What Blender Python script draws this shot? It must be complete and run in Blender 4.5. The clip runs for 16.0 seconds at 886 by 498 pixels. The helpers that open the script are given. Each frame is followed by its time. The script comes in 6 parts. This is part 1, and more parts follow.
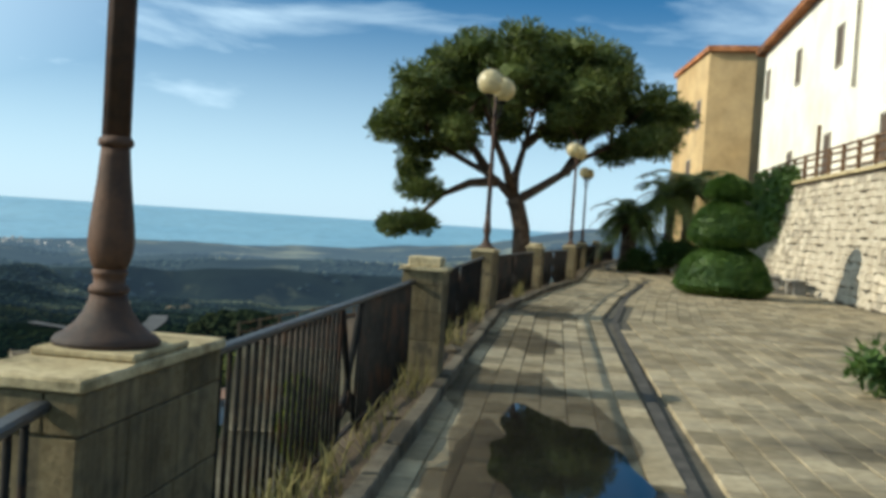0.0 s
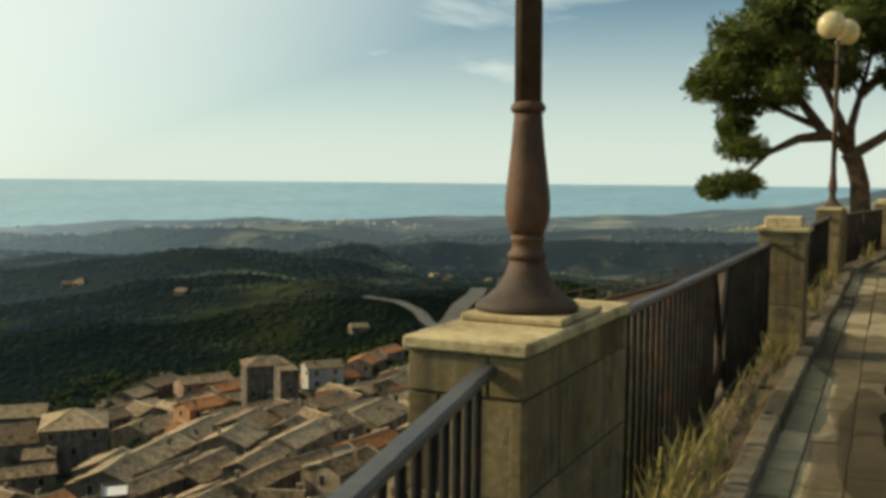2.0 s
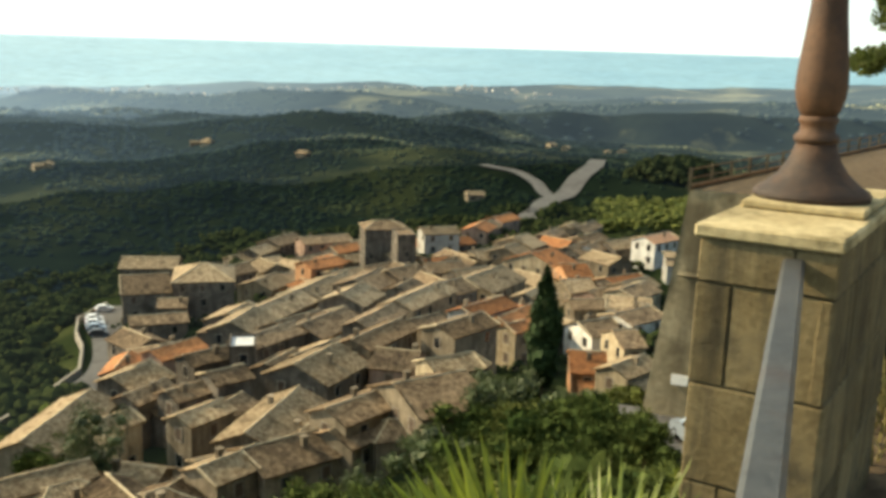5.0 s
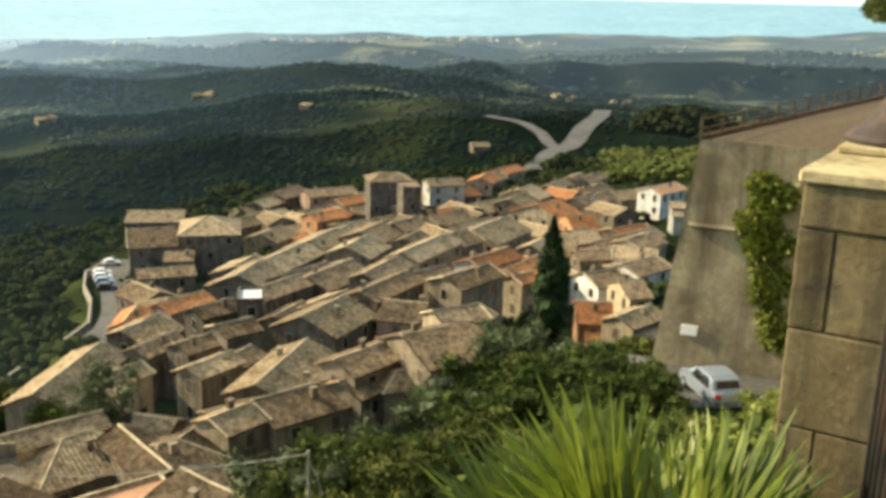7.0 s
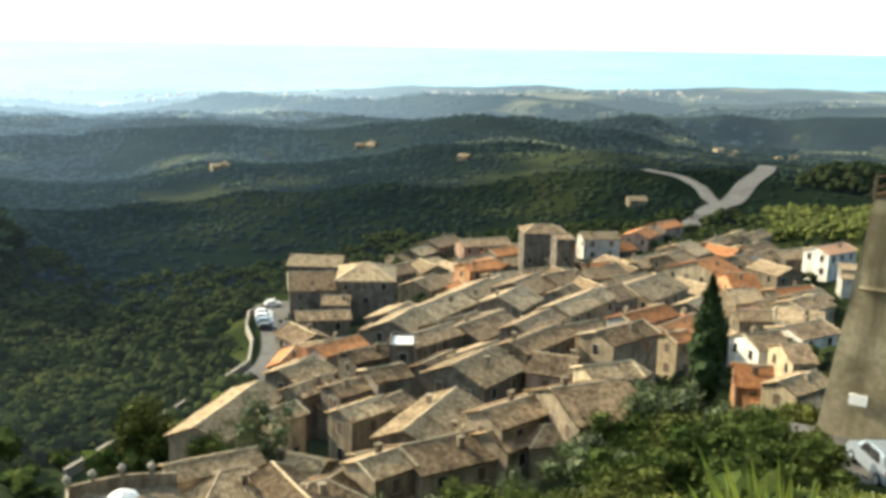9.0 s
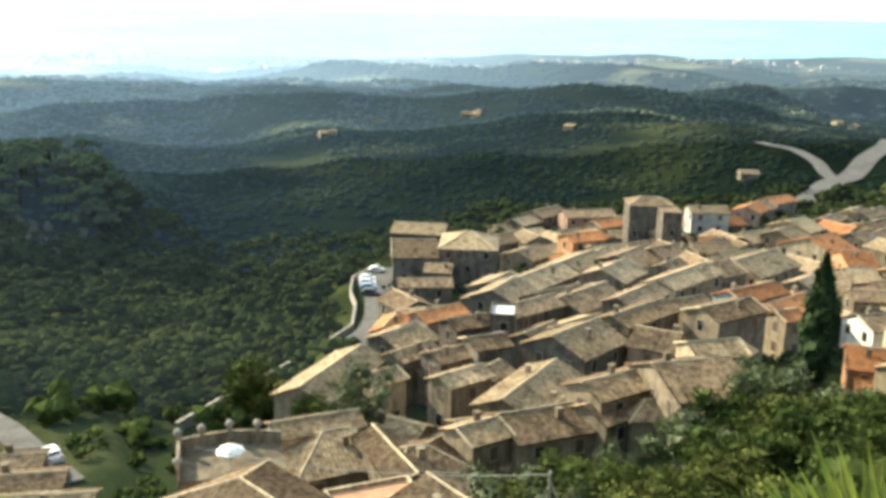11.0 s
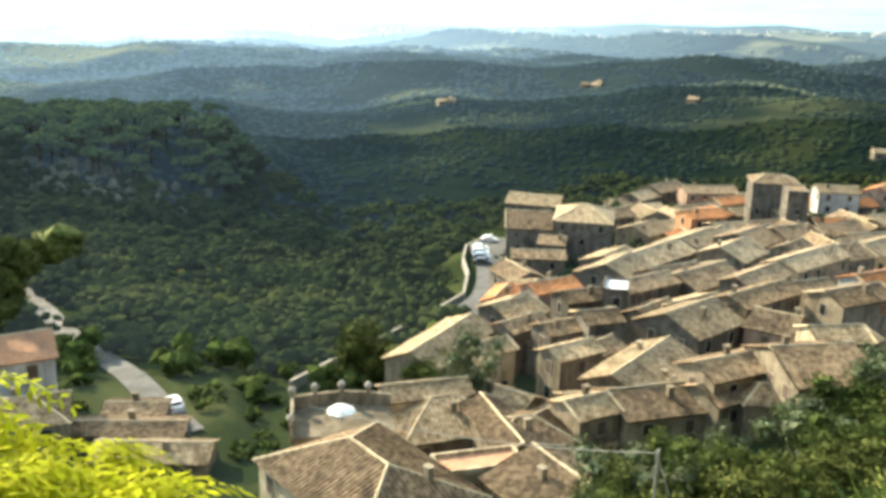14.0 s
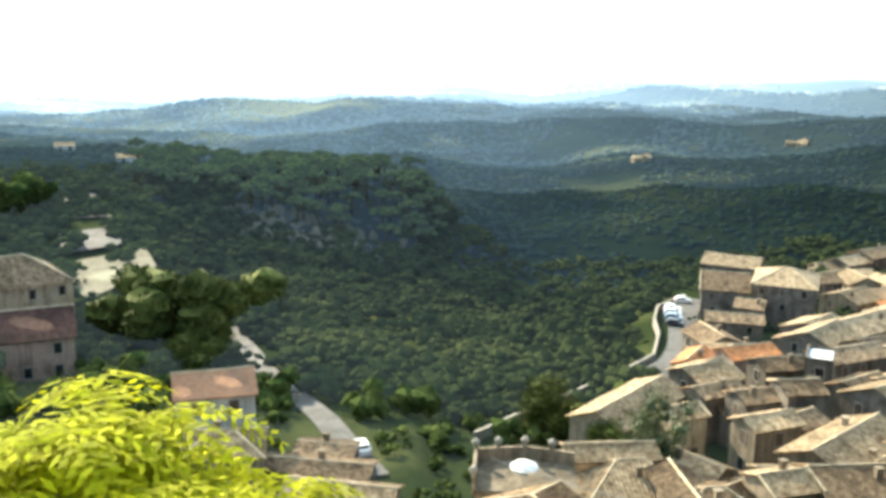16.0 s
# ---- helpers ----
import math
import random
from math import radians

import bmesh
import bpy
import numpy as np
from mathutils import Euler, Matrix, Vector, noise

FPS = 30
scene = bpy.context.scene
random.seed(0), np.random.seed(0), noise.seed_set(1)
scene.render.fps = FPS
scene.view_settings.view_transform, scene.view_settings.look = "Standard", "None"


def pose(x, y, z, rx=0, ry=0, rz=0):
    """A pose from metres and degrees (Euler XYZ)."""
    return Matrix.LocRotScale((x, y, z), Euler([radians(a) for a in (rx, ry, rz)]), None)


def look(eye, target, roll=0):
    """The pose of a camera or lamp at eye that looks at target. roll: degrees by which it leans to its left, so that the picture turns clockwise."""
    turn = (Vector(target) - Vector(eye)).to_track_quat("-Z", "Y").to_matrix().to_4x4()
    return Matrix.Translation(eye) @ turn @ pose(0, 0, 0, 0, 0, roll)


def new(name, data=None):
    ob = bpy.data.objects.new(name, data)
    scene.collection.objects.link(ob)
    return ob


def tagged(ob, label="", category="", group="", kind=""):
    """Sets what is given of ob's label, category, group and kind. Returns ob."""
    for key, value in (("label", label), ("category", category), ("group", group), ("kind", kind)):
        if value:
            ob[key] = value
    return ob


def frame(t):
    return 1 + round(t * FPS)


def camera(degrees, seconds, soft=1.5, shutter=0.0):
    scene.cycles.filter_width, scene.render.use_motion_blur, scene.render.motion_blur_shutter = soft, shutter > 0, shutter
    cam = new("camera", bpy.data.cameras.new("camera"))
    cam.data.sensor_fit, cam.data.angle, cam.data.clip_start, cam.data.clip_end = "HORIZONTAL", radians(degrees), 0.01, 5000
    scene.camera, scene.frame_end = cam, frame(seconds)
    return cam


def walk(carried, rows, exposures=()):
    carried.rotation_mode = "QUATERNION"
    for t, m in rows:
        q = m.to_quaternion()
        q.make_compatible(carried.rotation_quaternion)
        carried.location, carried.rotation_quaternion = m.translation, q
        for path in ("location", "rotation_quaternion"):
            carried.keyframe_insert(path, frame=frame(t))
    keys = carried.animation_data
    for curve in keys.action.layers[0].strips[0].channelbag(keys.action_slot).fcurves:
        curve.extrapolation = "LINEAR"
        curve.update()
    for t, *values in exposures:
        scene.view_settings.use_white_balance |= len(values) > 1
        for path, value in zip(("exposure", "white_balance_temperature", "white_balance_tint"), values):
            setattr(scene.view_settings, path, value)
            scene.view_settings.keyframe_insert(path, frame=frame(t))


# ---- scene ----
cam = camera(49.59, 16.0, soft=3.8)
PATH = [
    (0, look((0.183, -0.383, 1.516), (0.133, 1.616, 1.465), 3.8)),
    (0.3, look((0.076, -0.381, 1.462), (0.01, 1.617, 1.389), 3.0)),
    (0.5, look((0.023, -0.354, 1.484), (-0.085, 1.641, 1.387), 1.2)),
    (1, look((-0.033, -0.353, 1.483), (-0.395, 1.61, 1.368), 1.5)),
    (1.5, look((-0.067, -0.308, 1.478), (-0.638, 1.603, 1.328), 2.7)),
    (2, look((-0.149, -0.334, 1.47), (-0.825, 1.543, 1.332), 0.6)),
    (2.3, look((-0.206, -0.325, 1.479), (-0.946, 1.527, 1.328), 1.1)),
    (2.5, look((-0.238, -0.316, 1.483), (-0.997, 1.526, 1.309), 2.4)),
    (3, look((-0.312, -0.338, 1.492), (-1.154, 1.466, 1.31), 2.9)),
    (3.5, look((-0.36, -0.35, 1.469), (-1.218, 1.436, 1.201), 2.9)),
    (4, look((-0.426, -0.241, 1.451), (-1.335, 1.498, 1.061), 1.9)),
    (6.3, look((-0.783, -0.678, 1.5), (-1.616, 1.09, 1.076), 1.6)),
    (6.5, look((-0.772, -0.713, 1.491), (-1.64, 1.033, 1.045), 1.7)),
    (7, look((-0.84, -0.47, 1.456), (-1.7116, 1.2561, 0.9452), 1.31)),
    (7.5, look((-0.847, -0.465, 1.458), (-1.7994, 1.2196, 0.952), 1.17)),
    (8, look((-0.855, -0.46, 1.46), (-1.89, 1.178, 0.9643), 1.49)),
    (8.5, look((-0.86, -0.465, 1.47), (-1.9621, 1.1451, 1.0309), 1.19)),
    (9, look((-0.865, -0.47, 1.48), (-2.0207, 1.109, 1.0663), 1.11)),
    (11.3, look((-0.88, -0.48, 1.485), (-2.2163, 0.9257, 0.997), 0.83)),
    (11.5, look((-0.881, -0.481, 1.485), (-2.2349, 0.9063, 0.9944), 0.67)),
    (12, look((-0.882, -0.484, 1.485), (-2.2676, 0.8671, 0.9806), 1.32)),
    (12.5, look((-0.884, -0.487, 1.485), (-2.2897, 0.8304, 0.9492), 1.86)),
    (13, look((-0.885, -0.49, 1.485), (-2.2964, 0.7961, 0.8899), 2.01)),
    (13.5, look((-0.885, -0.507, 1.49), (-2.3195, 0.755, 0.8979), 1.7)),
    (14, look((-0.885, -0.523, 1.495), (-2.3459, 0.729, 0.9496), 1.38)),
    (14.5, look((-0.885, -0.54, 1.5), (-2.3834, 0.6856, 0.9973), 0.7)),
    (15, look((-0.887, -0.567, 1.507), (-2.4413, 0.5945, 1.0221), 0.41)),
    (15.5, look((-0.888, -0.593, 1.513), (-2.5241, 0.4602, 1.0505), 0.32)),
    (16, look((-0.89, -0.62, 1.52), (-2.5974, 0.3229, 1.0775), 0.76)),
]
walk(cam, PATH, exposures=((0, -0.2, 5550, 5), (1, -0.28, 6000, 5), (2, -0.3, 7500, 5), (3.5, -0.35, 7900, 5), (4, 0.05, 7300, 5), (7, 0.7, 7200, 7), (9, 1.0, 6700, 6), (12.5, 1.15, 6500, 5), (13, 1.05, 6700, 5), (14, 1.4, 6500, 5), (16, 1.55, 6250, 6)))

# ---- light: late low sun over the valley, hazy bright sky ----
SUN_AZ, SUN_EL = 95.0, 27.0
sun_dir = Vector((-math.sin(radians(SUN_AZ)) * math.cos(radians(SUN_EL)), math.cos(radians(SUN_AZ)) * math.cos(radians(SUN_EL)), math.sin(radians(SUN_EL))))
sun = new("sun", bpy.data.lights.new("sun", "SUN"))
sun.data.energy, sun.data.angle, sun.data.color = 6.0, radians(0.6), (1.0, 0.84, 0.60)
sun.matrix_world = look(sun_dir * 50, (0, 0, 0))

world = bpy.data.worlds.new("sky")
scene.world = world
world.use_nodes = True
wn, wl = world.node_tree.nodes, world.node_tree.links
wn.clear()


def wnode(kind, **values):
    n = wn.new(kind)
    for k, v in values.items():
        n.inputs[k].default_value = v
    return n


sky = wn.new("ShaderNodeTexSky")
sky.sky_type, sky.sun_disc = "NISHITA", False
sky.sun_elevation, sky.sun_rotation = radians(SUN_EL), radians(-SUN_AZ)
sky.altitude, sky.air_density, sky.dust_density, sky.ozone_density = 300, 1.0, 0.7, 2.0
coord = wn.new("ShaderNodeTexCoord")
# thin streaky cloud, stretched along the horizon
stretch = wn.new("ShaderNodeMapping")
stretch.inputs["Scale"].default_value = (1.6, 1.6, 7.5)
stretch.inputs["Rotation"].default_value = (0.1, 0.12, 0.4)
wl.new(coord.outputs["Generated"], stretch.inputs["Vector"])
cloud = wnode("ShaderNodeTexNoise", Scale=2.3, Detail=7.0, Roughness=0.56, Distortion=0.35)
wl.new(stretch.outputs["Vector"], cloud.inputs["Vector"])
cover = wn.new("ShaderNodeMapRange")
cover.inputs["From Min"].default_value, cover.inputs["From Max"].default_value = 0.44, 0.72
cover.inputs["To Max"].default_value = 0.85
wl.new(cloud.outputs["Fac"], cover.inputs["Value"])
# the sky whitens towards the horizon
axis = wn.new("ShaderNodeSeparateXYZ")
wl.new(coord.outputs["Generated"], axis.inputs["Vector"])
low = wn.new("ShaderNodeMapRange")
low.interpolation_type = "SMOOTHSTEP"
for k, v in (("From Min", 0.0), ("From Max", 0.25), ("To Min", 0.8), ("To Max", 0.0)):
    low.inputs[k].default_value = v
wl.new(axis.outputs["Z"], low.inputs["Value"])
veil = wn.new("ShaderNodeMath")
veil.operation = "MAXIMUM"
wl.new(cover.outputs["Result"], veil.inputs[0])
wl.new(low.outputs["Result"], veil.inputs[1])
mixed = wn.new("ShaderNodeMix")
mixed.data_type = "RGBA"
# and towards the sun, where the haze scatters its light
toward = wn.new("ShaderNodeVectorMath")
toward.operation = "DOT_PRODUCT"
wl.new(coord.outputs["Generated"], toward.inputs[0])
toward.inputs[1].default_value = sun_dir
glare = wn.new("ShaderNodeMapRange")
glare.interpolation_type = "SMOOTHSTEP"
for k, v in (("From Min", 0.08), ("From Max", 0.68), ("To Min", 0.0), ("To Max", 0.95)):
    glare.inputs[k].default_value = v
wl.new(toward.outputs["Value"], glare.inputs["Value"])
both = wn.new("ShaderNodeMath")
both.operation = "MAXIMUM"
wl.new(veil.outputs["Value"], both.inputs[0])
wl.new(glare.outputs["Result"], both.inputs[1])
wl.new(both.outputs["Value"], mixed.inputs["Factor"])
deep = wn.new("ShaderNodeMix")
deep.data_type, deep.blend_type = "RGBA", "MULTIPLY"
deep.inputs["Factor"].default_value = 1.0
deep.inputs[7].default_value = (0.72, 1.50, 1.90, 1)
wl.new(sky.outputs["Color"], deep.inputs[6])
wl.new(deep.outputs[2], mixed.inputs[6])
bright = wn.new("ShaderNodeMix")
bright.data_type, bright.blend_type = "RGBA", "MIX"
bright.inputs["Factor"].default_value = 0.75
bright.inputs[7].default_value = (25.0, 29.0, 29.6, 1)
wl.new(sky.outputs["Color"], bright.inputs[6])
wl.new(bright.outputs[2], mixed.inputs[7])
back = wnode("ShaderNodeBackground", Strength=0.05)
wl.new(mixed.outputs[2], back.inputs["Color"])
out = wn.new("ShaderNodeOutputWorld")
wl.new(back.outputs["Background"], out.inputs["Surface"])
# ---- the lie of the land: height by bearing (degrees left of +y) and distance from the lookout ----
LX, LY = -0.8, -0.4
PROFILES = []


def profile(az, *pairs):
    PROFILES.append((az, pairs))


profile(-30, (0, -2), (5, -6), (60, -10), (200, -10), (400, -30), (1000, -60), (1600, -60), (2000, -25), (2600, 15))
profile(-9, (0, -2), (5, -6), (20, -12), (60, -30), (200, -50), (500, -70), (1000, -70), (1600, -55), (2000, -25), (2600, 12))
profile(4, (0, -2), (5, -7), (20, -10.5), (40, -15.1), (45, -15.6), (100, -38), (250, -55), (500, -72), (900, -86), (1100, -102), (1190, -110), (1238, -70), (1500, -66), (1800, -84), (2600, -66))
profile(12, (0, -2), (5, -7), (20, -11), (40, -15.2), (45, -15.8), (60, -24), (100, -41), (200, -50), (300, -52), (420, -56), (700, -80), (900, -88), (1100, -103), (1190, -113), (1238, -76), (1500, -74), (1900, -95), (2600, -82))
profile(20, (0, -2), (5, -7), (20, -14), (40, -19), (60, -28), (80, -36), (120, -45), (200, -53), (300, -55), (420, -58), (700, -70), (900, -84), (1100, -102), (1190, -114), (1238, -78), (1480, -80), (1700, -100), (2600, -90))
profile(22.5, (0, -2), (5, -7), (20, -15), (40, -24), (60, -32), (80, -37), (120, -44), (200, -53), (300, -57), (420, -59), (700, -66), (900, -78), (1100, -94), (1190, -96), (1238, -86), (1480, -84), (1700, -100), (2600, -92))
profile(25, (0, -2), (5, -7), (20, -17), (50, -31), (80, -38), (120, -42), (200, -52), (260, -58), (350, -60), (450, -60), (700, -62), (900, -72), (1200, -90), (1500, -84), (2600, -96))
profile(38, (0, -2), (5, -7), (20, -24), (50, -37), (80, -43), (120, -45), (200, -56), (260, -62), (350, -66), (500, -68), (800, -64), (950, -74), (1200, -96), (1500, -92), (2600, -110))
profile(47, (0, -2), (5, -7), (20, -24), (50, -37), (80, -43), (120, -47), (170, -53), (200, -56), (238, -60), (275, -74), (310, -76), (400, -76), (600, -72), (850, -66), (950, -70), (1200, -92), (1500, -96), (2600, -120))
profile(56, (0, -2), (5, -7), (20, -24), (50, -37), (80, -43), (120, -51), (160, -58), (200, -68), (260, -78), (320, -80), (450, -76), (650, -76), (880, -68), (1000, -74), (1300, -100), (2600, -120))
profile(61, (0, -2), (5, -7), (20, -24), (50, -37), (80, -43), (120, -51), (160, -58), (200, -68), (260, -75), (310, -71), (330, -62), (370, -60), (450, -70), (650, -76), (900, -66), (1000, -72), (1300, -100), (2600, -116))
profile(63, (0, -2), (5, -7), (20, -24), (50, -37), (80, -43), (110, -46), (150, -55), (200, -65), (260, -71), (305, -68), (320, -51), (360, -50), (480, -60), (650, -78), (900, -66), (1000, -72), (1300, -100), (2600, -115))
profile(74, (0, -2), (5, -7), (20, -24), (50, -37), (80, -43), (110, -44), (150, -52), (200, -60), (260, -62), (290, -60), (310, -50), (360, -48), (480, -60), (650, -76), (950, -72), (1000, -76), (1300, -98), (2600, -106))
profile(81, (0, -2), (5, -7), (20, -24), (50, -37), (80, -43), (120, -43), (200, -49), (300, -45), (420, -46), (650, -70), (950, -78), (1300, -96), (2600, -104))
profile(100, (0, -2), (5, -7), (20, -24), (50, -37), (80, -43), (120, -38), (300, -42), (650, -60), (1300, -90), (2600, -104))
profile(150, (0, -2), (5, -4), (60, -12), (300, -20), (2600, -60))
profile(230, (0, -2), (5, -2), (60, 6), (300, 20), (2600, 60))
profile(330, (0, -2), (5, -6), (60, -10), (200, -10), (400, -30), (1000, -60), (1600, -60), (2000, -25), (2600, 15))


def along(pairs, d):
    for (d0, z0), (d1, z1) in zip(pairs, pairs[1:]):
        if d <= d1:
            return z0 + (z1 - z0) * (d - d0) / (d1 - d0)
    return pairs[-1][1]


def ripple(x, y):
    """Uneven ground without a pattern that the eye could catch, about -1 to 1."""
    a = math.sin(x * 0.9 + 1.7 * math.sin(y * 0.53 + 0.4)) * math.cos(y * 0.77 + 1.3 * math.sin(x * 0.61))
    b = math.sin(x * 2.1 + y * 1.4 + 2.0 * math.sin(y * 1.1 - x * 0.3)) * 0.5
    return (a + b) / 1.5


def land(x, y):
    d, az = math.hypot(x - LX, y - LY), math.degrees(math.atan2(LX - x, y - LY))
    if az < -30:
        az += 360
    mesa = min(1, max(0, (24 - az) / 3)) if az > -9 else 0
    gully = mesa * (16 * ripple(x / 62, y / 130) + 9 * ripple(x / 19 + 4, y / 80)) * min(1, max(0, (d - 1050) / 100)) * min(1, max(0, (1500 - d) / 100))
    reach, d = d, d + gully
    for (a0, p0), (a1, p1) in zip(PROFILES, PROFILES[1:]):
        if az <= a1:
            f = (az - a0) / (a1 - a0)
            f = f * f * (3 - 2 * f)
            z = along(p0, d) * (1 - f) + along(p1, d) * f
            break
    d = reach
    rough = min(1, max(0, (d - 230) / 200))
    far = min(1, max(0, (d - 950) / 400))
    z += rough * (7.5 * ripple(x / 95, y / 95) + 3.2 * ripple(x / 33 + 5, y / 33)) * (1 - 0.3 * far)
    z += far * (1 - 0.7 * mesa) * (23 if d < 1700 else max(8, 23 - (d - 1700) * 0.02)) * ripple(x / 210 + 3, y / 210)
    fold = min(1, max(0, (d - 520) / 120)) * min(1, max(0, (1050 - d) / 120))
    z += fold * (1 - mesa) * 11 * ripple(x / 120 + 2, y / 140)
    if d > 2300:
        z += 4 * ripple(x / 120, y / 120)
    return z
# ---- materials ----
def surface(name, dark, light, size=1.0, rough=0.85, bump=0.25, stain=None, stain_size=None, vary="", metal=0.0, glow_through=0.0, fine=8.0, streak=None):
    """A procedural surface: two colours mixed by a noise of that size in metres, a finer grain, stains with a shape of their own, relief.
    vary: "object" or "island" gives each piece its own tone."""
    m = bpy.data.materials.new(name)
    m.use_nodes = True
    n, l = m.node_tree.nodes, m.node_tree.links
    p = n["Principled BSDF"]
    p.inputs["Roughness"].default_value, p.inputs["Metallic"].default_value = rough, metal
    if rough > 0.78:
        p.inputs["Specular IOR Level"].default_value = 0.12
    geo = n.new("ShaderNodeNewGeometry")

    def noise_at(scale, detail=5.0, harsh=0.6):
        t = n.new("ShaderNodeTexNoise")
        t.inputs["Scale"].default_value, t.inputs["Detail"].default_value, t.inputs["Roughness"].default_value = scale, detail, harsh
        l.new(geo.outputs["Position"], t.inputs["Vector"])
        return t.outputs["Fac"]

    def ramp(value, a, b, lo=0.0, hi=1.0):
        r = n.new("ShaderNodeMapRange")
        for k, v in (("From Min", a), ("From Max", b), ("To Min", lo), ("To Max", hi)):
            r.inputs[k].default_value = v
        l.new(value, r.inputs["Value"])
        return r.outputs["Result"]

    def mix(fac, a, b, blend="MIX"):
        x = n.new("ShaderNodeMix")
        x.data_type, x.blend_type = "RGBA", blend
        for slot, v in ((0, fac), (6, a), (7, b)):
            if isinstance(v, (int, float)):
                x.inputs[slot].default_value = v
            elif isinstance(v, tuple):
                x.inputs[slot].default_value = (*v, 1)
            else:
                l.new(v, x.inputs[slot])
        return x.outputs[2]

    coarse, grain = noise_at(1.0 / size), noise_at(fine / size, 6.0, 0.7)
    col = mix(ramp(coarse, 0.35, 0.65), dark, light)
    tone = mix(ramp(grain, 0.25, 0.75), (0.62, 0.62, 0.62), (1.3, 1.3, 1.3))
    col = mix(0.75, col, tone, "MULTIPLY")
    if stain:
        col = mix(ramp(noise_at(1.0 / (stain_size or size * 3), 6.0, 0.65), 0.52, 0.66, 0.0, 0.85), col, stain)
    if streak:
        # dirt washed down the face in long narrow runs
        tall = n.new("ShaderNodeVectorMath")
        tall.operation = "MULTIPLY"
        tall.inputs[1].default_value = (1, 1, 0.09)
        l.new(geo.outputs["Position"], tall.inputs[0])
        runs = n.new("ShaderNodeTexNoise")
        for k, v in (("Scale", 1.6 / size), ("Detail", 5.0), ("Roughness", 0.65)):
            runs.inputs[k].default_value = v
        l.new(tall.outputs["Vector"], runs.inputs["Vector"])
        col = mix(ramp(runs.outputs["Fac"], 0.48, 0.66, 0.0, 0.8), col, streak)
    if vary:
        pick = n.new("ShaderNodeObjectInfo").outputs["Random"] if vary == "object" else geo.outputs["Random Per Island"]
        hsv = n.new("ShaderNodeHueSaturation")
        l.new(ramp(pick, 0, 1, 0.66, 1.3), hsv.inputs["Value"])
        l.new(col, hsv.inputs["Color"])
        col = hsv.outputs["Color"]
    l.new(col, p.inputs["Base Color"])
    if bump:
        b = n.new("ShaderNodeBump")
        b.inputs["Strength"].default_value, b.inputs["Distance"].default_value = bump, size * 0.06
        l.new(grain, b.inputs["Height"])
        l.new(b.outputs["Normal"], p.inputs["Normal"])
    if glow_through:
        t = n.new("ShaderNodeBsdfTranslucent")
        l.new(col, t.inputs["Color"])
        s = n.new("ShaderNodeMixShader")
        s.inputs["Fac"].default_value = glow_through
        l.new(p.outputs["BSDF"], s.inputs[1])
        l.new(t.outputs["BSDF"], s.inputs[2])
        l.new(s.outputs["Shader"], n["Material Output"].inputs["Surface"])
    return m


M = {}
M["pillar"] = surface("pillar_stone", (0.158, 0.121, 0.062), (0.255, 0.203, 0.112), 0.16, 0.92, 0.9, (0.06, 0.052, 0.036), 0.16, "object", streak=(0.07, 0.06, 0.04))
M["pillar_joint"] = surface("pale_lime_joint", (0.105, 0.0826, 0.0462), (0.175, 0.14, 0.0805), 0.2, 0.95, 0.5)
M["mortar"] = surface("mortar", (0.07, 0.058, 0.042), (0.13, 0.108, 0.08), 0.3, 0.95, 0.5)
M["cap"] = surface("cap_stone", (0.396, 0.315, 0.171), (0.558, 0.459, 0.27), 0.25, 0.9, 0.4, (0.18, 0.144, 0.072), 0.2)
M["rust"] = surface("rusted_iron", (0.026, 0.014, 0.008), (0.098, 0.044, 0.018), 0.25, 0.72, 0.35, (0.052, 0.022, 0.009), 0.3)
# the handrail's paler grey holds the sky's sheen in its base colour
M["handrail"] = surface("sky_grey_handrail", (0.034, 0.036, 0.036), (0.062, 0.062, 0.058), 0.4, 0.5, 0.25, (0.05, 0.03, 0.02), 0.3)
M["iron"] = surface("dark_iron", (0.010, 0.010, 0.009), (0.022, 0.020, 0.017), 0.3, 0.82, 0.3, (0.045, 0.024, 0.013), 0.25)
M["paver"] = surface("paving_stone", (0.251, 0.198, 0.115), (0.356, 0.294, 0.188), 0.8, 0.85, 0.35, (0.112, 0.0957, 0.0693), 2.2, "island")
M["paver_one"] = surface("paving_stone_single", (0.251, 0.198, 0.115), (0.356, 0.294, 0.188), 0.8, 0.85, 0.35, (0.112, 0.0957, 0.0693), 2.2, "object")
M["joint"] = surface("paving_bed", (0.077, 0.07, 0.0525), (0.133, 0.115, 0.0875), 0.4, 0.95, 0.4)
M["kerb"] = surface("kerb_stone", (0.105, 0.0853, 0.0578), (0.171, 0.143, 0.099), 0.4, 0.9, 0.5, (0.044, 0.0363, 0.0253), 0.5, "object")
M["gutter"] = surface("gutter_stone", (0.05, 0.046, 0.04), (0.10, 0.09, 0.075), 0.3, 0.9, 0.3)
M["soil"] = surface("dry_soil", (0.072, 0.052, 0.032), (0.136, 0.1, 0.064), 0.3, 0.95, 0.6)
M["sand"] = surface("pale_sand_ground", (0.10, 0.092, 0.066), (0.15, 0.138, 0.10), 7.0, 0.95, 0.2, (0.22, 0.22, 0.15), 12.0)
M["rubble"] = surface("rubble_stone", (0.359, 0.304, 0.218), (0.515, 0.452, 0.343), 0.5, 0.9, 0.5, vary="island")
M["concrete"] = surface("stained_concrete", (0.238, 0.198, 0.125), (0.33, 0.284, 0.191), 2.5, 0.92, 0.4, (0.132, 0.109, 0.0693), 3.0, streak=(0.09, 0.075, 0.05))
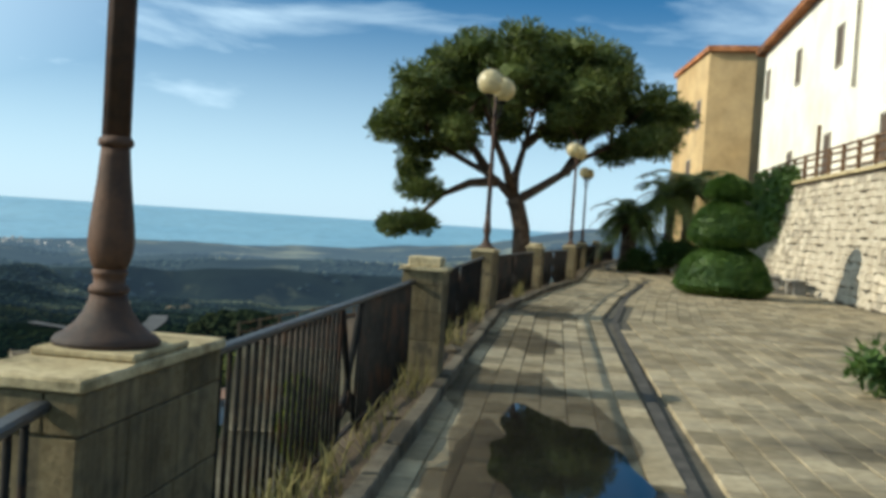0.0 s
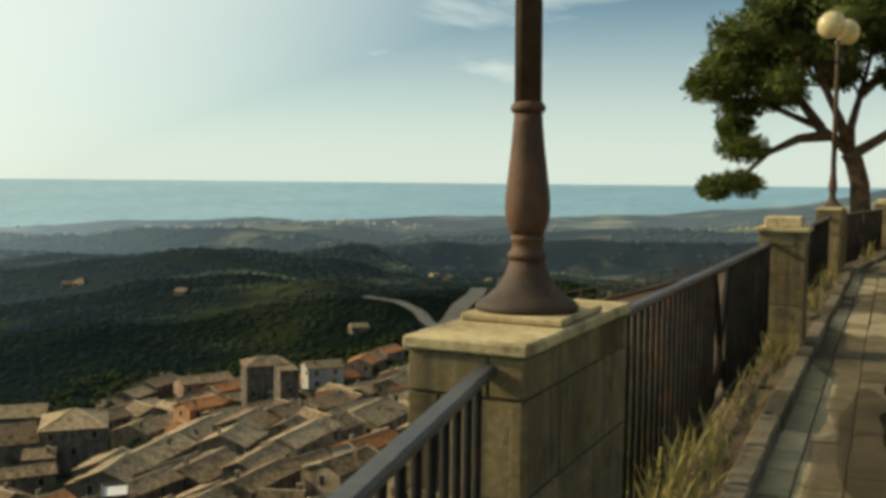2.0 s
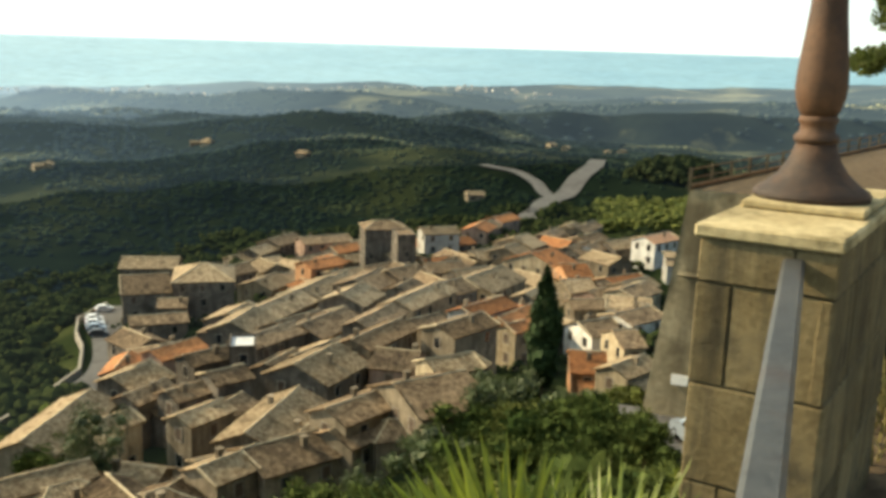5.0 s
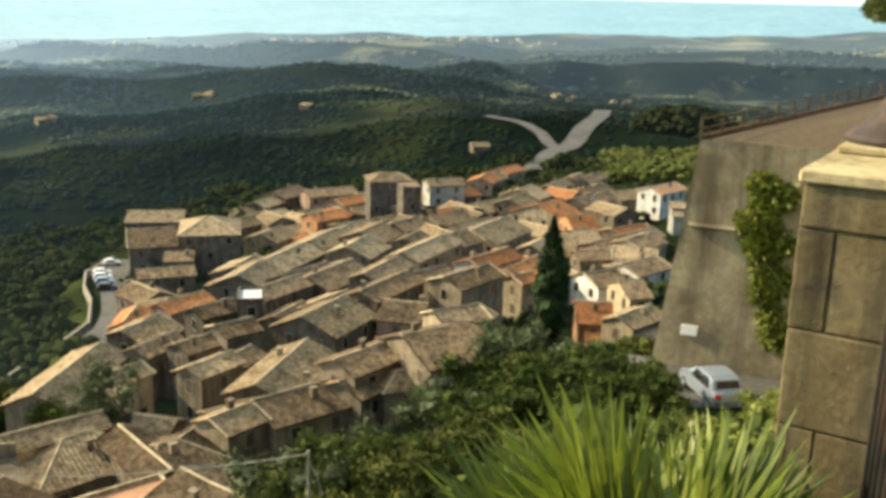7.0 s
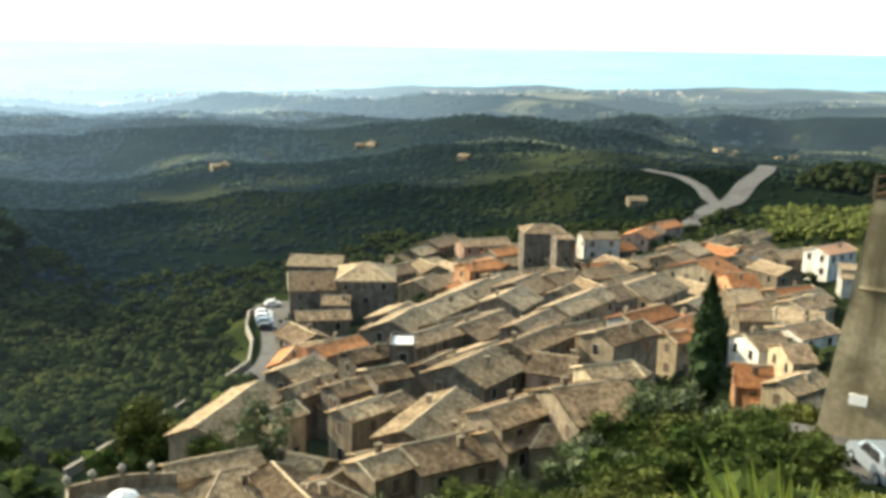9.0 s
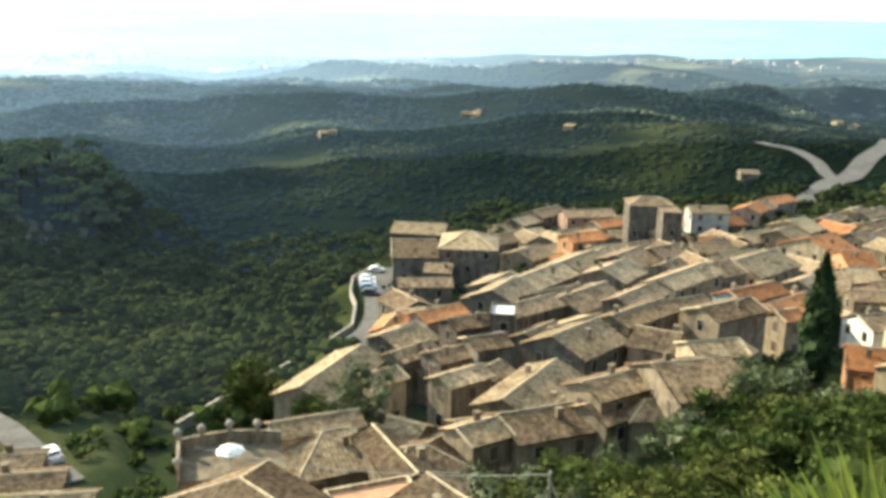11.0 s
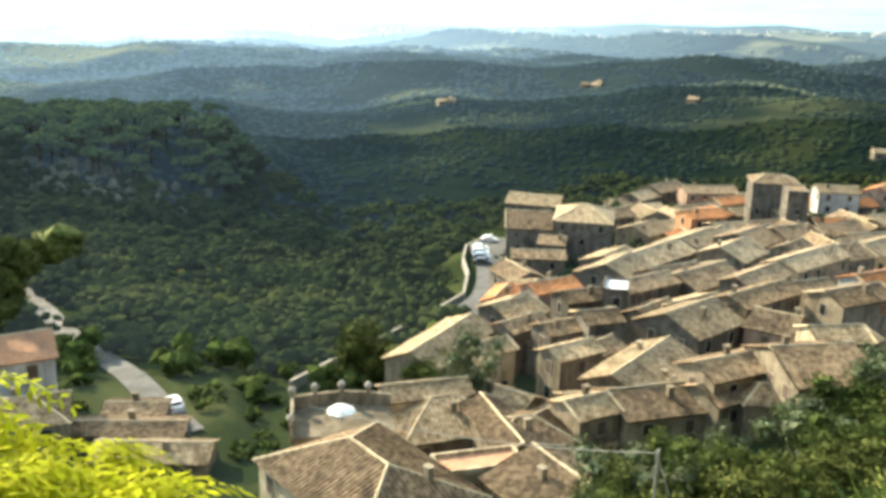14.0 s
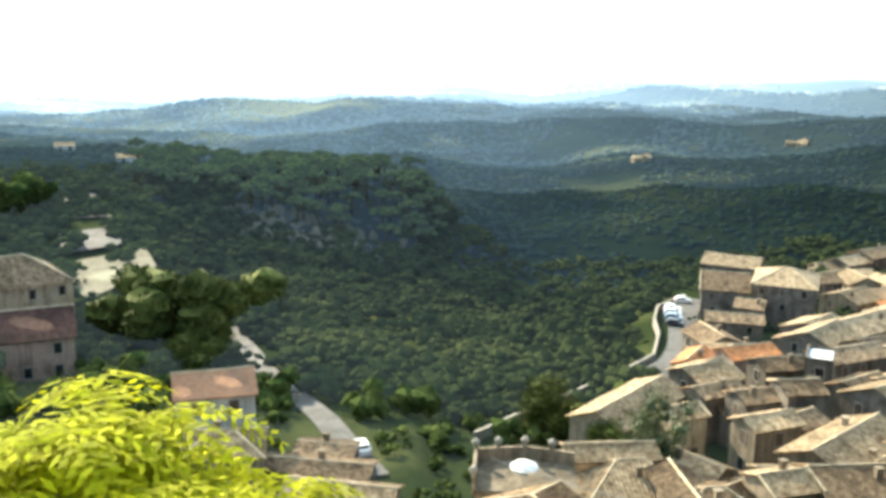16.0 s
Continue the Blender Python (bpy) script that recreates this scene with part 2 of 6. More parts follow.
M["render_white"] = surface("white_render", (0.76, 0.71, 0.58), (0.84, 0.80, 0.68), 6, 0.9, 0.03, fine=3.0)
M["render_ochre"] = surface("ochre_render", (0.459, 0.315, 0.145), (0.527, 0.383, 0.196), 4, 0.9, 0.05, fine=3.0)
WALLS = dict(grey=((0.102, 0.0892, 0.0748), (0.187, 0.162, 0.132)), pink=((0.306, 0.204, 0.153), (0.391, 0.281, 0.221)), orange=((0.408, 0.212, 0.111), (0.493, 0.281, 0.153)),
             white=((0.527, 0.51, 0.468), (0.637, 0.62, 0.578)), cream=((0.306, 0.246, 0.162), (0.442, 0.374, 0.264)), tan=((0.162, 0.132, 0.0935), (0.272, 0.225, 0.162)))
for k, (a, b) in WALLS.items():
    M["wall_" + k] = surface(k + "_plaster", a, b, 1.6, 0.92, 0.3, tuple(v * 0.55 for v in a), 2.5, "object", streak=tuple(v * 0.5 for v in a))
ROOFS = dict(maroon=((0.075, 0.038, 0.032), (0.15, 0.085, 0.07), (0.05, 0.03, 0.026)), tan=((0.141, 0.0925, 0.0518), (0.407, 0.318, 0.204), (0.0851, 0.0629, 0.0385)), brown=((0.0888, 0.0592, 0.0355), (0.311, 0.222, 0.137), (0.0555, 0.0385, 0.0252)),
             red=((0.222, 0.0888, 0.037), (0.474, 0.207, 0.0851), (0.0962, 0.0592, 0.037)), white=((0.444, 0.444, 0.444), (0.555, 0.555, 0.555), (0.296, 0.296, 0.296)),
             pink=((0.36, 0.19, 0.11), (0.45, 0.26, 0.16), (0.266, 0.163, 0.118)))
for k, (a, b, c) in ROOFS.items():
    M["roof_" + k] = surface(k + "_clay_tiles", a, b, 0.55, 0.9, 0.9, c, 2.4, "object", fine=4.0)
M["ridge"] = surface("mortared_ridge_tiles", (0.342, 0.271, 0.171), (0.57, 0.475, 0.323), 0.9, 0.9, 0.4)
M["pane"] = surface("dark_window_glass", (0.012, 0.013, 0.015), (0.03, 0.032, 0.035), 1, 0.12, 0)
M["shutter"] = surface("brown_shutter", (0.07, 0.045, 0.03), (0.11, 0.075, 0.05), 0.5, 0.7, 0.2)
M["frame"] = surface("stone_window_frame", (0.24, 0.215, 0.175), (0.34, 0.31, 0.26), 0.5, 0.9, 0.2)
M["bark"] = surface("pine_bark", (0.055, 0.038, 0.026), (0.14, 0.095, 0.065), 0.25, 0.95, 0.9)
M["needles"] = surface("pine_needles", (0.051, 0.0748, 0.0119), (0.119, 0.145, 0.0255), 1.2, 0.7, 0, vary="island", glow_through=0.3)
M["hedge"] = surface("clipped_hedge_leaves", (0.04, 0.088, 0.0096), (0.096, 0.16, 0.0208), 0.4, 0.6, 0, vary="island", glow_through=0.25)
M["palm"] = surface("palm_leaf", (0.072, 0.108, 0.0225), (0.162, 0.198, 0.054), 0.6, 0.5, 0, vary="island", glow_through=0.35)
M["palm_near"] = surface("fan_palm_blade", (0.055, 0.095, 0.010), (0.21, 0.25, 0.030), 0.3, 0.45, 0, vary="island", glow_through=0.4)
M["lime"] = surface("lime_green_leaf", (0.289, 0.315, 0.0051), (0.51, 0.51, 0.0102), 0.4, 0.82, 0, vary="island", glow_through=0.5)
M["ivy"] = surface("ivy_leaf", (0.104, 0.144, 0.016), (0.224, 0.248, 0.04), 0.4, 0.55, 0, vary="island", glow_through=0.35)
M["bush"] = surface("scrub_leaves", (0.0252, 0.0432, 0.0132), (0.096, 0.118, 0.036), 5.0, 0.8, 0.2, vary="island", glow_through=0.15)
M["olive_near"] = surface("grey_green_olive_leaf", (0.034, 0.052, 0.015), (0.080, 0.102, 0.034), 1.5, 0.75, 0.1, vary="island", glow_through=0.15)
M["thicket"] = surface("thicket_leaves", (0.045, 0.058, 0.012), (0.11, 0.12, 0.03), 8.0, 0.9, 0.3, vary="island")
M["cypress"] = surface("cypress_leaves", (0.014, 0.028, 0.010), (0.035, 0.058, 0.02), 0.6, 0.8, 0, vary="island")
M["grass"] = surface("dry_grass", (0.16, 0.136, 0.048), (0.288, 0.248, 0.096), 0.4, 0.8, 0, vary="island", glow_through=0.3)
for k in ("bush",):
    M[k].node_tree.nodes["Principled BSDF"].inputs["Specular IOR Level"].default_value = 0.0
def hazed(name, dark, light, size, veil, strength, stain):
    """Country seen through lit air: the haze is put in as a faint emission."""
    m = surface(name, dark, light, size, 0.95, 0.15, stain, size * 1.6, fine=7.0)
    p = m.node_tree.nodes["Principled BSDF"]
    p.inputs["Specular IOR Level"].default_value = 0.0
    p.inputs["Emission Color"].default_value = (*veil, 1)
    # emitted haze rises towards the sun's side of the valley, as backlit air does
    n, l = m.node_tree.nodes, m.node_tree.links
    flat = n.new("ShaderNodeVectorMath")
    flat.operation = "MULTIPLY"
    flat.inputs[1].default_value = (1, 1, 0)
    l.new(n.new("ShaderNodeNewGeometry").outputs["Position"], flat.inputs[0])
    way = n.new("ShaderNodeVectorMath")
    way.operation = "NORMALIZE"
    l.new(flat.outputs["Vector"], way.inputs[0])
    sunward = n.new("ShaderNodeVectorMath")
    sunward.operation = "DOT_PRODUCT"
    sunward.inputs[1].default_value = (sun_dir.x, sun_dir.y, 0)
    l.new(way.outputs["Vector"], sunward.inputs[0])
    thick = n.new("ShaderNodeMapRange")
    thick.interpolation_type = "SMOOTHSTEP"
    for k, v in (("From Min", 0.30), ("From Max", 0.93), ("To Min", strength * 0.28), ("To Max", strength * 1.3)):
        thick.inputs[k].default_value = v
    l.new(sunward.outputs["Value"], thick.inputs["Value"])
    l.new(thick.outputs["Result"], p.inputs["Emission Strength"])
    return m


# bands of distance, each with bluer, paler base colours and more emitted haze
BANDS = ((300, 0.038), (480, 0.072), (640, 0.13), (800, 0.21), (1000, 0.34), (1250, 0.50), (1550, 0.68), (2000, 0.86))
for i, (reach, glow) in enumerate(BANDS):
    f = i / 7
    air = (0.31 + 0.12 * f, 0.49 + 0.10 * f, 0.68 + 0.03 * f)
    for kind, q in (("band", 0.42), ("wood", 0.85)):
        M["%s_%d" % (kind, reach)] = hazed("%s_at_%d" % (kind, reach), (q * (0.005 + 0.018 * f), q * (0.011 + 0.026 * f), q * (0.004 + 0.040 * f)), (q * (0.017 + 0.049 * f), q * (0.029 + 0.060 * f), q * (0.014 + 0.060 * f)), 75.0 + 90 * f, air, glow * (0.72 if kind == "band" and reach < 1250 else 1), tuple(q * (1 + 1.6 * min(1, 3 * f)) * v for v in (0.040 + 0.13 * f, 0.050 + 0.115 * f, 0.018 + 0.08 * f)))
# nearer groves, ground, scrub, pines and rock emit a weak haze too
M["olive"] = hazed("hazed_olive_leaves", (0.009, 0.015, 0.007), (0.027, 0.035, 0.016), 18.0, (0.33, 0.45, 0.52), 0.018, (0.03, 0.036, 0.014))
M["land"] = hazed("hazed_scrub_ground", (0.011, 0.018, 0.007), (0.026, 0.034, 0.012), 26.0, (0.33, 0.45, 0.52), 0.012, (0.06, 0.066, 0.026))
M["scrub_far"] = hazed("hazed_gorge_scrub", (0.013, 0.020, 0.008), (0.032, 0.041, 0.014), 22.0, (0.33, 0.45, 0.48), 0.022, (0.042, 0.047, 0.016))
M["pinewood"] = hazed("hazed_pine_leaves", (0.016, 0.028, 0.009), (0.042, 0.060, 0.017), 9.0, (0.34, 0.48, 0.52), 0.03, (0.02, 0.04, 0.012))
M["rock"] = hazed("hazed_pale_rock", (0.045, 0.042, 0.034), (0.105, 0.094, 0.076), 4.0, (0.36, 0.48, 0.52), 0.03, (0.03, 0.036, 0.018))
# the houses' glow is haze put in as emission, not lamplight
M["village"] = hazed("far_pale_hazed_houses", (0.30, 0.28, 0.25), (0.46, 0.44, 0.40), 20.0, (0.43, 0.59, 0.70), 0.4, (0.35, 0.28, 0.22))
M["asphalt"] = surface("pale_asphalt", (0.0723, 0.0697, 0.0663), (0.119, 0.115, 0.111), 4.0, 0.9, 0.2)
M["sea"] = surface("sea", (0.18, 0.35, 0.45), (0.23, 0.41, 0.50), 420.0, 0.45, 0)
M["puddle"] = surface("puddle_water", (0.012, 0.011, 0.009), (0.02, 0.018, 0.014), 1.0, 0.03, 0)
M["wet"] = surface("wet_stone", (0.03, 0.022, 0.012), (0.06, 0.045, 0.026), 0.7, 0.8, 0.2)
film = M["wet"].node_tree.nodes["Principled BSDF"]
film.inputs["Alpha"].default_value = 0.42
M["globe"] = surface("opal_globe", (0.629, 0.527, 0.272), (0.714, 0.612, 0.357), 0.3, 0.25, 0, glow_through=0.35)
M["car_silver"] = surface("silver_paint", (0.30, 0.36, 0.43), (0.36, 0.42, 0.49), 1, 0.3, 0, metal=0.5)
M["car_white"] = surface("white_paint", (0.75, 0.75, 0.75), (0.8, 0.8, 0.8), 1, 0.35, 0)
M["car_dark"] = surface("dark_paint", (0.03, 0.03, 0.035), (0.05, 0.05, 0.055), 1, 0.3, 0)
M["tyre"] = surface("tyre_rubber", (0.012, 0.012, 0.012), (0.025, 0.025, 0.025), 0.3, 0.8, 0)
M["lamp_red"] = surface("red_lens", (0.35, 0.02, 0.02), (0.45, 0.03, 0.03), 0.3, 0.2, 0)
M["cloth"] = surface("white_cloth", (0.75, 0.74, 0.70), (0.82, 0.81, 0.78), 0.4, 0.8, 0.2)
M["wood"] = surface("weathered_wood", (0.10, 0.06, 0.035), (0.19, 0.12, 0.07), 0.4, 0.85, 0.4)
M["wire"] = surface("grey_cable", (0.20, 0.19, 0.17), (0.30, 0.28, 0.25), 0.5, 0.7, 0)


# ---- mesh helpers ----
def from_bm(name, bm, material, smooth=False):
    me = bpy.data.meshes.new(name)
    bm.normal_update()
    bm.to_mesh(me)
    bm.free()
    if smooth:
        me.shade_smooth()
    me.materials.append(M[material])
    return me


def part(name, bm, material, parent=None, label="", smooth=False):
    ob = new(name, from_bm(name, bm, material, smooth))
    if parent:
        ob.parent = parent
    return tagged(ob, label)


def sheet(name, verts, faces, material, parent=None, label="", smooth=False):
    me = bpy.data.meshes.new(name)
    me.from_pydata([tuple(v) for v in verts], [], [tuple(f) for f in faces])
    me.update()
    if smooth:
        me.shade_smooth()
    me.materials.append(M[material])
    ob = new(name, me)
    if parent:
        ob.parent = parent
    return tagged(ob, label)


def empty(name, m, label, category, group="", kind=""):
    ob = new(name)
    ob.matrix_world = m
    return tagged(ob, label, category, group, kind)


def box(bm, x0, y0, z0, x1, y1, z1, bevel=0.0, m=None):
    r = bmesh.ops.create_cube(bm, size=1)
    vs = r["verts"]
    for v in vs:
        v.co = Vector((x0 + (v.co.x + 0.5) * (x1 - x0), y0 + (v.co.y + 0.5) * (y1 - y0), z0 + (v.co.z + 0.5) * (z1 - z0)))
    if bevel:
        es = list({e for v in vs for e in v.link_edges})
        r = bmesh.ops.bevel(bm, geom=es, offset=bevel, segments=1, affect="EDGES")
        vs = list({v for f in r["faces"] for v in f.verts} | {v for v in vs if v.is_valid})
    if m is not None:
        bmesh.ops.transform(bm, matrix=m, verts=[v for v in vs if v.is_valid])
    return bm


def lathe(rings, sides=20):
    """A turned shape from (radius, height) rings."""
    bm = bmesh.new()
    rows = [[bm.verts.new((r * math.cos(2 * math.pi * i / sides), r * math.sin(2 * math.pi * i / sides), z)) for i in range(sides)] for r, z in rings]
    for a, b in zip(rows, rows[1:]):
        for i in range(sides):
            bm.faces.new((a[i], a[(i + 1) % sides], b[(i + 1) % sides], b[i]))
    bm.faces.new(rows[-1])
    bm.faces.new(rows[0][::-1])
    return bm


def tube(bm, points, radii, sides=6):
    """A tapered limb through points."""
    rows = []
    for i, p in enumerate(points):
        p = Vector(p)
        d = (Vector(points[min(i + 1, len(points) - 1)]) - Vector(points[max(i - 1, 0)])).normalized()
        u = d.cross(Vector((0.31, 0.92, 0.13))).normalized()
        v = d.cross(u)
        rows.append([bm.verts.new(p + (u * math.cos(2 * math.pi * k / sides) + v * math.sin(2 * math.pi * k / sides)) * radii[i]) for k in range(sides)])
    for a, b in zip(rows, rows[1:]):
        for k in range(sides):
            bm.faces.new((a[k], a[(k + 1) % sides], b[(k + 1) % sides], b[k]))
    bm.faces.new(rows[-1])
    bm.faces.new(rows[0][::-1])
    return bm


def leaves(rng, centres, count, length, width, outward=0.5, up=0.2):
    """Leaf blades, each one folded quad, round centres given as (x, y, z, rx, ry, rz)."""
    verts, faces = [], []
    for cx, cy, cz, rx, ry, rz in centres:
        for _ in range(count):
            d = Vector((rng.gauss(0, 1), rng.gauss(0, 1), rng.gauss(0, 1))).normalized()
            r = rng.random() ** 0.33
            p = Vector((cx + d.x * rx * r, cy + d.y * ry * r, cz + d.z * rz * r))
            way = (d * outward + Vector((rng.uniform(-1, 1), rng.uniform(-1, 1), rng.uniform(-1, 1) + up)) * 0.8).normalized()
            side = way.cross(Vector((rng.uniform(-1, 1), rng.uniform(-1, 1), rng.uniform(-1, 1)))).normalized()
            s = length * rng.uniform(0.6, 1.3)
            w = width * rng.uniform(0.7, 1.2)
            k = len(verts)
            verts += [p, p + way * s * 0.5 + side * w, p + way * s, p + way * s * 0.5 - side * w]
            faces.append((k, k + 1, k + 2, k + 3))
    return verts, faces


BLOB = {}


def blobs(rng, spots, squash=0.8, fine=2):
    """Lumpy low clumps of foliage at (x, y, z, size), all in one mesh's lists."""
    if fine not in BLOB:
        bm = bmesh.new()
        bmesh.ops.create_icosphere(bm, subdivisions=fine, radius=1)
        BLOB[fine] = ([v.co.copy() for v in bm.verts], [[v.index for v in f.verts] for f in bm.faces])
        bm.free()
    vs, fs = BLOB[fine]
    verts, faces = [], []
    for x, y, z, s in spots:
        k = len(verts)
        ph, rot = rng.uniform(0, 50), rng.uniform(0, 6.28)
        c, sn = math.cos(rot), math.sin(rot)
        for v in vs:
            f = s * (1 + 0.22 * math.sin(v.x * 5 + ph) * math.cos(v.y * 4.3 + ph * 1.7) + 0.2 * math.sin(v.z * 6 + ph + v.x * 3.1) + rng.uniform(-0.17, 0.17))
            verts.append((x + (v.x * c - v.y * sn) * f, y + (v.x * sn + v.y * c) * f, z + v.z * f * squash))
        faces += [tuple(k + i for i in f) for f in fs]
    return verts, faces
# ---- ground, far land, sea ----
def land_sheet(name, radii, step, material, label, category, near=None):
    verts, faces = [], []
    azs = []
    a = -180.0
    while a < 180:
        azs.append(a)
        a += step if -25 < a < 100 else step * 6
    n = len(azs)
    for d in radii:
        for a in azs:
            x, y = LX - d * math.sin(radians(a)), LY + d * math.cos(radians(a))
            z = land(x, y)
            verts.append((x, y, z))
    for i in range(len(radii) - 1):
        for j in range(n):
            q = (i * n + j, i * n + (j + 1) % n, (i + 1) * n + (j + 1) % n, (i + 1) * n + j)
            faces.append(q[::-1])
    ob = sheet(name, verts, faces, material, None, label, smooth=True)
    return tagged(ob, category=category, kind="structure")


def spaced(a, b, ratio):
    r = [a]
    while r[-1] * ratio < b:
        r.append(r[-1] * ratio)
    return r + [b]


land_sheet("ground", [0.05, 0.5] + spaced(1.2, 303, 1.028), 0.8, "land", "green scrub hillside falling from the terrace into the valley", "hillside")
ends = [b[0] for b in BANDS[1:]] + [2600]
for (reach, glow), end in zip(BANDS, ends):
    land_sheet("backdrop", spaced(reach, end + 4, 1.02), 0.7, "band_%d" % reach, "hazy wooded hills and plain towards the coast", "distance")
verts, faces = [], []
for i in range(0, 131):
    a = radians(-30 + i)
    for d, z in ((2500, -150), (4850, -1.0)):
        verts.append((LX - d * math.sin(a), LY + d * math.cos(a), z))
for i in range(130):
    faces.append((2 * i, 2 * i + 1, 2 * i + 3, 2 * i + 2))
tagged(sheet("water", verts, faces, "sea", None, "calm blue sea under a hazy horizon"), category="sea", kind="structure")
# ---- the terrace ----
EDGE = ((0.15, -8.0), (-0.88, 2.05), (-0.74, 3.2), (-0.2, 9.4), (0.5, 16.8), (1.85, 23.3), (3.35, 29.4), (4.95, 39.9), (7.6, 52.0), (9.5, 60.0))


def edge_x(y):
    for (x0, y0), (x1, y1) in zip(EDGE, EDGE[1:]):
        if y <= y1:
            return x0 + (x1 - x0) * (y - y0) / (y1 - y0)
    return EDGE[-1][0]


ys = [-8 + 0.5 * i for i in range(137)]
verts, faces = [], []
for y in ys:
    verts += [(edge_x(y) - 0.12, y, -0.02), (24.0, y, -0.02), (edge_x(y) - 0.12, y, -0.4), (24.0, y, -0.4)]
for i in range(len(ys) - 1):
    a, b = 4 * i, 4 * i + 4
    faces += [(a, a + 1, b + 1, b), (a + 2, b + 2, b + 3, a + 3), (a, b, b + 2, a + 2)]
floor = tagged(sheet("floor", verts, faces, "joint", None, "sandy bed of the paved terrace"), category="terrace", kind="structure")
# the wall that carries the terrace, leaning out towards its foot
verts, faces = [], []
for y in ys:
    for dx, z in ((-0.16, -0.06), (-0.5, -6.0), (-1.0, -14.0)):
        verts.append((edge_x(y) + dx, y, z))
for i in range(len(ys) - 1):
    for k in (0, 1):
        a = 3 * i + k
        faces.append((a, a + 3, a + 4, a + 1))
tagged(sheet("wall_terrace", verts, faces, "concrete", None, "rough retaining wall under the terrace edge"), category="retaining wall", kind="structure")


def at_edge(y, inset=0.0, z=0.0):
    x0, x1 = edge_x(y - 0.3), edge_x(y + 0.3)
    a = math.degrees(math.atan2(x1 - x0, 0.6))
    return pose(edge_x(y) + inset, y, z, 0, 0, -a)


# kerb stones along the railing, with a strip of soil between them and the bars
rng = random.Random(11)
kerb = empty("kerb", pose(0, 0, 0), "worn stone kerb at the foot of the railing", "kerb", kind="structure")
bm = bmesh.new()
box(bm, -0.06, -0.345, -0.02, 0.06, 0.345, 0.13, 0.012)
stone = from_bm("kerb_stone", bm, "kerb")
y = -4.0
while y < 46:
    ob = new("kerb_stone", stone)
    ob.parent = kerb
    ob.matrix_world = at_edge(y, 0.33 + rng.uniform(-0.01, 0.01), rng.uniform(-0.02, 0.01))
    y += 0.71
verts, faces = [], []
for y in ys:
    verts += [(edge_x(y) - 0.11, y, 0.07), (edge_x(y) + 0.28, y, 0.09 + 0.015 * math.sin(y * 3.1))]
for i in range(len(ys) - 1):
    faces.append((2 * i, 2 * i + 1, 2 * i + 3, 2 * i + 2))
tagged(sheet("soil_strip", verts, faces, "soil", None, "dry soil strip with litter under the railing"), category="soil", kind="structure")

# drain line across the paving
drain_pts = [(0.9, -6.0), (1.35, 2.0), (1.63, 5.3), (2.05, 9.2), (2.85, 16.5), (4.6, 25.5), (6.9, 34.6), (6.3, 41.0), (7.6, 50.0)]


def drain_x(y):
    for (x0, y0), (x1, y1) in zip(drain_pts, drain_pts[1:]):
        if y <= y1:
            f = (y - y0) / (y1 - y0)
            return x0 + (x1 - x0) * f
    return drain_pts[-1][0]


verts, faces = [], []
for i in range(111):
    y = -5 + i * 0.5
    x = drain_x(y)
    verts += [(x - 0.055, y, 0.012), (x + 0.055, y, 0.012)]
for i in range(110):
    faces.append((2 * i, 2 * i + 1, 2 * i + 3, 2 * i + 2))
tagged(sheet("gutter", verts, faces, "gutter", None, "narrow dark drain line set into the paving"), category="drain", kind="structure")


# pillars of coursed stone with stepped caps
def pillar(m, wide, deep, tall, lamp, label):
    thing = empty("stone_pillar", m, label, "pillar", "pillars of the railing")
    bm = bmesh.new()
    box(bm, -wide / 2 + 0.012, -deep / 2 + 0.012, -0.4, wide / 2 - 0.012, deep / 2 - 0.012, tall - 0.036)
    part("core", bm, "pillar_joint", thing)
    r = random.Random(int(deep * 100) + int(m.translation.y * 7))
    z, course = -0.3, 0
    while z < tall - 0.05:
        h = min(r.uniform(0.21, 0.27), tall - 0.037 - z)
        if tall - 0.037 - (z + h) < 0.1:
            h = tall - 0.037 - z
        for face in range(4):
            run = wide if face % 2 == 0 else deep
            n = max(1, round(run / 0.34))
            cut = [0.0] + [(k + r.uniform(-0.18, 0.18)) / n for k in range(1, n)] + [1.0]
            if n == 1 and (face + course) % 3:
                cut = [0.0, (r.uniform(0.22, 0.36) if course % 2 else r.uniform(0.66, 0.84)), 1.0]
            for a, b in zip(cut, cut[1:]):
                bm = bmesh.new()
                box(bm, (a - 0.5) * run + 0.002, -0.025, z + 0.003, (b - 0.5) * run - 0.002, 0.010 + r.uniform(-0.003, 0.003), z + h - 0.003, 0.004)
                off = (deep if face % 2 == 0 else wide) / 2 - 0.012
                bmesh.ops.transform(bm, matrix=pose(0, 0, 0, 0, 0, 90 * face) @ pose(0, -off, 0, 0, 0, 180), verts=bm.verts)
                part("stone_block", bm, "pillar", thing)
        z += h
        course += 1
    bm = bmesh.new()
    over = 0.012 if lamp else 0.03
    box(bm, -wide / 2 - over, -deep / 2 - over, tall - 0.035, wide / 2 + over, deep / 2 + over, tall, 0.006)
    part("cap", bm, "cap", thing, "weathered pale cap stone")
    bm = bmesh.new()
    if lamp:
        box(bm, -wide / 2 + 0.01, -0.19, tall + 0.002, wide / 2 - 0.005, 0.21, tall + 0.024, 0.005)
    else:
        box(bm, -wide / 2 + 0.04, -deep / 2 + 0.04, tall + 0.002, wide / 2 - 0.04, deep / 2 - 0.04, tall + 0.09, 0.01)
    part("upper_cap", bm, "cap", thing)
    return thing


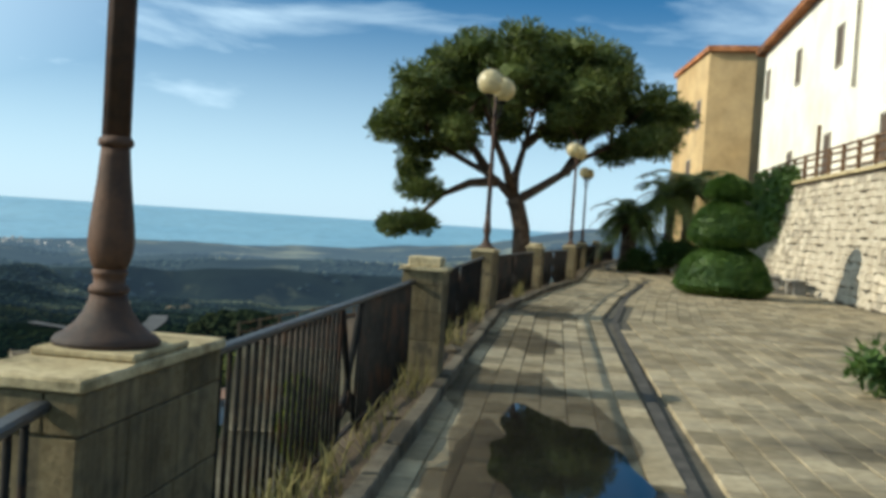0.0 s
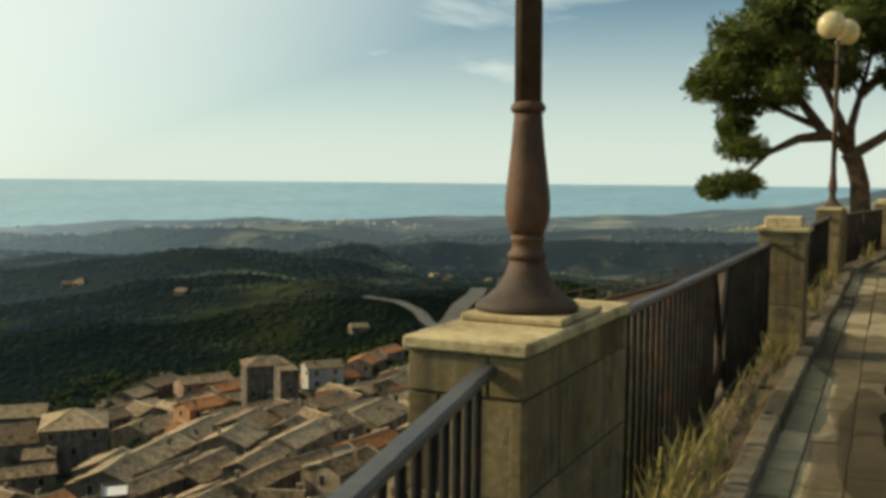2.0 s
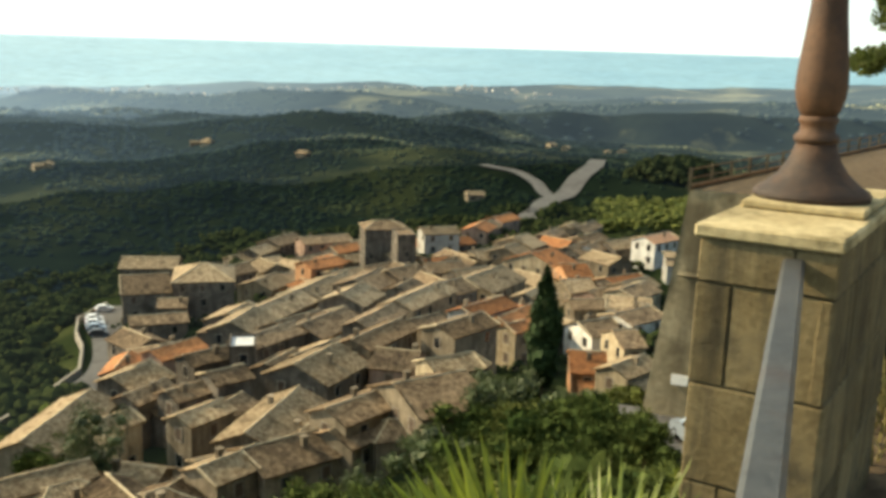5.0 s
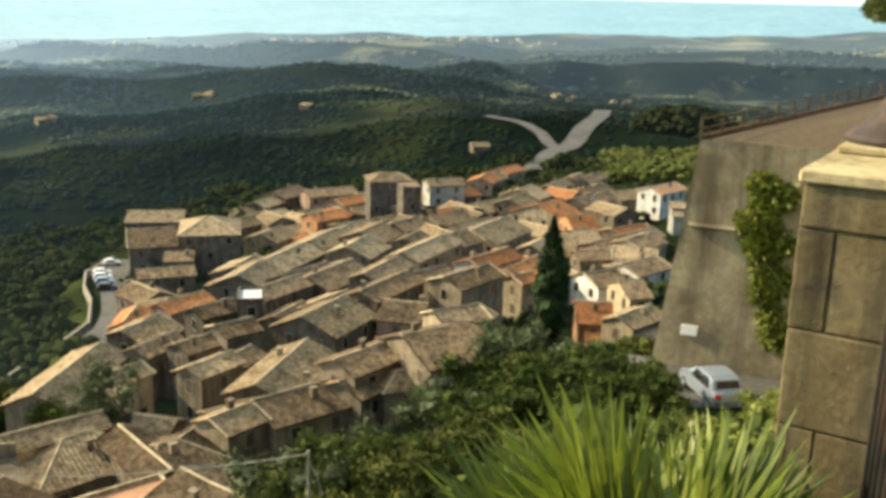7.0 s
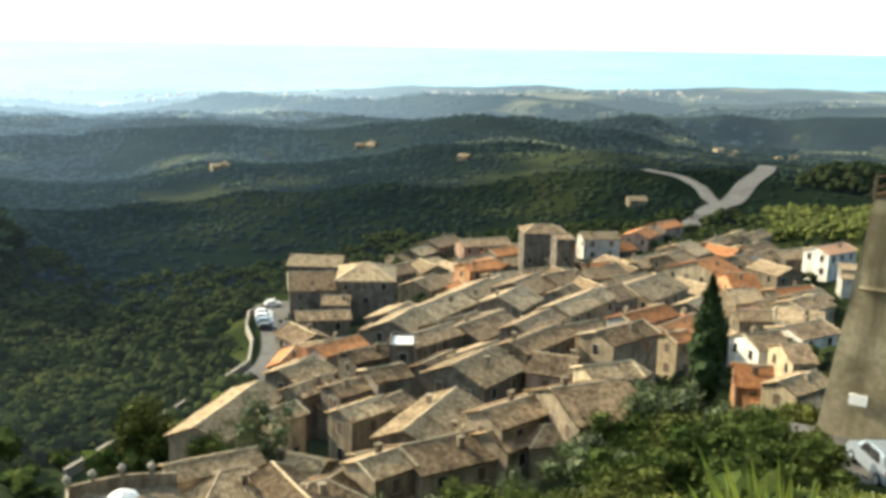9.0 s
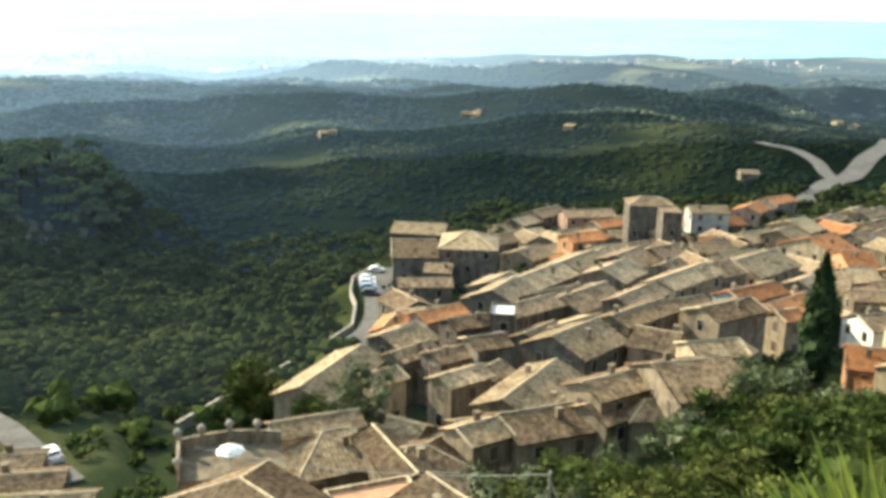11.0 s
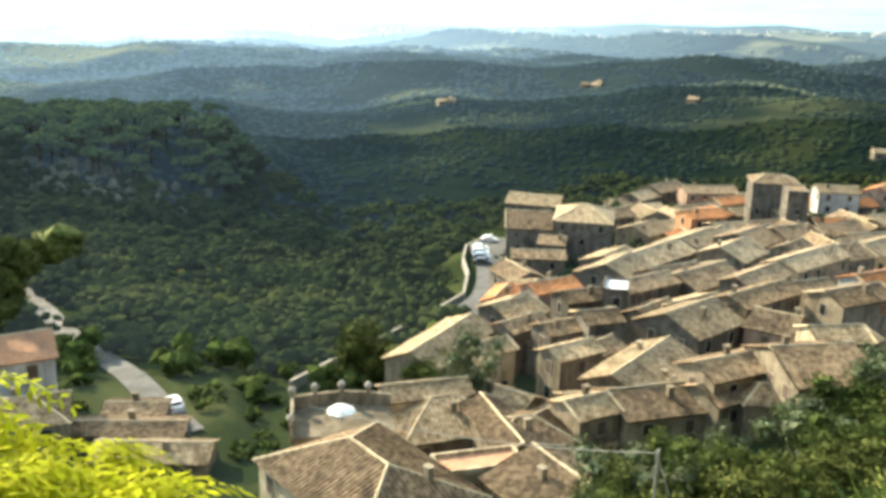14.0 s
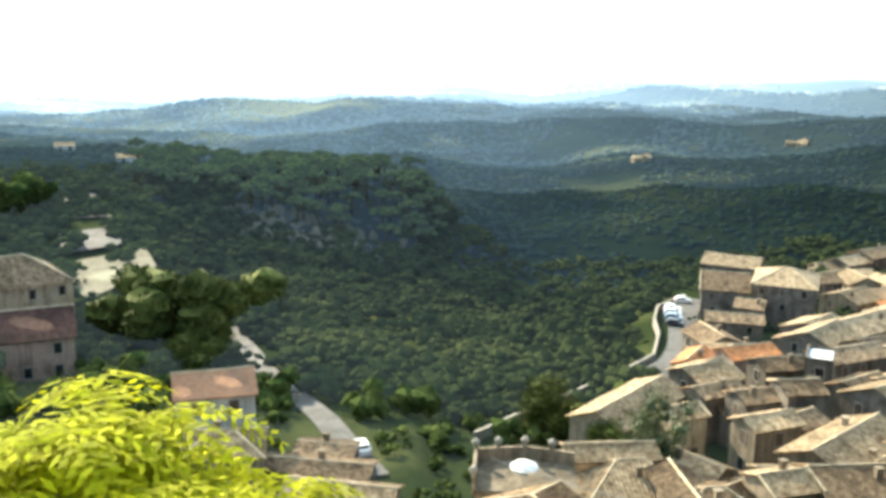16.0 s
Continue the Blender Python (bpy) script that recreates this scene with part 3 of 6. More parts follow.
# iron lamp with two globes
def lamp_post(m):
    thing = empty("street_lamp", m, "rusty cast iron lamp post with two opal globes on a pillar", "street lamp", "lamps along the railing")
    foot = [(0.158, 0), (0.160, 0.012), (0.150, 0.026), (0.125, 0.04), (0.098, 0.065), (0.076, 0.095), (0.062, 0.125), (0.054, 0.152)]
    part("foot", lathe(foot, 32), "rust", thing, "flared rust-brown foot", True)
    part("collar", lathe([(0.050, 0.150), (0.060, 0.158), (0.062, 0.168), (0.056, 0.178), (0.047, 0.184), (0.047, 0.205), (0.053, 0.214), (0.053, 0.222), (0.047, 0.23)], 28), "rust", thing, "", True)
    part("baluster", lathe([(0.047, 0.228), (0.056, 0.245), (0.066, 0.275), (0.070, 0.31), (0.068, 0.35), (0.060, 0.42), (0.051, 0.50), (0.045, 0.57), (0.043, 0.60)], 28), "rust", thing, "", True)
    part("ring", lathe([(0.043, 0.598), (0.052, 0.606), (0.054, 0.616), (0.050, 0.626), (0.042, 0.634)], 24), "rust", thing, "", True)
    bm = lathe([(0.041, 0.632), (0.040, 1.4), (0.035, 2.3), (0.030, 2.72)], 32)
    for v in bm.verts:
        f = 1 + 0.06 * math.cos(8 * math.atan2(v.co.y, v.co.x))
        v.co.x, v.co.y = v.co.x * f, v.co.y * f
    part("pole", bm, "rust", thing, "fluted dark brown pole", True)
    for y in (-0.42, 0.42):
        bm = tube(bmesh.new(), [(0, 0, 2.40), (0, y * 0.35, 2.33), (0, y * 0.75, 2.40), (0, y, 2.58), (0, y, 2.66)], [0.016, 0.015, 0.014, 0.014, 0.02], 8)
        part("arm", bm, "iron", thing, "", True)
        bm = lathe([(0.035, 2.63), (0.075, 2.66), (0.085, 2.70)], 16)
        bmesh.ops.translate(bm, vec=(0, y, 0), verts=bm.verts)
        part("globe_holder", bm, "iron", thing, "", True)
        bm = bmesh.new()
        bmesh.ops.create_uvsphere(bm, u_segments=28, v_segments=18, radius=0.225)
        bmesh.ops.translate(bm, vec=(0, y, 2.90), verts=bm.verts)
        part("globe", bm, "globe", thing, "cream opal globe", True)
    return thing


PILLARS = ((2.6, True), (8.5, False), (16.8, True), (23.3, False), (29.4, True), (39.9, True), (47.0, False))
for y, lit in PILLARS:
    deep = 1.0 if lit else 0.44
    m = at_edge(y, 0.02)
    if y == 2.6:
        m = pose(-0.886, 2.53, 0, 0, 0, -6)
    elif y == 8.5:
        m = at_edge(y, 0.10)
    pillar(m, 0.335 if y < 5 else 0.38, deep, 1.06 if y < 5 else 1.12, lit, "sunlit pillar of squared stone blocks carrying a lamp" if lit else "squared stone pillar with a stepped cap")
    if lit:
        top = 1.084 if y < 5 else 1.144
        lamp_post(pose(-0.9, 2.52, top, 0, -0.6, -16) if y < 5 else m @ pose(0, 0, top, 0, 0, -8))


# railing bays
def railing(x0, y0, x1, y1, z, detail=1.0):
    run = math.hypot(x1 - x0, y1 - y0)
    m = pose(x0, y0, 0, 0, 0, math.degrees(math.atan2(y1 - y0, x1 - x0)))
    thing = empty("iron_railing", m, "dark weathered iron railing with thin upright bars", "railing", "railing bays along the terrace")
    bm = bmesh.new()
    box(bm, 0, -0.026, z - 0.03, run, 0.026, z, 0.008)
    part("top_rail", bm, "handrail", thing, "worn flat handrail")
    bm = bmesh.new()
    box(bm, 0, -0.016, 0.15, run, 0.016, 0.17, 0.003)
    part("bottom_rail", bm, "iron", thing)
    bm = tube(bmesh.new(), [(0, 0, 0.05), (0, 0, z - 0.028)], [0.011, 0.011], 6)
    bar = from_bm("bar", bm, "iron", True)
    n = int(run / 0.112)
    mid = run * 0.5
    for k in range(1, n):
        s = run * k / n
        if run > 4.5 and abs(s - mid) < 0.33:
            continue
        ob = new("bar", bar)
        ob.parent = thing
        ob.location = (s, 0, 0)
    if run > 4.5:
        bm = bmesh.new()
        for e in (-1, 1):
            tube(bm, [(mid + 0.30 * e, 0, z - 0.03), (mid + 0.26 * e, 0, 0.17)], [0.012, 0.012], 6)
            tube(bm, [(mid + 0.28 * e, 0, z - 0.04), (mid + 0.16 * e, 0, z - 0.25), (mid, 0, z - 0.5), (mid - 0.04 * e, 0, z - 0.55)], [0.02, 0.024, 0.02, 0.016], 6)
            tube(bm, [(mid + 0.25 * e, 0, 0.19), (mid + 0.2 * e, 0, 0.34), (mid + 0.06 * e, 0, 0.40), (mid + 0.05 * e, 0, 0.30), (mid + 0.12 * e, 0, 0.27)], [0.018, 0.02, 0.018, 0.014, 0.01], 6)
            tube(bm, [(mid, 0, z - 0.5), (mid + 0.09 * e, 0, z - 0.62), (mid + 0.03 * e, 0, z - 0.70)], [0.014, 0.014, 0.01], 6)
        part("ornament", bm, "iron", thing, "scrolled iron panel", True)
    return thing


railing(-0.02, -6.5, -0.875, 2.03, 1.0)
stops = [(2.55, 0.50)] + [(y, 0.50 if lit else 0.22) for y, lit in PILLARS[1:]]
for (ya, ha), (yb, hb) in zip(stops, stops[1:]):
    a, b = ya + ha - 0.02, yb - hb + 0.02
    railing(edge_x(a) + 0.01, a, edge_x(b) + 0.01, b, 1.0)
railing(edge_x(47.2), 47.2, edge_x(58), 58, 1.0)
# ---- houses of the old town ----
def ribbed(L, half, rise, pitch_len, near):
    """One roof slope with rows of barrel tiles: u along the ridge, v down the slope."""
    bm = bmesh.new()
    cols = int(L / 0.26) * 4 if near else max(2, int(L / 1.2))
    rows = 8 if near else 3
    grid = []
    for j in range(rows + 1):
        v = j / rows
        line = []
        for i in range(cols + 1):
            u = i / cols
            lift = (0.07 * math.sin(i * math.pi / 2 + math.pi / 4) if near else 0) + 0.03 * math.sin(u * 9 + v * 4) - 0.05 * math.sin(v * math.pi)
            line.append(bm.verts.new(((u - 0.5) * L, v * half, rise * (1 - v) + lift)))
        grid.append(line)
    for j in range(rows):
        for i in range(cols):
            bm.faces.new((grid[j][i], grid[j + 1][i], grid[j + 1][i + 1], grid[j][i + 1]))
    # underside gives the eaves their thickness
    a, b, c, d = grid[0][0].co.copy(), grid[0][-1].co.copy(), grid[-1][-1].co.copy(), grid[-1][0].co.copy()
    low = [bm.verts.new(p - Vector((0, 0, 0.16))) for p in (a, b, c, d)]
    bm.faces.new((low[0], low[1], low[2], low[3]))
    bm.faces.new((grid[-1][0], low[3], low[2], grid[-1][-1]))
    bm.faces.new((grid[0][0], low[0], low[3], grid[-1][0]))
    bm.faces.new((grid[0][-1], grid[-1][-1], low[2], low[1]))
    return bm


HOUSE_RNG = random.Random(21)
LABELS = dict(grey="old grey stone", pink="faded pink plastered", orange="orange plastered", white="white plastered", cream="cream plastered", tan="tan stone")
TILES = dict(maroon="dark maroon clay tile", tan="sun-bleached clay tile", brown="brown weathered clay tile", red="red clay tile", white="pale sheet", pink="pink clay tile")
TOWN = []


def opening(thing, x, y, z, w, h, facing, shutter):
    """A window or door with a stone surround, set a hand deep into the wall; facing in degrees."""
    m = pose(x, y, z, 0, 0, facing)
    bm = bmesh.new()
    for a in ((-w / 2 - 0.1, h), (-w / 2 - 0.1, -0.1)):
        box(bm, a[0], -0.06, a[1], w / 2 + 0.1, 0.05, a[1] + 0.1, 0, m)
    for e in (-1, 1):
        box(bm, e * (w / 2 + 0.05) - 0.05, -0.06, 0, e * (w / 2 + 0.05) + 0.05, 0.05, h, 0, m)
    win = part("window", bm, "frame", thing)
    bm = bmesh.new()
    box(bm, -w / 2, -0.02, 0, w / 2, 0.03, h, 0, m)
    if shutter:
        for k in range(1, 6):
            box(bm, -w / 2, -0.035, h * k / 6 - 0.02, w / 2, -0.02, h * k / 6 + 0.02, 0, m)
    part("pane", bm, "shutter" if shutter else "pane", win)


def town_house(x, y, z, rot, L, W, H, rise, kind="g", wall="grey", roof="tan"):
    """x, y: the middle; z: the ground there; L along the ridge, W across; H: eaves; rise: ridge above eaves."""
    r = HOUSE_RNG
    if kind == "g" and L > 15.5:
        # a long row is two houses built against each other, stepped in height and depth
        f = r.uniform(0.42, 0.6)
        drop, thin = r.uniform(0.35, 1.1), r.uniform(0.72, 0.95)
        c, s = math.cos(radians(rot)), math.sin(radians(rot))
        flip = r.choice((-1, 1))
        for share, mid, low, slim in ((f, -(1 - f) / 2, 0, 1), (1 - f, f / 2, drop, thin)):
            u, v = flip * mid * L, (1 - slim) * W * 0.5 * r.choice((-1, 1))
            other = wall if r.random() < 0.7 else r.choice(("grey", "tan"))
            tiles = roof if r.random() < 0.6 else r.choice(("tan", "brown"))
            town_house(x + u * c - v * s, y + u * s + v * c, z, rot + r.uniform(-2, 2), min(15.0, L * share - 0.2), W * slim, H - low, rise * slim, "h" if r.random() < 0.15 and W * slim < L * share else "g", other, tiles)
        return
    TOWN.append((x, y, max(L, W) * 0.5))
    near = math.hypot(x, y) < 135
    thing = empty("house", pose(x, y, z, 0, 0, rot), f"{LABELS[wall]} house with a {TILES[roof]} roof", "house", "houses of the hillside town")
    o = 0.35
    bm = bmesh.new()
    foot = -7.0
    pts = [(-L / 2, -W / 2), (L / 2, -W / 2), (L / 2, W / 2), (-L / 2, W / 2)]
    lo = [bm.verts.new((px, py, foot)) for px, py in pts]
    hi = [bm.verts.new((px, py, H)) for px, py in pts]
    if kind == "g":
        g0, g1 = bm.verts.new((-L / 2, 0, H + rise - 0.1)), bm.verts.new((L / 2, 0, H + rise - 0.1))
        bm.faces.new((lo[0], lo[1], hi[1], hi[0]))
        bm.faces.new((lo[2], lo[3], hi[3], hi[2]))
        bm.faces.new((lo[1], lo[2], hi[2], g1, hi[1]))
        bm.faces.new((lo[3], lo[0], hi[0], g0, hi[3]))
    else:
        for k in range(4):
            bm.faces.new((lo[k], lo[(k + 1) % 4], hi[(k + 1) % 4], hi[k]))
        bm.faces.new(hi)
    part("wall", bm, "wall_" + wall, thing)
    if kind == "g":
        for side in (0, 180):
            bm = ribbed(L + 2 * o, W / 2 + o, rise * (1 + 2 * o / W), 0, near)
            bmesh.ops.transform(bm, matrix=pose(0, 0, H - rise * 2 * o / W + 0.06, 0, 0, side), verts=bm.verts)
            part("roof", bm, "roof_" + roof, thing, smooth=near)
        bm = tube(bmesh.new(), [(-L / 2 - o, 0, H + rise + 0.05), (0, 0, H + rise + 0.02 + r.uniform(-0.06, 0.04)), (L / 2 + o, 0, H + rise + 0.05)], [0.14, 0.14, 0.14], 6)
        part("ridge_cap", bm, "ridge", thing)
        if r.random() < 0.4:
            for e in (-1, 1):
                bm = bmesh.new()
                tube(bm, [(e * (L / 2 + o - 0.1), 0, H + rise + 0.05), (e * (L / 2 + o - 0.1), (W / 2 + o) * r.choice((-1, 1)), H - rise * 2 * o / W + 0.12)], [0.13, 0.13], 6)
                part("verge", bm, "ridge", thing)
    elif kind == "h":
        bm = bmesh.new()
        a, b = max(0.2, L / 2 - W * 0.42), 0
        ridge = [bm.verts.new((-a, 0, H + rise)), bm.verts.new((a, 0, H + rise))]
        ev = [bm.verts.new((px * (1 + 2 * o / L), py * (1 + 2 * o / W), H - 0.1)) for px, py in pts]
        quads = [(ev[0], ev[1], ridge[1], ridge[0]), (ev[2], ev[3], ridge[0], ridge[1])]
        tris = [(ev[1], ev[2], ridge[1]), (ev[3], ev[0], ridge[0])]
        fs = [bm.faces.new(q) for q in quads] + [bm.faces.new(q) for q in tris]
        bm.faces.new(ev[::-1])
        hips = [(ridge[0].co.copy(), ridge[1].co.copy())] + [(ridge[k].co.copy(), ev[j].co.copy()) for k, j in ((0, 0), (0, 3), (1, 1), (1, 2))]
        roof_ob = part("roof", bm, "roof_" + roof, thing)
        # courses of barrel tiles run down each slope
        if near:
            bm = bmesh.new()
            for quad in ((0, 1), (2, 3), (1, 2), (3, 0)):
                p, q = [Vector((pts[k][0] * (1 + 2 * o / L), pts[k][1] * (1 + 2 * o / W), H - 0.08)) for k in quad]
                ra = Vector((a if p.x > 0 else -a, 0, H + rise + 0.02))
                rb = Vector((a if q.x > 0 else -a, 0, H + rise + 0.02))
                n = int((q - p).length / 0.42)
                inward = Vector((0, 0, 1)).cross(q - p).normalized()
                for k in range(1, n):
                    s = p.lerp(q, k / n)
                    reach = None
                    # climb straight up the slope until the ridge or a hip
                    dist = abs((ra - p).dot(inward))
                    f = k / n
                    fa = (ra - p).dot((q - p).normalized()) / (q - p).length
                    fb = (rb - p).dot((q - p).normalized()) / (q - p).length
                    t = min(1.0, f / fa if fa > 1e-4 else 1.0, (1 - f) / (1 - fb) if 1 - fb > 1e-4 else 1.0)
                    e = s + inward * dist * t + Vector((0, 0, (rise + 0.1) * t))
                    tube(bm, [s, e], [0.09, 0.09], 4)
            tagged(part("tiling", bm, "roof_" + roof, roof_ob), kind="stuff")
        for p, q in hips:
            part("ridge_cap", tube(bmesh.new(), [p, q], [0.13, 0.13], 6), "ridge", thing)
    else:
        bm = bmesh.new()
        for px0, py0, px1, py1 in ((-L / 2 - 0.05, -W / 2 - 0.05, L / 2 + 0.05, -W / 2 + 0.2), (-L / 2 - 0.05, W / 2 - 0.2, L / 2 + 0.05, W / 2 + 0.05), (-L / 2 - 0.05, -W / 2 + 0.2, -L / 2 + 0.2, W / 2 - 0.2), (L / 2 - 0.2, -W / 2 + 0.2, L / 2 + 0.05, W / 2 - 0.2)):
            box(bm, px0, py0, H - 0.02, px1, py1, H + 0.45)
        part("parapet", bm, "wall_" + wall, thing)
        bm = bmesh.new()
        box(bm, -L / 2 + 0.2, -W / 2 + 0.2, H, L / 2 - 0.2, W / 2 - 0.2, H + 0.12)
        part("roof", bm, "roof_" + roof, thing)
    if kind != "f" and r.random() < 0.55:
        cx, cy = r.uniform(-0.35, 0.35) * L, r.choice((-1, 1)) * W * 0.2
        cz = H + rise * 0.6
        bm = bmesh.new()
        box(bm, cx - 0.3, cy - 0.25, cz - 0.8, cx + 0.3, cy + 0.25, cz + 0.9, 0.03)
        box(bm, cx - 0.38, cy - 0.33, cz + 0.9, cx + 0.38, cy + 0.33, cz + 1.0)
        part("chimney", bm, "wall_tan", thing)
    # openings on the sides that look towards the terrace
    for facing, run, off in ((0, L, W / 2), (180, L, W / 2), (90, W, L / 2), (270, W, L / 2)):
        n = Vector((math.sin(radians(facing + rot)), -math.cos(radians(facing + rot))))
        if n.dot(Vector((-x, -y)).normalized()) < 0.05:
            continue
        count = max(1, int(run / 3.4))
        level = H - 2.1
        while level > max(-0.5, H - 9):
            for k in range(count):
                if r.random() < 0.22:
                    continue
                u = (k + 0.5) / count * run - run / 2 + r.uniform(-0.25, 0.25)
                dx, dy = u * math.cos(radians(facing)), u * math.sin(radians(facing))
                nx, ny = math.sin(radians(facing)) * off, -math.cos(radians(facing)) * off
                opening(thing, dx + nx, dy + ny, level, 0.95, 1.4, facing, r.random() < 0.5)
            level -= 3.0
    # a shed or lean-to with a low roof against the side wall
    if kind == "g" and 60 < math.hypot(x, y) < 240 and r.random() < 0.28:
        w, d, h = min(L * 0.7, r.uniform(3.0, 5.0)), r.uniform(2.2, 3.4), H - r.uniform(0.6, 1.6)
        e, u = r.choice((-1, 1)), r.uniform(-0.15, 0.15) * L
        annex = empty("annex", pose(u, e * (W / 2), 0, 0, 0, 0 if e < 0 else 180), "", "")
        annex.parent = thing
        annex.matrix_parent_inverse.identity()
        bm = bmesh.new()
        box(bm, -w / 2, -d, -7.0, w / 2, 0.05, h - 0.9)
        part("annex_wall", bm, "wall_" + wall, annex)
        bm = bmesh.new()
        vs = [bm.verts.new(p) for p in ((-w / 2 - 0.2, -d - 0.25, h - 0.95), (w / 2 + 0.2, -d - 0.25, h - 0.95), (w / 2 + 0.2, 0, h), (-w / 2 - 0.2, 0, h))]
        us = [bm.verts.new(q.co - Vector((0, 0, 0.15))) for q in vs]
        bm.faces.new(vs)
        bm.faces.new(us[::-1])
        for k in range(4):
            bm.faces.new((vs[k], us[k], us[(k + 1) % 4], vs[(k + 1) % 4]))
        part("annex_roof", bm, "roof_" + ("brown" if r.random() < 0.5 else roof), annex)
    return thing


town_house(-161.7, 167.0, -59.3, 34, 12.9, 9.3, 8.3, 1.7, 'g', 'grey', 'tan')
town_house(-171.3, 226.4, -63.7, 91, 22.6, 8.5, 6.4, 1.6, 'g', 'grey', 'brown')
town_house(-156.7, 232.5, -62.2, 56, 15.0, 7.5, 6.6, 1.4, 'g', 'pink', 'brown')
town_house(-125.8, 184.7, -57.4, 69, 9.4, 6.5, 7.7, 1.2, 'g', 'orange', 'red')
town_house(-127.7, 217.7, -58.3, 41, 11.4, 8.5, 12.4, 1.6, 'h', 'grey', 'brown')
town_house(-118.0, 260.4, -57.8, 99, 17.9, 7.9, 6.5, 1.5, 'g', 'pink', 'red')
town_house(-118.4, 276.4, -57.1, 78, 9.5, 6.9, 5.6, 1.3, 'g', 'pink', 'red')
town_house(-77.6, 172.7, -50.8, 86, 14.7, 11.3, 5.9, 2.1, 'g', 'cream', 'tan')
town_house(-94.3, 227.6, -54.7, 87, 16.2, 11.7, 5.8, 2.1, 'g', 'tan', 'tan')
town_house(-82.0, 216.2, -53.6, 80, 9.3, 15.9, 4.1, 2.9, 'g', 'cream', 'red')
town_house(-69.7, 204.3, -53.1, 39, 5.8, 10.3, 5.0, 1.9, 'g', 'orange', 'red')
town_house(-65.1, 192.7, -52.8, 46, 6.6, 9.5, 4.2, 1.8, 'g', 'tan', 'tan')
town_house(-91.7, 246.9, -53.8, 90, 12.0, 5.5, 4.9, 1.1, 'g', 'pink', 'brown')
town_house(-90.7, 257.4, -53.8, 88, 16.4, 6.7, 4.7, 1.3, 'g', 'cream', 'tan')
town_house(-86.5, 262.4, -53.5, 87, 13.5, 6.1, 4.8, 1.2, 'g', 'tan', 'brown')
town_house(-78.2, 232.2, -53.3, 81, 9.9, 7.3, 4.6, 1.4, 'g', 'grey', 'brown')
town_house(-74.6, 235.0, -52.9, 85, 9.3, 6.9, 4.7, 1.3, 'g', 'white', 'brown')
town_house(-69.1, 238.9, -52.1, 60, 9.5, 7.7, 4.5, 1.4, 'g', 'grey', 'tan')
town_house(-59.0, 235.9, -51.1, 70, 10.6, 6.9, 6.7, 1.3, 'g', 'white', 'pink')
town_house(-50.7, 218.8, -50.6, 21, 3.3, 4.1, 6.1, 0.8, 'g', 'white', 'tan')
town_house(-52.0, 191.8, -50.8, 71, 9.2, 6.5, 4.7, 1.2, 'g', 'cream', 'tan')
town_house(-54.2, 167.4, -50.0, 38, 6.6, 5.5, 4.9, 1.1, 'g', 'tan', 'brown')
town_house(-44.9, 162.8, -48.1, 15, 7.4, 7.1, 5.6, 1.3, 'g', 'white', 'tan')
town_house(-45.8, 146.0, -47.5, 56, 6.5, 7.5, 4.6, 1.4, 'g', 'white', 'brown')
town_house(-38.6, 137.9, -45.8, 41, 3.5, 8.3, 4.4, 1.5, 'g', 'cream', 'brown')
town_house(-39.5, 123.2, -45.4, 23, 4.5, 8.9, 4.3, 1.7, 'g', 'orange', 'red')
town_house(-32.0, 116.9, -43.6, 72, 7.2, 4.9, 5.0, 1.0, 'g', 'cream', 'tan')
town_house(-53.5, 130.5, -46.3, 68, 3.7, 4.1, 6.2, 0.8, 'g', 'cream', 'red')
town_house(-57.7, 140.8, -47.5, 84, 11.1, 6.3, 5.8, 1.2, 'g', 'cream', 'red')
town_house(-65.5, 169.5, -51.1, 86, 8.2, 6.1, 5.8, 1.2, 'g', 'grey', 'tan')
town_house(-62.8, 139.0, -46.3, 77, 10.7, 5.9, 5.9, 1.1, 'g', 'white', 'red')
town_house(-54.8, 113.8, -42.8, 76, 9.2, 5.9, 6.9, 1.1, 'g', 'tan', 'brown')
town_house(-105.6, 129.4, -51.5, 103, 8.0, 9.3, 5.3, 1.7, 'g', 'grey', 'tan')
town_house(-101.3, 135.5, -51.6, 95, 14.3, 7.9, 6.5, 1.5, 'g', 'tan', 'tan')
town_house(-110.0, 163.9, -54.6, 98, 21.7, 11.1, 6.0, 2.0, 'g', 'grey', 'tan')
town_house(-101.3, 166.5, -53.1, 94, 12.4, 9.9, 6.2, 1.8, 'g', 'grey', 'brown')
town_house(-97.8, 174.7, -52.9, 77, 8.9, 8.1, 6.5, 1.5, 'g', 'grey', 'brown')
town_house(-82.4, 107.5, -47.1, 84, 10.4, 5.3, 6.9, 1.0, 'g', 'grey', 'brown')
town_house(-80.3, 118.5, -47.4, 89, 11.8, 7.9, 6.5, 1.5, 'g', 'grey', 'brown')
town_house(-71.1, 118.5, -45.5, 93, 10.8, 5.1, 7.0, 1.0, 'g', 'grey', 'brown')
town_house(-74.9, 139.5, -47.2, 89, 15.4, 6.3, 6.8, 1.2, 'g', 'tan', 'tan')
town_house(-79.5, 156.1, -49.1, 79, 13.3, 8.3, 5.5, 1.5, 'g', 'grey', 'brown')
town_house(-69.3, 100.8, -44.6, 85, 9.2, 6.5, 5.7, 1.2, 'g', 'tan', 'tan')
town_house(-63.4, 106.3, -43.6, 87, 11.7, 5.3, 6.9, 1.0, 'g', 'tan', 'brown')
town_house(-63.6, 119.6, -44.3, 71, 6.0, 10.7, 5.0, 2.0, 'g', 'tan', 'brown')
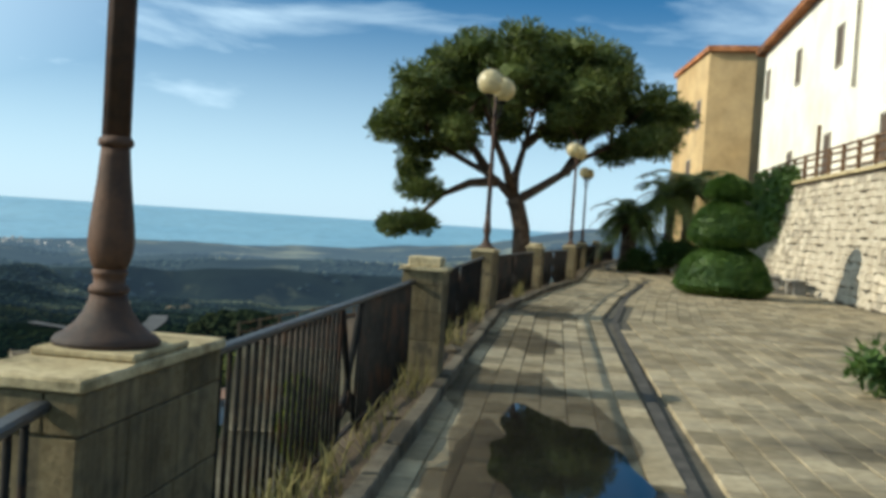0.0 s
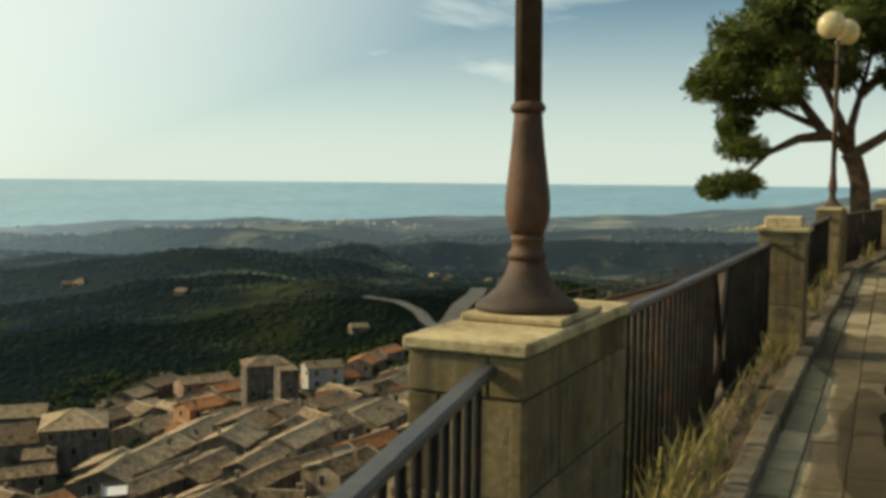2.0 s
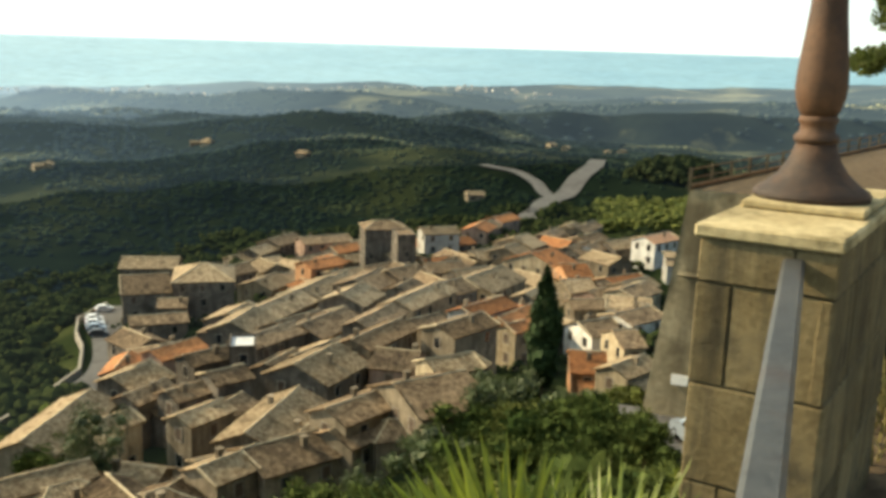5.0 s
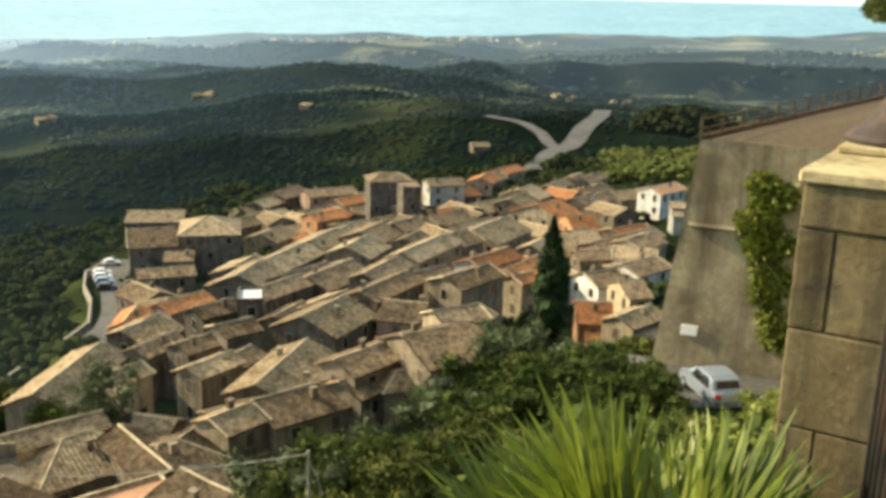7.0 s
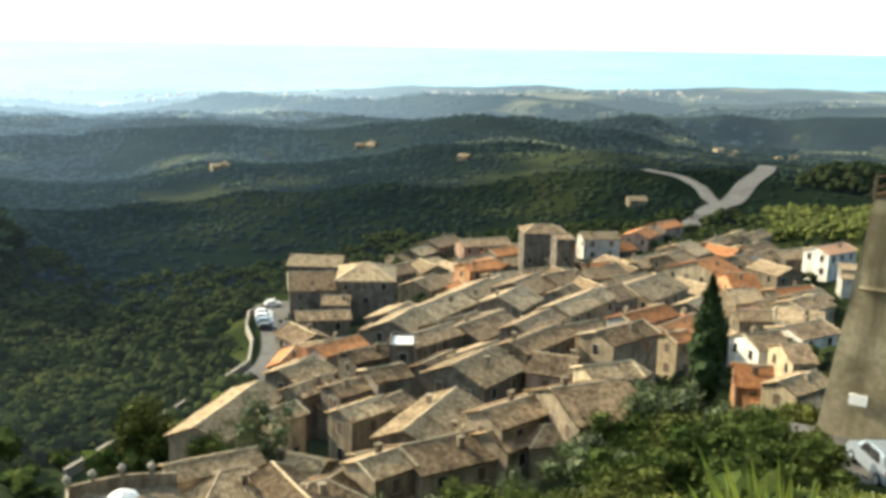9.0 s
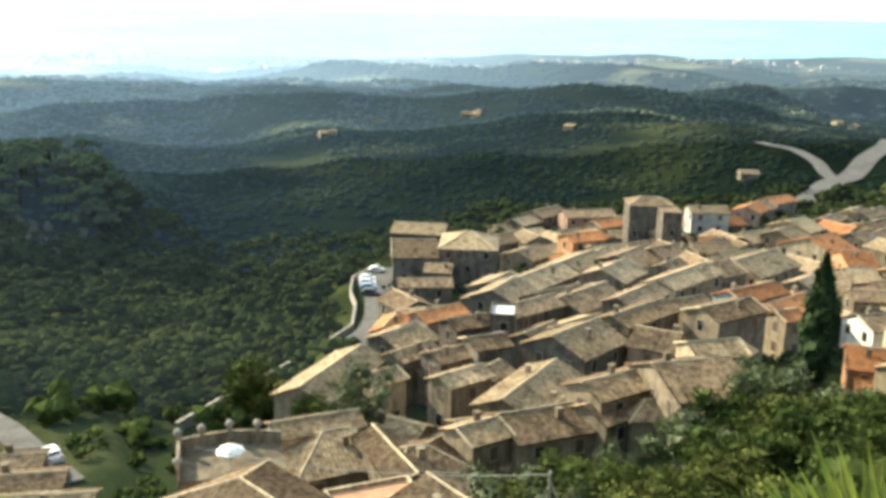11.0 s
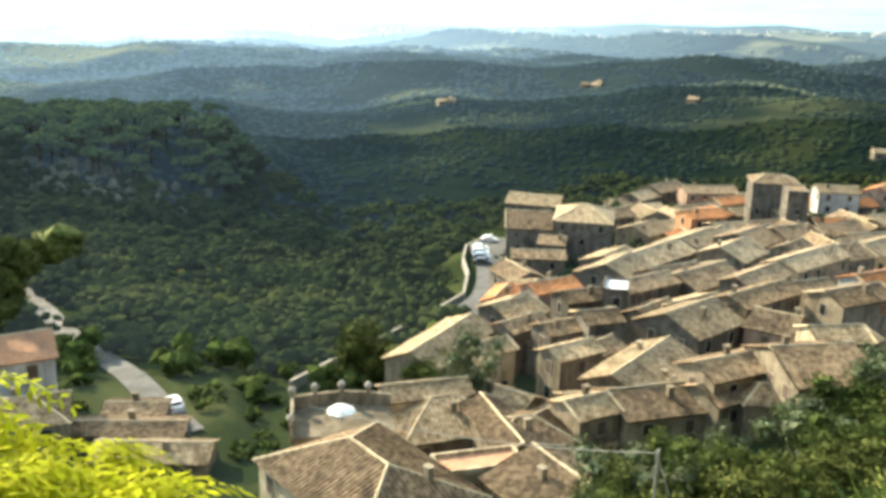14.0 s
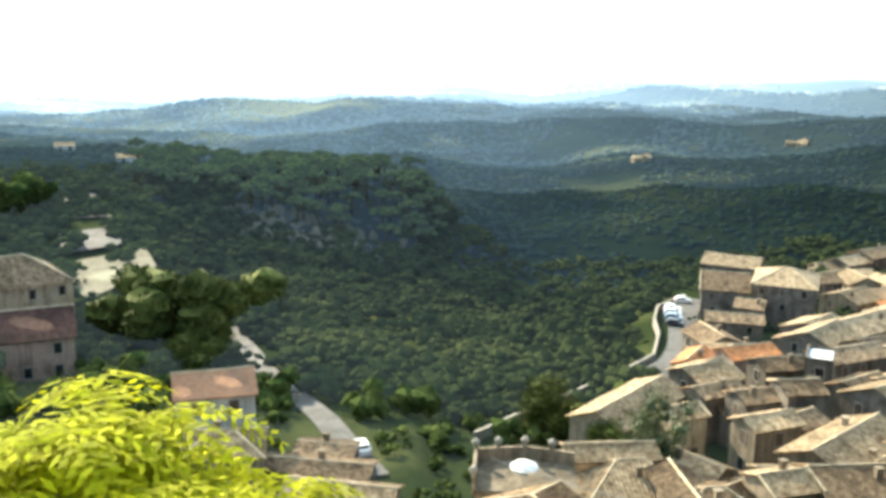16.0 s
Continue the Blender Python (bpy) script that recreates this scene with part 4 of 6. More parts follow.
town_house(-63.0, 100.4, -43.5, 72, 4.1, 4.1, 5.2, 0.8, 'g', 'orange', 'red')
town_house(-57.9, 102.2, -42.5, 13, 5.4, 7.7, 4.5, 1.4, 'g', 'pink', 'brown')
town_house(-49.2, 99.3, -41.1, 58, 6.2, 5.5, 4.9, 1.1, 'g', 'cream', 'tan')
town_house(-97.1, 103.9, -48.9, 82, 8.1, 4.9, 5.0, 1.0, 'g', 'pink', 'red')
town_house(-84.2, 95.8, -46.5, 73, 6.1, 4.7, 6.1, 0.9, 'g', 'grey', 'brown')
town_house(-71.9, 85.2, -44.7, 68, 4.5, 4.5, 7.1, 0.9, 'g', 'grey', 'brown')
town_house(-87.9, 85.9, -47.1, 89, 5.7, 5.7, 5.9, 1.1, 'g', 'grey', 'tan')
town_house(-80.1, 80.5, -46.0, 89, 6.3, 3.9, 6.1, 0.8, 'g', 'grey', 'brown')
town_house(-74.5, 81.7, -45.1, 78, 5.7, 4.1, 6.2, 0.8, 'g', 'grey', 'brown')
town_house(-101.1, 97.6, -49.3, 120, 7.7, 4.3, 4.1, 0.9, 'g', 'pink', 'red')
town_house(-82.3, 69.5, -46.2, 111, 15.1, 6.7, 5.7, 1.3, 'g', 'tan', 'tan')
town_house(-75.2, 71.2, -45.3, 84, 3.3, 3.9, 6.2, 0.8, 'g', 'cream', 'tan')
town_house(-67.3, 75.4, -44.3, 83, 6.0, 3.9, 6.2, 0.8, 'g', 'tan', 'tan')
town_house(-57.6, 75.5, -43.6, 103, 13.1, 6.7, 6.7, 1.3, 'g', 'tan', 'tan')
town_house(-54.1, 77.0, -42.9, 102, 4.7, 3.9, 5.2, 0.8, 'g', 'tan', 'tan')
town_house(-52.8, 71.0, -43.1, 66, 8.7, 7.5, 5.6, 1.4, 'g', 'tan', 'brown')
town_house(-55.1, 64.1, -43.2, 78, 4.6, 4.7, 6.1, 0.9, 'g', 'tan', 'tan')
town_house(-49.0, 78.4, -41.4, 77, 9.0, 5.3, 6.9, 1.0, 'g', 'tan', 'brown')
town_house(-43.2, 82.6, -39.6, 60, 8.1, 10.3, 6.1, 1.9, 'g', 'tan', 'brown')
town_house(-48.3, 76.9, -41.3, 79, 7.4, 5.5, 4.9, 1.1, 'g', 'tan', 'brown')
town_house(-68.6, 55.5, -44.0, 67, 8.4, 4.1, 6.1, 0.8, 'g', 'cream', 'tan')
town_house(-65.9, 55.7, -43.7, 70, 11.1, 10.1, 4.1, 1.9, 'h', 'tan', 'tan')
town_house(-58.0, 55.9, -43.0, -22, 10.2, 3.9, 5.2, 0.8, 'g', 'tan', 'brown')
town_house(-57.0, 57.8, -43.1, 67, 7.6, 6.9, 4.7, 1.3, 'h', 'tan', 'brown')
town_house(-57.6, 67.2, -43.5, 60, 4.6, 4.9, 5.0, 1.0, 'g', 'tan', 'tan')
town_house(-66.0, 63.8, -44.1, 14, 7.0, 3.9, 4.2, 0.8, 'g', 'tan', 'tan')
town_house(-67.8, 81.1, -44.4, 96, 4.3, 3.9, 5.2, 0.8, 'g', 'tan', 'brown')
town_house(-71.2, 95.1, -44.8, 95, 6.5, 4.9, 6.0, 1.0, 'g', 'grey', 'brown')
town_house(-49.0, 101.0, -41.2, 91, 7.5, 5.3, 4.0, 1.0, 'g', 'tan', 'tan')
town_house(-100.9, 223.3, -55.8, 71, 10.1, 9.1, 4.3, 1.7, 'g', 'cream', 'tan')
town_house(-99.7, 197.8, -54.3, 56, 9.5, 7.5, 4.5, 1.4, 'g', 'grey', 'brown')
town_house(-149.6, 182.1, -59.5, 75, 8.2, 7.9, 5.5, 1.5, 'g', 'grey', 'brown')
town_house(-135.7, 180.2, -58.4, 94, 17.3, 9.3, 4.3, 1.7, 'g', 'grey', 'tan')
town_house(-91.7, 164.9, -51.4, 95, 8.0, 4.9, 5.0, 1.0, 'g', 'grey', 'brown')
town_house(-133.8, 153.3, -56.3, 39, 12.2, 13.5, 9.3, 2.4, 'h', 'grey', 'tan')
town_house(-143.4, 146.0, -56.5, 46, 9.5, 13.5, 7.2, 2.4, 'g', 'grey', 'brown')
town_house(-130.8, 140.4, -55.0, 38, 5.3, 5.7, 4.9, 1.1, 'g', 'grey', 'brown')
town_house(-121.1, 126.0, -53.1, 48, 9.8, 5.3, 4.8, 1.0, 'g', 'grey', 'brown')
town_house(-119.8, 234.6, -57.7, 44, 10.1, 6.9, 8.6, 1.3, 'g', 'white', 'tan')
town_house(-45.4, 78.7, -40.3, 51, 5.1, 5.1, 4.0, 1.0, 'h', 'tan', 'brown')
town_house(-77.0, 94.9, -45.3, 37, 3.3, 5.3, 8.3, 0.0, 'f', 'grey', 'white')
town_house(-112.1, 200.8, -55.9, 40, 4.5, 8.0, 12.5, 0.0, 'f', 'grey', 'brown')
town_house(-53.2, 37.5, -40.2, -3, 14.3, 10.9, 5.5, 2.2, 'h', 'cream', 'brown')
town_house(-51.3, 46.9, -41.0, 66, 7.0, 3.0, 5.2, 0.0, 'f', 'cream', 'pink')
town_house(-45.1, 49.8, -40.8, -10, 6.8, 9.6, 5.0, 1.6, 'g', 'tan', 'brown')
town_house(-92.9, 146.5, -50.8, 98, 9.4, 9.0, 6.1, 1.9, 'g', 'grey', 'tan')
town_house(-99.3, 122.7, -50.2, 105, 9.4, 8.0, 5.3, 1.7, 'g', 'grey', 'tan')
town_house(-92.3, 91.2, -47.9, 96, 5.9, 8.0, 4.3, 1.7, 'g', 'tan', 'tan')
town_house(-64.8, 94.0, -44.0, 91, 9.4, 9.0, 6.1, 1.9, 'g', 'grey', 'tan')
town_house(-89.0, 123.7, -49.1, 80, 9.4, 8.0, 5.3, 1.7, 'g', 'grey', 'brown')
town_house(-172.6, 215.3, -63.2, 70, 9.4, 7.3, 3.3, 1.3, 'g', 'tan', 'tan')
town_house(-162.7, 212.5, -62.5, 71, 8.3, 7.6, 3.4, 1.2, 'g', 'grey', 'tan')
town_house(-157.2, 200.1, -61.3, 76, 9.4, 6.6, 4.4, 1.3, 'h', 'grey', 'brown')
town_house(-151.1, 217.3, -61.6, 71, 9.4, 6.7, 3.7, 1.2, 'g', 'cream', 'tan')
town_house(-145.4, 225.2, -60.7, 75, 9.4, 6.9, 5.1, 1.3, 'g', 'grey', 'red')
town_house(-144.0, 234.4, -60.3, 70, 9.4, 7.3, 5.0, 1.2, 'g', 'tan', 'brown')
town_house(-148.7, 194.9, -60.3, 157, 8.7, 8.0, 4.8, 1.6, 'g', 'cream', 'tan')
town_house(-145.7, 203.1, -60.5, 164, 9.4, 6.6, 4.1, 1.1, 'g', 'grey', 'tan')
town_house(-139.7, 211.7, -60.0, 158, 8.9, 6.8, 4.5, 1.2, 'h', 'tan', 'red')
town_house(-137.8, 221.2, -59.9, 70, 9.4, 8.3, 3.4, 1.3, 'g', 'grey', 'tan')
town_house(-129.4, 237.3, -58.4, 64, 9.4, 7.6, 4.2, 1.3, 'g', 'cream', 'red')
town_house(-118.0, 241.5, -57.6, 67, 9.2, 7.9, 4.4, 1.5, 'g', 'grey', 'red')
town_house(-118.7, 214.2, -57.0, 153, 9.3, 7.0, 4.5, 1.1, 'g', 'grey', 'tan')
town_house(-121.6, 175.2, -56.6, 154, 9.4, 6.7, 3.6, 1.1, 'g', 'cream', 'red')
town_house(-118.3, 184.0, -56.3, 67, 8.1, 7.9, 5.1, 1.3, 'g', 'grey', 'tan')
town_house(-115.6, 192.4, -56.1, 69, 9.4, 7.1, 4.7, 1.2, 'g', 'grey', 'brown')
town_house(-107.2, 208.2, -55.6, 59, 8.3, 7.6, 4.1, 1.4, 'g', 'cream', 'red')
town_house(-105.3, 216.8, -55.8, 157, 9.4, 7.9, 4.4, 1.2, 'g', 'grey', 'brown')
town_house(-107.2, 180.5, -54.5, 64, 9.4, 7.3, 3.4, 1.1, 'g', 'tan', 'brown')
town_house(-103.8, 188.4, -54.3, 164, 9.4, 6.8, 4.8, 1.4, 'g', 'cream', 'brown')
town_house(-97.5, 205.6, -54.8, 150, 9.4, 8.3, 4.5, 1.7, 'g', 'grey', 'brown')
town_house(-86.0, 238.8, -53.6, 165, 8.8, 7.2, 4.3, 1.5, 'g', 'grey', 'red')
town_house(-80.3, 246.7, -53.2, 76, 9.4, 7.5, 4.6, 1.2, 'g', 'cream', 'brown')
town_house(-90.8, 193.1, -53.3, 63, 9.4, 7.7, 4.0, 1.5, 'g', 'grey', 'tan')
town_house(-87.7, 201.6, -53.8, 159, 9.4, 8.1, 3.8, 1.3, 'h', 'grey', 'tan')
town_house(-113.8, 113.5, -51.7, 164, 8.2, 6.6, 3.9, 1.3, 'g', 'grey', 'brown')
town_house(-88.7, 172.0, -51.4, 153, 9.4, 7.6, 4.6, 1.5, 'g', 'tan', 'brown')
town_house(-83.3, 188.7, -52.7, 159, 9.4, 7.4, 4.6, 1.3, 'h', 'tan', 'tan')
town_house(-77.3, 197.6, -53.2, 164, 8.8, 8.4, 3.8, 1.4, 'g', 'tan', 'tan')
town_house(-67.7, 222.9, -52.5, 155, 9.4, 8.4, 4.1, 1.4, 'g', 'tan', 'tan')
town_house(-102.5, 107.9, -49.8, 63, 8.7, 8.4, 3.5, 1.4, 'h', 'grey', 'brown')
town_house(-91.6, 135.2, -50.1, 73, 9.4, 7.9, 4.0, 1.4, 'g', 'cream', 'brown')
town_house(-58.2, 188.7, -51.8, 70, 8.3, 7.5, 3.5, 1.3, 'g', 'pink', 'brown')
town_house(-56.0, 197.2, -51.4, 60, 9.4, 7.2, 4.6, 1.2, 'g', 'grey', 'red')
town_house(-74.2, 126.4, -46.4, 161, 9.4, 7.6, 3.9, 1.3, 'g', 'tan', 'brown')
town_house(-62.2, 152.1, -48.8, 64, 8.1, 7.3, 4.7, 1.1, 'h', 'tan', 'red')
town_house(-50.1, 183.9, -50.1, 74, 9.4, 7.6, 4.6, 1.3, 'g', 'cream', 'brown')
town_house(-54.2, 148.9, -48.8, 152, 8.9, 7.5, 4.9, 1.2, 'g', 'grey', 'tan')
town_house(-41.5, 153.2, -47.1, 67, 8.6, 7.1, 5.2, 1.1, 'g', 'white', 'brown')
# ---- paving, puddle, garden wall and things on the terrace ----
rng = random.Random(5)
one = bmesh.new()
box(one, -0.112, -0.212, -0.03, 0.112, 0.212, 0.02, 0.006)
one_mesh = from_bm("paver", one, "paver_one")
verts, faces, singles = [], [], 0
row = 0
x_off = 0.42
while x_off < 13.5:
    y = -5.0 + (row % 2) * 0.22
    while y < 46:
        x = edge_x(y) + x_off
        if x < 10.3 + (y - 21) * 0.08 and abs(x - drain_x(y)) > 0.15 and not (y > 30 and x > 9.0 + (y - 30) * 0.05):
            tilt, h = rng.uniform(-0.6, 0.6), rng.uniform(-0.005, 0.005)
            if 3.6 < y < 10.5 and x_off < 4.2 and singles < 290:
                ob = new("paver", one_mesh)
                ob.parent = floor
                ob.matrix_world = at_edge(y, x_off, h) @ pose(0, 0, 0, tilt, rng.uniform(-0.6, 0.6), 0)
                singles += 1
            else:
                k = len(verts)
                m = at_edge(y, x_off, h)
                for sx, sy, zz in ((-0.106, -0.206, 0.02), (0.106, -0.206, 0.02), (0.106, 0.206, 0.02), (-0.106, 0.206, 0.02), (-0.113, -0.213, -0.01), (0.113, -0.213, -0.01), (0.113, 0.213, -0.01), (-0.113, 0.213, -0.01)):
                    verts.append(m @ Vector((sx, sy, zz)))
                faces += [(k, k + 1, k + 2, k + 3), (k + 4, k + 5, k + 1, k), (k + 5, k + 6, k + 2, k + 1), (k + 6, k + 7, k + 3, k + 2), (k + 7, k + 4, k, k + 3)]
        y += 0.435
    x_off += 0.232
    row += 1
tagged(sheet("paving", verts, faces, "paver", floor), kind="stuff")


def pool(name, cx, cy, rx, ry, z, material, label, category, seed):
    """A flat film of water with an uneven shore."""
    verts, n = [(cx, cy, z)], 72
    for i in range(n):
        a = 2 * math.pi * i / n
        f = 1 + 0.16 * math.sin(3 * a + seed) + 0.1 * math.sin(5 * a + seed * 2) + 0.06 * math.sin(11 * a + seed * 3)
        verts.append((cx + rx * f * math.cos(a), cy + ry * f * math.sin(a), z))
    return tagged(sheet(name, verts, [(0, 1 + i, 1 + (i + 1) % n) for i in range(n)], material, None, label), category=category, kind="stuff" if material == "wet" else "")


pool("damp_patch", 0.70, 6.9, 0.66, 3.2, 0.0285, "wet", "dark damp stain on the pale paving round a puddle", "stain", 1.0)
pool("damp_patch", 0.42, 4.6, 0.45, 1.9, 0.0305, "wet", "dark damp stain on the paving beside the kerb", "stain", 3.1)
pool("puddle", 0.86, 6.0, 0.46, 1.45, 0.033, "puddle", "shallow brown puddle mirroring the sky on the paving", "puddle", 2.2)
pool("damp_patch", 0.95, 12.6, 0.55, 1.3, 0.0285, "wet", "dark damp stain on the terrace paving", "stain", 4.0)
pool("damp_patch", 1.7, 17.5, 0.6, 1.6, 0.0285, "wet", "dark damp stain on the terrace paving", "stain", 5.5)
for i in range(5):
    bm = bmesh.new()
    bmesh.ops.create_icosphere(bm, subdivisions=2, radius=0.05 + 0.02 * (i % 3))
    for v in bm.verts:
        v.co *= rng.uniform(0.75, 1.2)
        v.co.z *= 0.6
    ob = part("stone", bm, "kerb")
    ob.location = (edge_x(6.5 + i * 1.9) + 0.16 + 0.03 * i, 6.5 + i * 1.9, 0.12)
    tagged(ob, "loose pale stone on the soil under the railing", "stone", "loose stones")

# weeds along the kerb
verts, faces = [], []
for y0, n, hh in ((3.5, 45, 0.32), (4.0, 50, 0.34), (4.6, 36, 0.28), (5.2, 24, 0.22), (5.9, 24, 0.22), (6.8, 18, 0.2), (7.6, 26, 0.28), (8.0, 26, 0.3), (11.2, 40, 0.4), (14.0, 40, 0.35), (20.0, 40, 0.4), (1.2, 30, 0.3)):
    for _ in range(n):
        y = y0 + rng.gauss(0, 0.22)
        x = edge_x(y) + rng.uniform(0.0, 0.25)
        a, h = rng.uniform(0, 6.28), hh * rng.uniform(0.4, 1.1)
        w, bend = 0.006, rng.uniform(0.05, 0.22)
        k = len(verts)
        dx, dy = math.cos(a), math.sin(a)
        verts += [(x - dy * w, y + dx * w, 0.07), (x + dy * w, y - dx * w, 0.07), (x + dx * bend * 0.4 + dy * w, y + dy * bend * 0.4 - dx * w, 0.07 + h * 0.6), (x + dx * bend * 0.4 - dy * w, y + dy * bend * 0.4 + dx * w, 0.07 + h * 0.6), (x + dx * bend, y + dy * bend, 0.07 + h)]
        faces += [(k, k + 1, k + 2, k + 3), (k + 3, k + 2, k + 4)]
tagged(sheet("dry_grass", verts, faces, "grass", None, "tufts of dry yellow grass growing through the railing"), category="grass", kind="stuff")


def garden_wall_at(y):
    return 10.5 + (y - 21) * 0.085 + max(0, y - 38) * 0.05


WALL_TOP = 3.9
verts, faces = [], []
wy = [12 + 2 * i for i in range(25)]
for y in wy:
    x = garden_wall_at(y)
    verts += [(x + 0.02, y, -0.1), (x + 0.62, y, WALL_TOP), (x + 1.2, y, WALL_TOP), (x + 1.2, y, -0.1)]
for i in range(len(wy) - 1):
    a, b = 4 * i, 4 * i + 4
    faces += [(a, a + 1, b + 1, b), (a + 1, a + 2, b + 2, b + 1), (a + 2, a + 3, b + 3, b + 2)]
gwall = tagged(sheet("wall_garden", verts, faces, "mortar", None, "sunlit battered wall of pale rubble stone"), category="stone wall", kind="structure")
stones = []
for k in range(6):
    bm = bmesh.new()
    box(bm, -0.02, -0.17, -0.11, 0.045, 0.17, 0.11, 0.025)
    for v in bm.verts:
        v.co += Vector((rng.uniform(-0.012, 0.012), rng.uniform(-0.03, 0.03), rng.uniform(-0.02, 0.02)))
    stones.append(from_bm("rubble_stone", bm, "rubble"))
lean = math.degrees(math.atan2(0.6, WALL_TOP))
verts, faces, singles = [], [], 0
z = 0.12
while z < WALL_TOP - 0.15:
    y = 20 + rng.uniform(0, 0.3)
    while y < 46:
        s = rng.uniform(0.75, 1.25)
        m = pose(garden_wall_at(y) + 0.02 + 0.6 * z / WALL_TOP, y, z + rng.uniform(-0.04, 0.04), 0, -lean, 180 + rng.uniform(-3, 3)) @ Matrix.Diagonal((1, s, rng.uniform(0.8, 1.12), 1))
        me = stones[rng.randrange(6)]
        if 25 < y < 32 and singles < 290:
            ob = new("rubble_stone", me)
            ob.parent = gwall
            ob.matrix_world = m
            singles += 1
        else:
            k = len(verts)
            verts += [m @ v.co for v in me.vertices]
            faces += [tuple(k + i for i in p.vertices) for p in me.polygons]
        y += 0.36 * s
    z += 0.235
tagged(sheet("rubble_facing", verts, faces, "rubble", gwall), kind="stuff")
bm = bmesh.new()
verts, faces = [], []
for y in wy:
    x = garden_wall_at(y)
    verts += [(x + 0.5, y, WALL_TOP + 0.004), (x + 0.5, y, WALL_TOP + 0.12), (x + 1.3, y, WALL_TOP + 0.12), (x + 1.3, y, WALL_TOP + 0.004)]
for i in range(len(wy) - 1):
    a, b = 4 * i, 4 * i + 4
    for k in range(4):
        faces.append((a + k, a + (k + 1) % 4, b + (k + 1) % 4, b + k))
tagged(sheet("coping", verts, faces, "cap", gwall, "pale coping along the wall top"))
verts, faces = [], []
for y in wy:
    x = garden_wall_at(y)
    verts += [(x + 1.2, y, WALL_TOP - 0.02), (60.0, y, WALL_TOP + 0.3)]
for i in range(len(wy) - 1):
    faces.append((2 * i, 2 * i + 1, 2 * i + 3, 2 * i + 2))
tagged(sheet("upper_terrace", verts, faces, "soil", None, "upper garden terrace behind the stone wall"), category="terrace", kind="structure")

# wooden fence on the upper terrace
fence = empty("garden_fence", pose(0, 0, 0), "dark brown wooden fence on the garden wall", "fence")
for i in range(17):
    y = 22 + i * 1.6
    x = garden_wall_at(y) + 0.95
    bm = bmesh.new()
    box(bm, x - 0.06, y - 0.06, WALL_TOP + 0.1, x + 0.06, y + 0.06, WALL_TOP + (2.1 if i in (3, 8) else 1.15), 0.01)
    part("post", bm, "wood", fence)
    if i < 16:
        for zz in (0.35, 0.62, 0.9, 1.1):
            y2, x2 = y + 1.6, garden_wall_at(y + 1.6) + 0.95
            part("rail", tube(bmesh.new(), [(x, y + 0.05, WALL_TOP + zz), (x2, y2 - 0.05, WALL_TOP + zz)], [0.045, 0.045], 4), "wood", fence)

# benches at the foot of the garden wall
for y in (31.0, 34.5):
    b = empty("bench", pose(garden_wall_at(y) - 0.45, y, 0, 0, 0, 90 - 4.9), "grey stone bench before the garden wall", "bench", "benches")
    bm = bmesh.new()
    box(bm, -0.7, -0.22, 0.40, 0.7, 0.22, 0.48, 0.015)
    part("seat", bm, "frame", b)
    for e in (-1, 1):
        bm = bmesh.new()
        box(bm, e * 0.5 - 0.09, -0.18, -0.02, e * 0.5 + 0.09, 0.18, 0.40, 0.01)
        part("support", bm, "frame", b)

# ---- the long building above ----
def building(name, corners, z0, z1, material, label, roof_label):
    thing = empty(name, pose(corners[0][0], corners[0][1], z0), label, "building")
    o = Vector((corners[0][0], corners[0][1], 0))
    bm = bmesh.new()
    n = len(corners)
    lo = [bm.verts.new((x - o.x, y - o.y, -3.5)) for x, y in corners]
    hi = [bm.verts.new((x - o.x, y - o.y, z1 - z0)) for x, y in corners]
    for k in range(n):
        bm.faces.new((lo[k], lo[(k + 1) % n], hi[(k + 1) % n], hi[k]))
    bm.faces.new(hi)
    part("wall", bm, material, thing)
    c = sum((Vector(p) for p in corners), Vector((0, 0))) / n - o.xy
    bm = bmesh.new()
    ring = []
    for zz, f in ((z1 - z0 - 0.05, 1.0), (z1 - z0 - 0.05, 1.07), (z1 - z0 + 0.28, 1.07)):
        ring.append([bm.verts.new(((x - o.x - c.x) * f + c.x, (y - o.y - c.y) * f + c.y, zz)) for x, y in corners])
    for a, b in zip(ring, ring[1:]):
        for k in range(n):
            bm.faces.new((a[k], a[(k + 1) % n], b[(k + 1) % n], b[k]))
    top = bm.verts.new((c.x, c.y, z1 - z0 + 1.0))
    for k in range(n):
        bm.faces.new((ring[2][k], ring[2][(k + 1) % n], top))
    part("roof", bm, "roof_red", thing, roof_label)
    return thing


main = building("long_building", [(16.2, 54.0), (12.3, 23.5), (26.0, 23.5), (28.0, 54.0)], 4.0, 12.3, "render_white", "long cream-white rendered building with small windows", "shallow clay tile roof")
side = building("ochre_building", [(14.0, 58.0), (16.6, 57.3), (22.0, 66.0), (14.2, 68.0)], 4.0, 13.0, "render_ochre", "ochre rendered building end under a tile roof", "clay tile roof")
fx, fy = 12.3 - 16.2, 23.5 - 54.0
face = math.degrees(math.atan2(fy, fx))
for s, z in ((0.04, 5.6), (0.30, 5.2), (0.55, 4.7), (0.78, 4.2), (0.28, 0.5), (0.52, 0.6), (0.77, 0.5), (0.95, 4.2)):
    opening(main, fx * s, fy * s, z, 0.85, 1.45, face, True)
part("downpipe", tube(bmesh.new(), [(fx * 0.64 - 0.12, fy * 0.64, 3.4), (fx * 0.64 - 0.12, fy * 0.64, 8.2)], [0.07, 0.07], 8), "frame", main)
for y, z in ((2.0, 4.6), (5.0, 4.6), (4.0, 1.0)):
    opening(side, 0.0 + y * 0.02, y, z, 0.9, 1.6, 270, True)

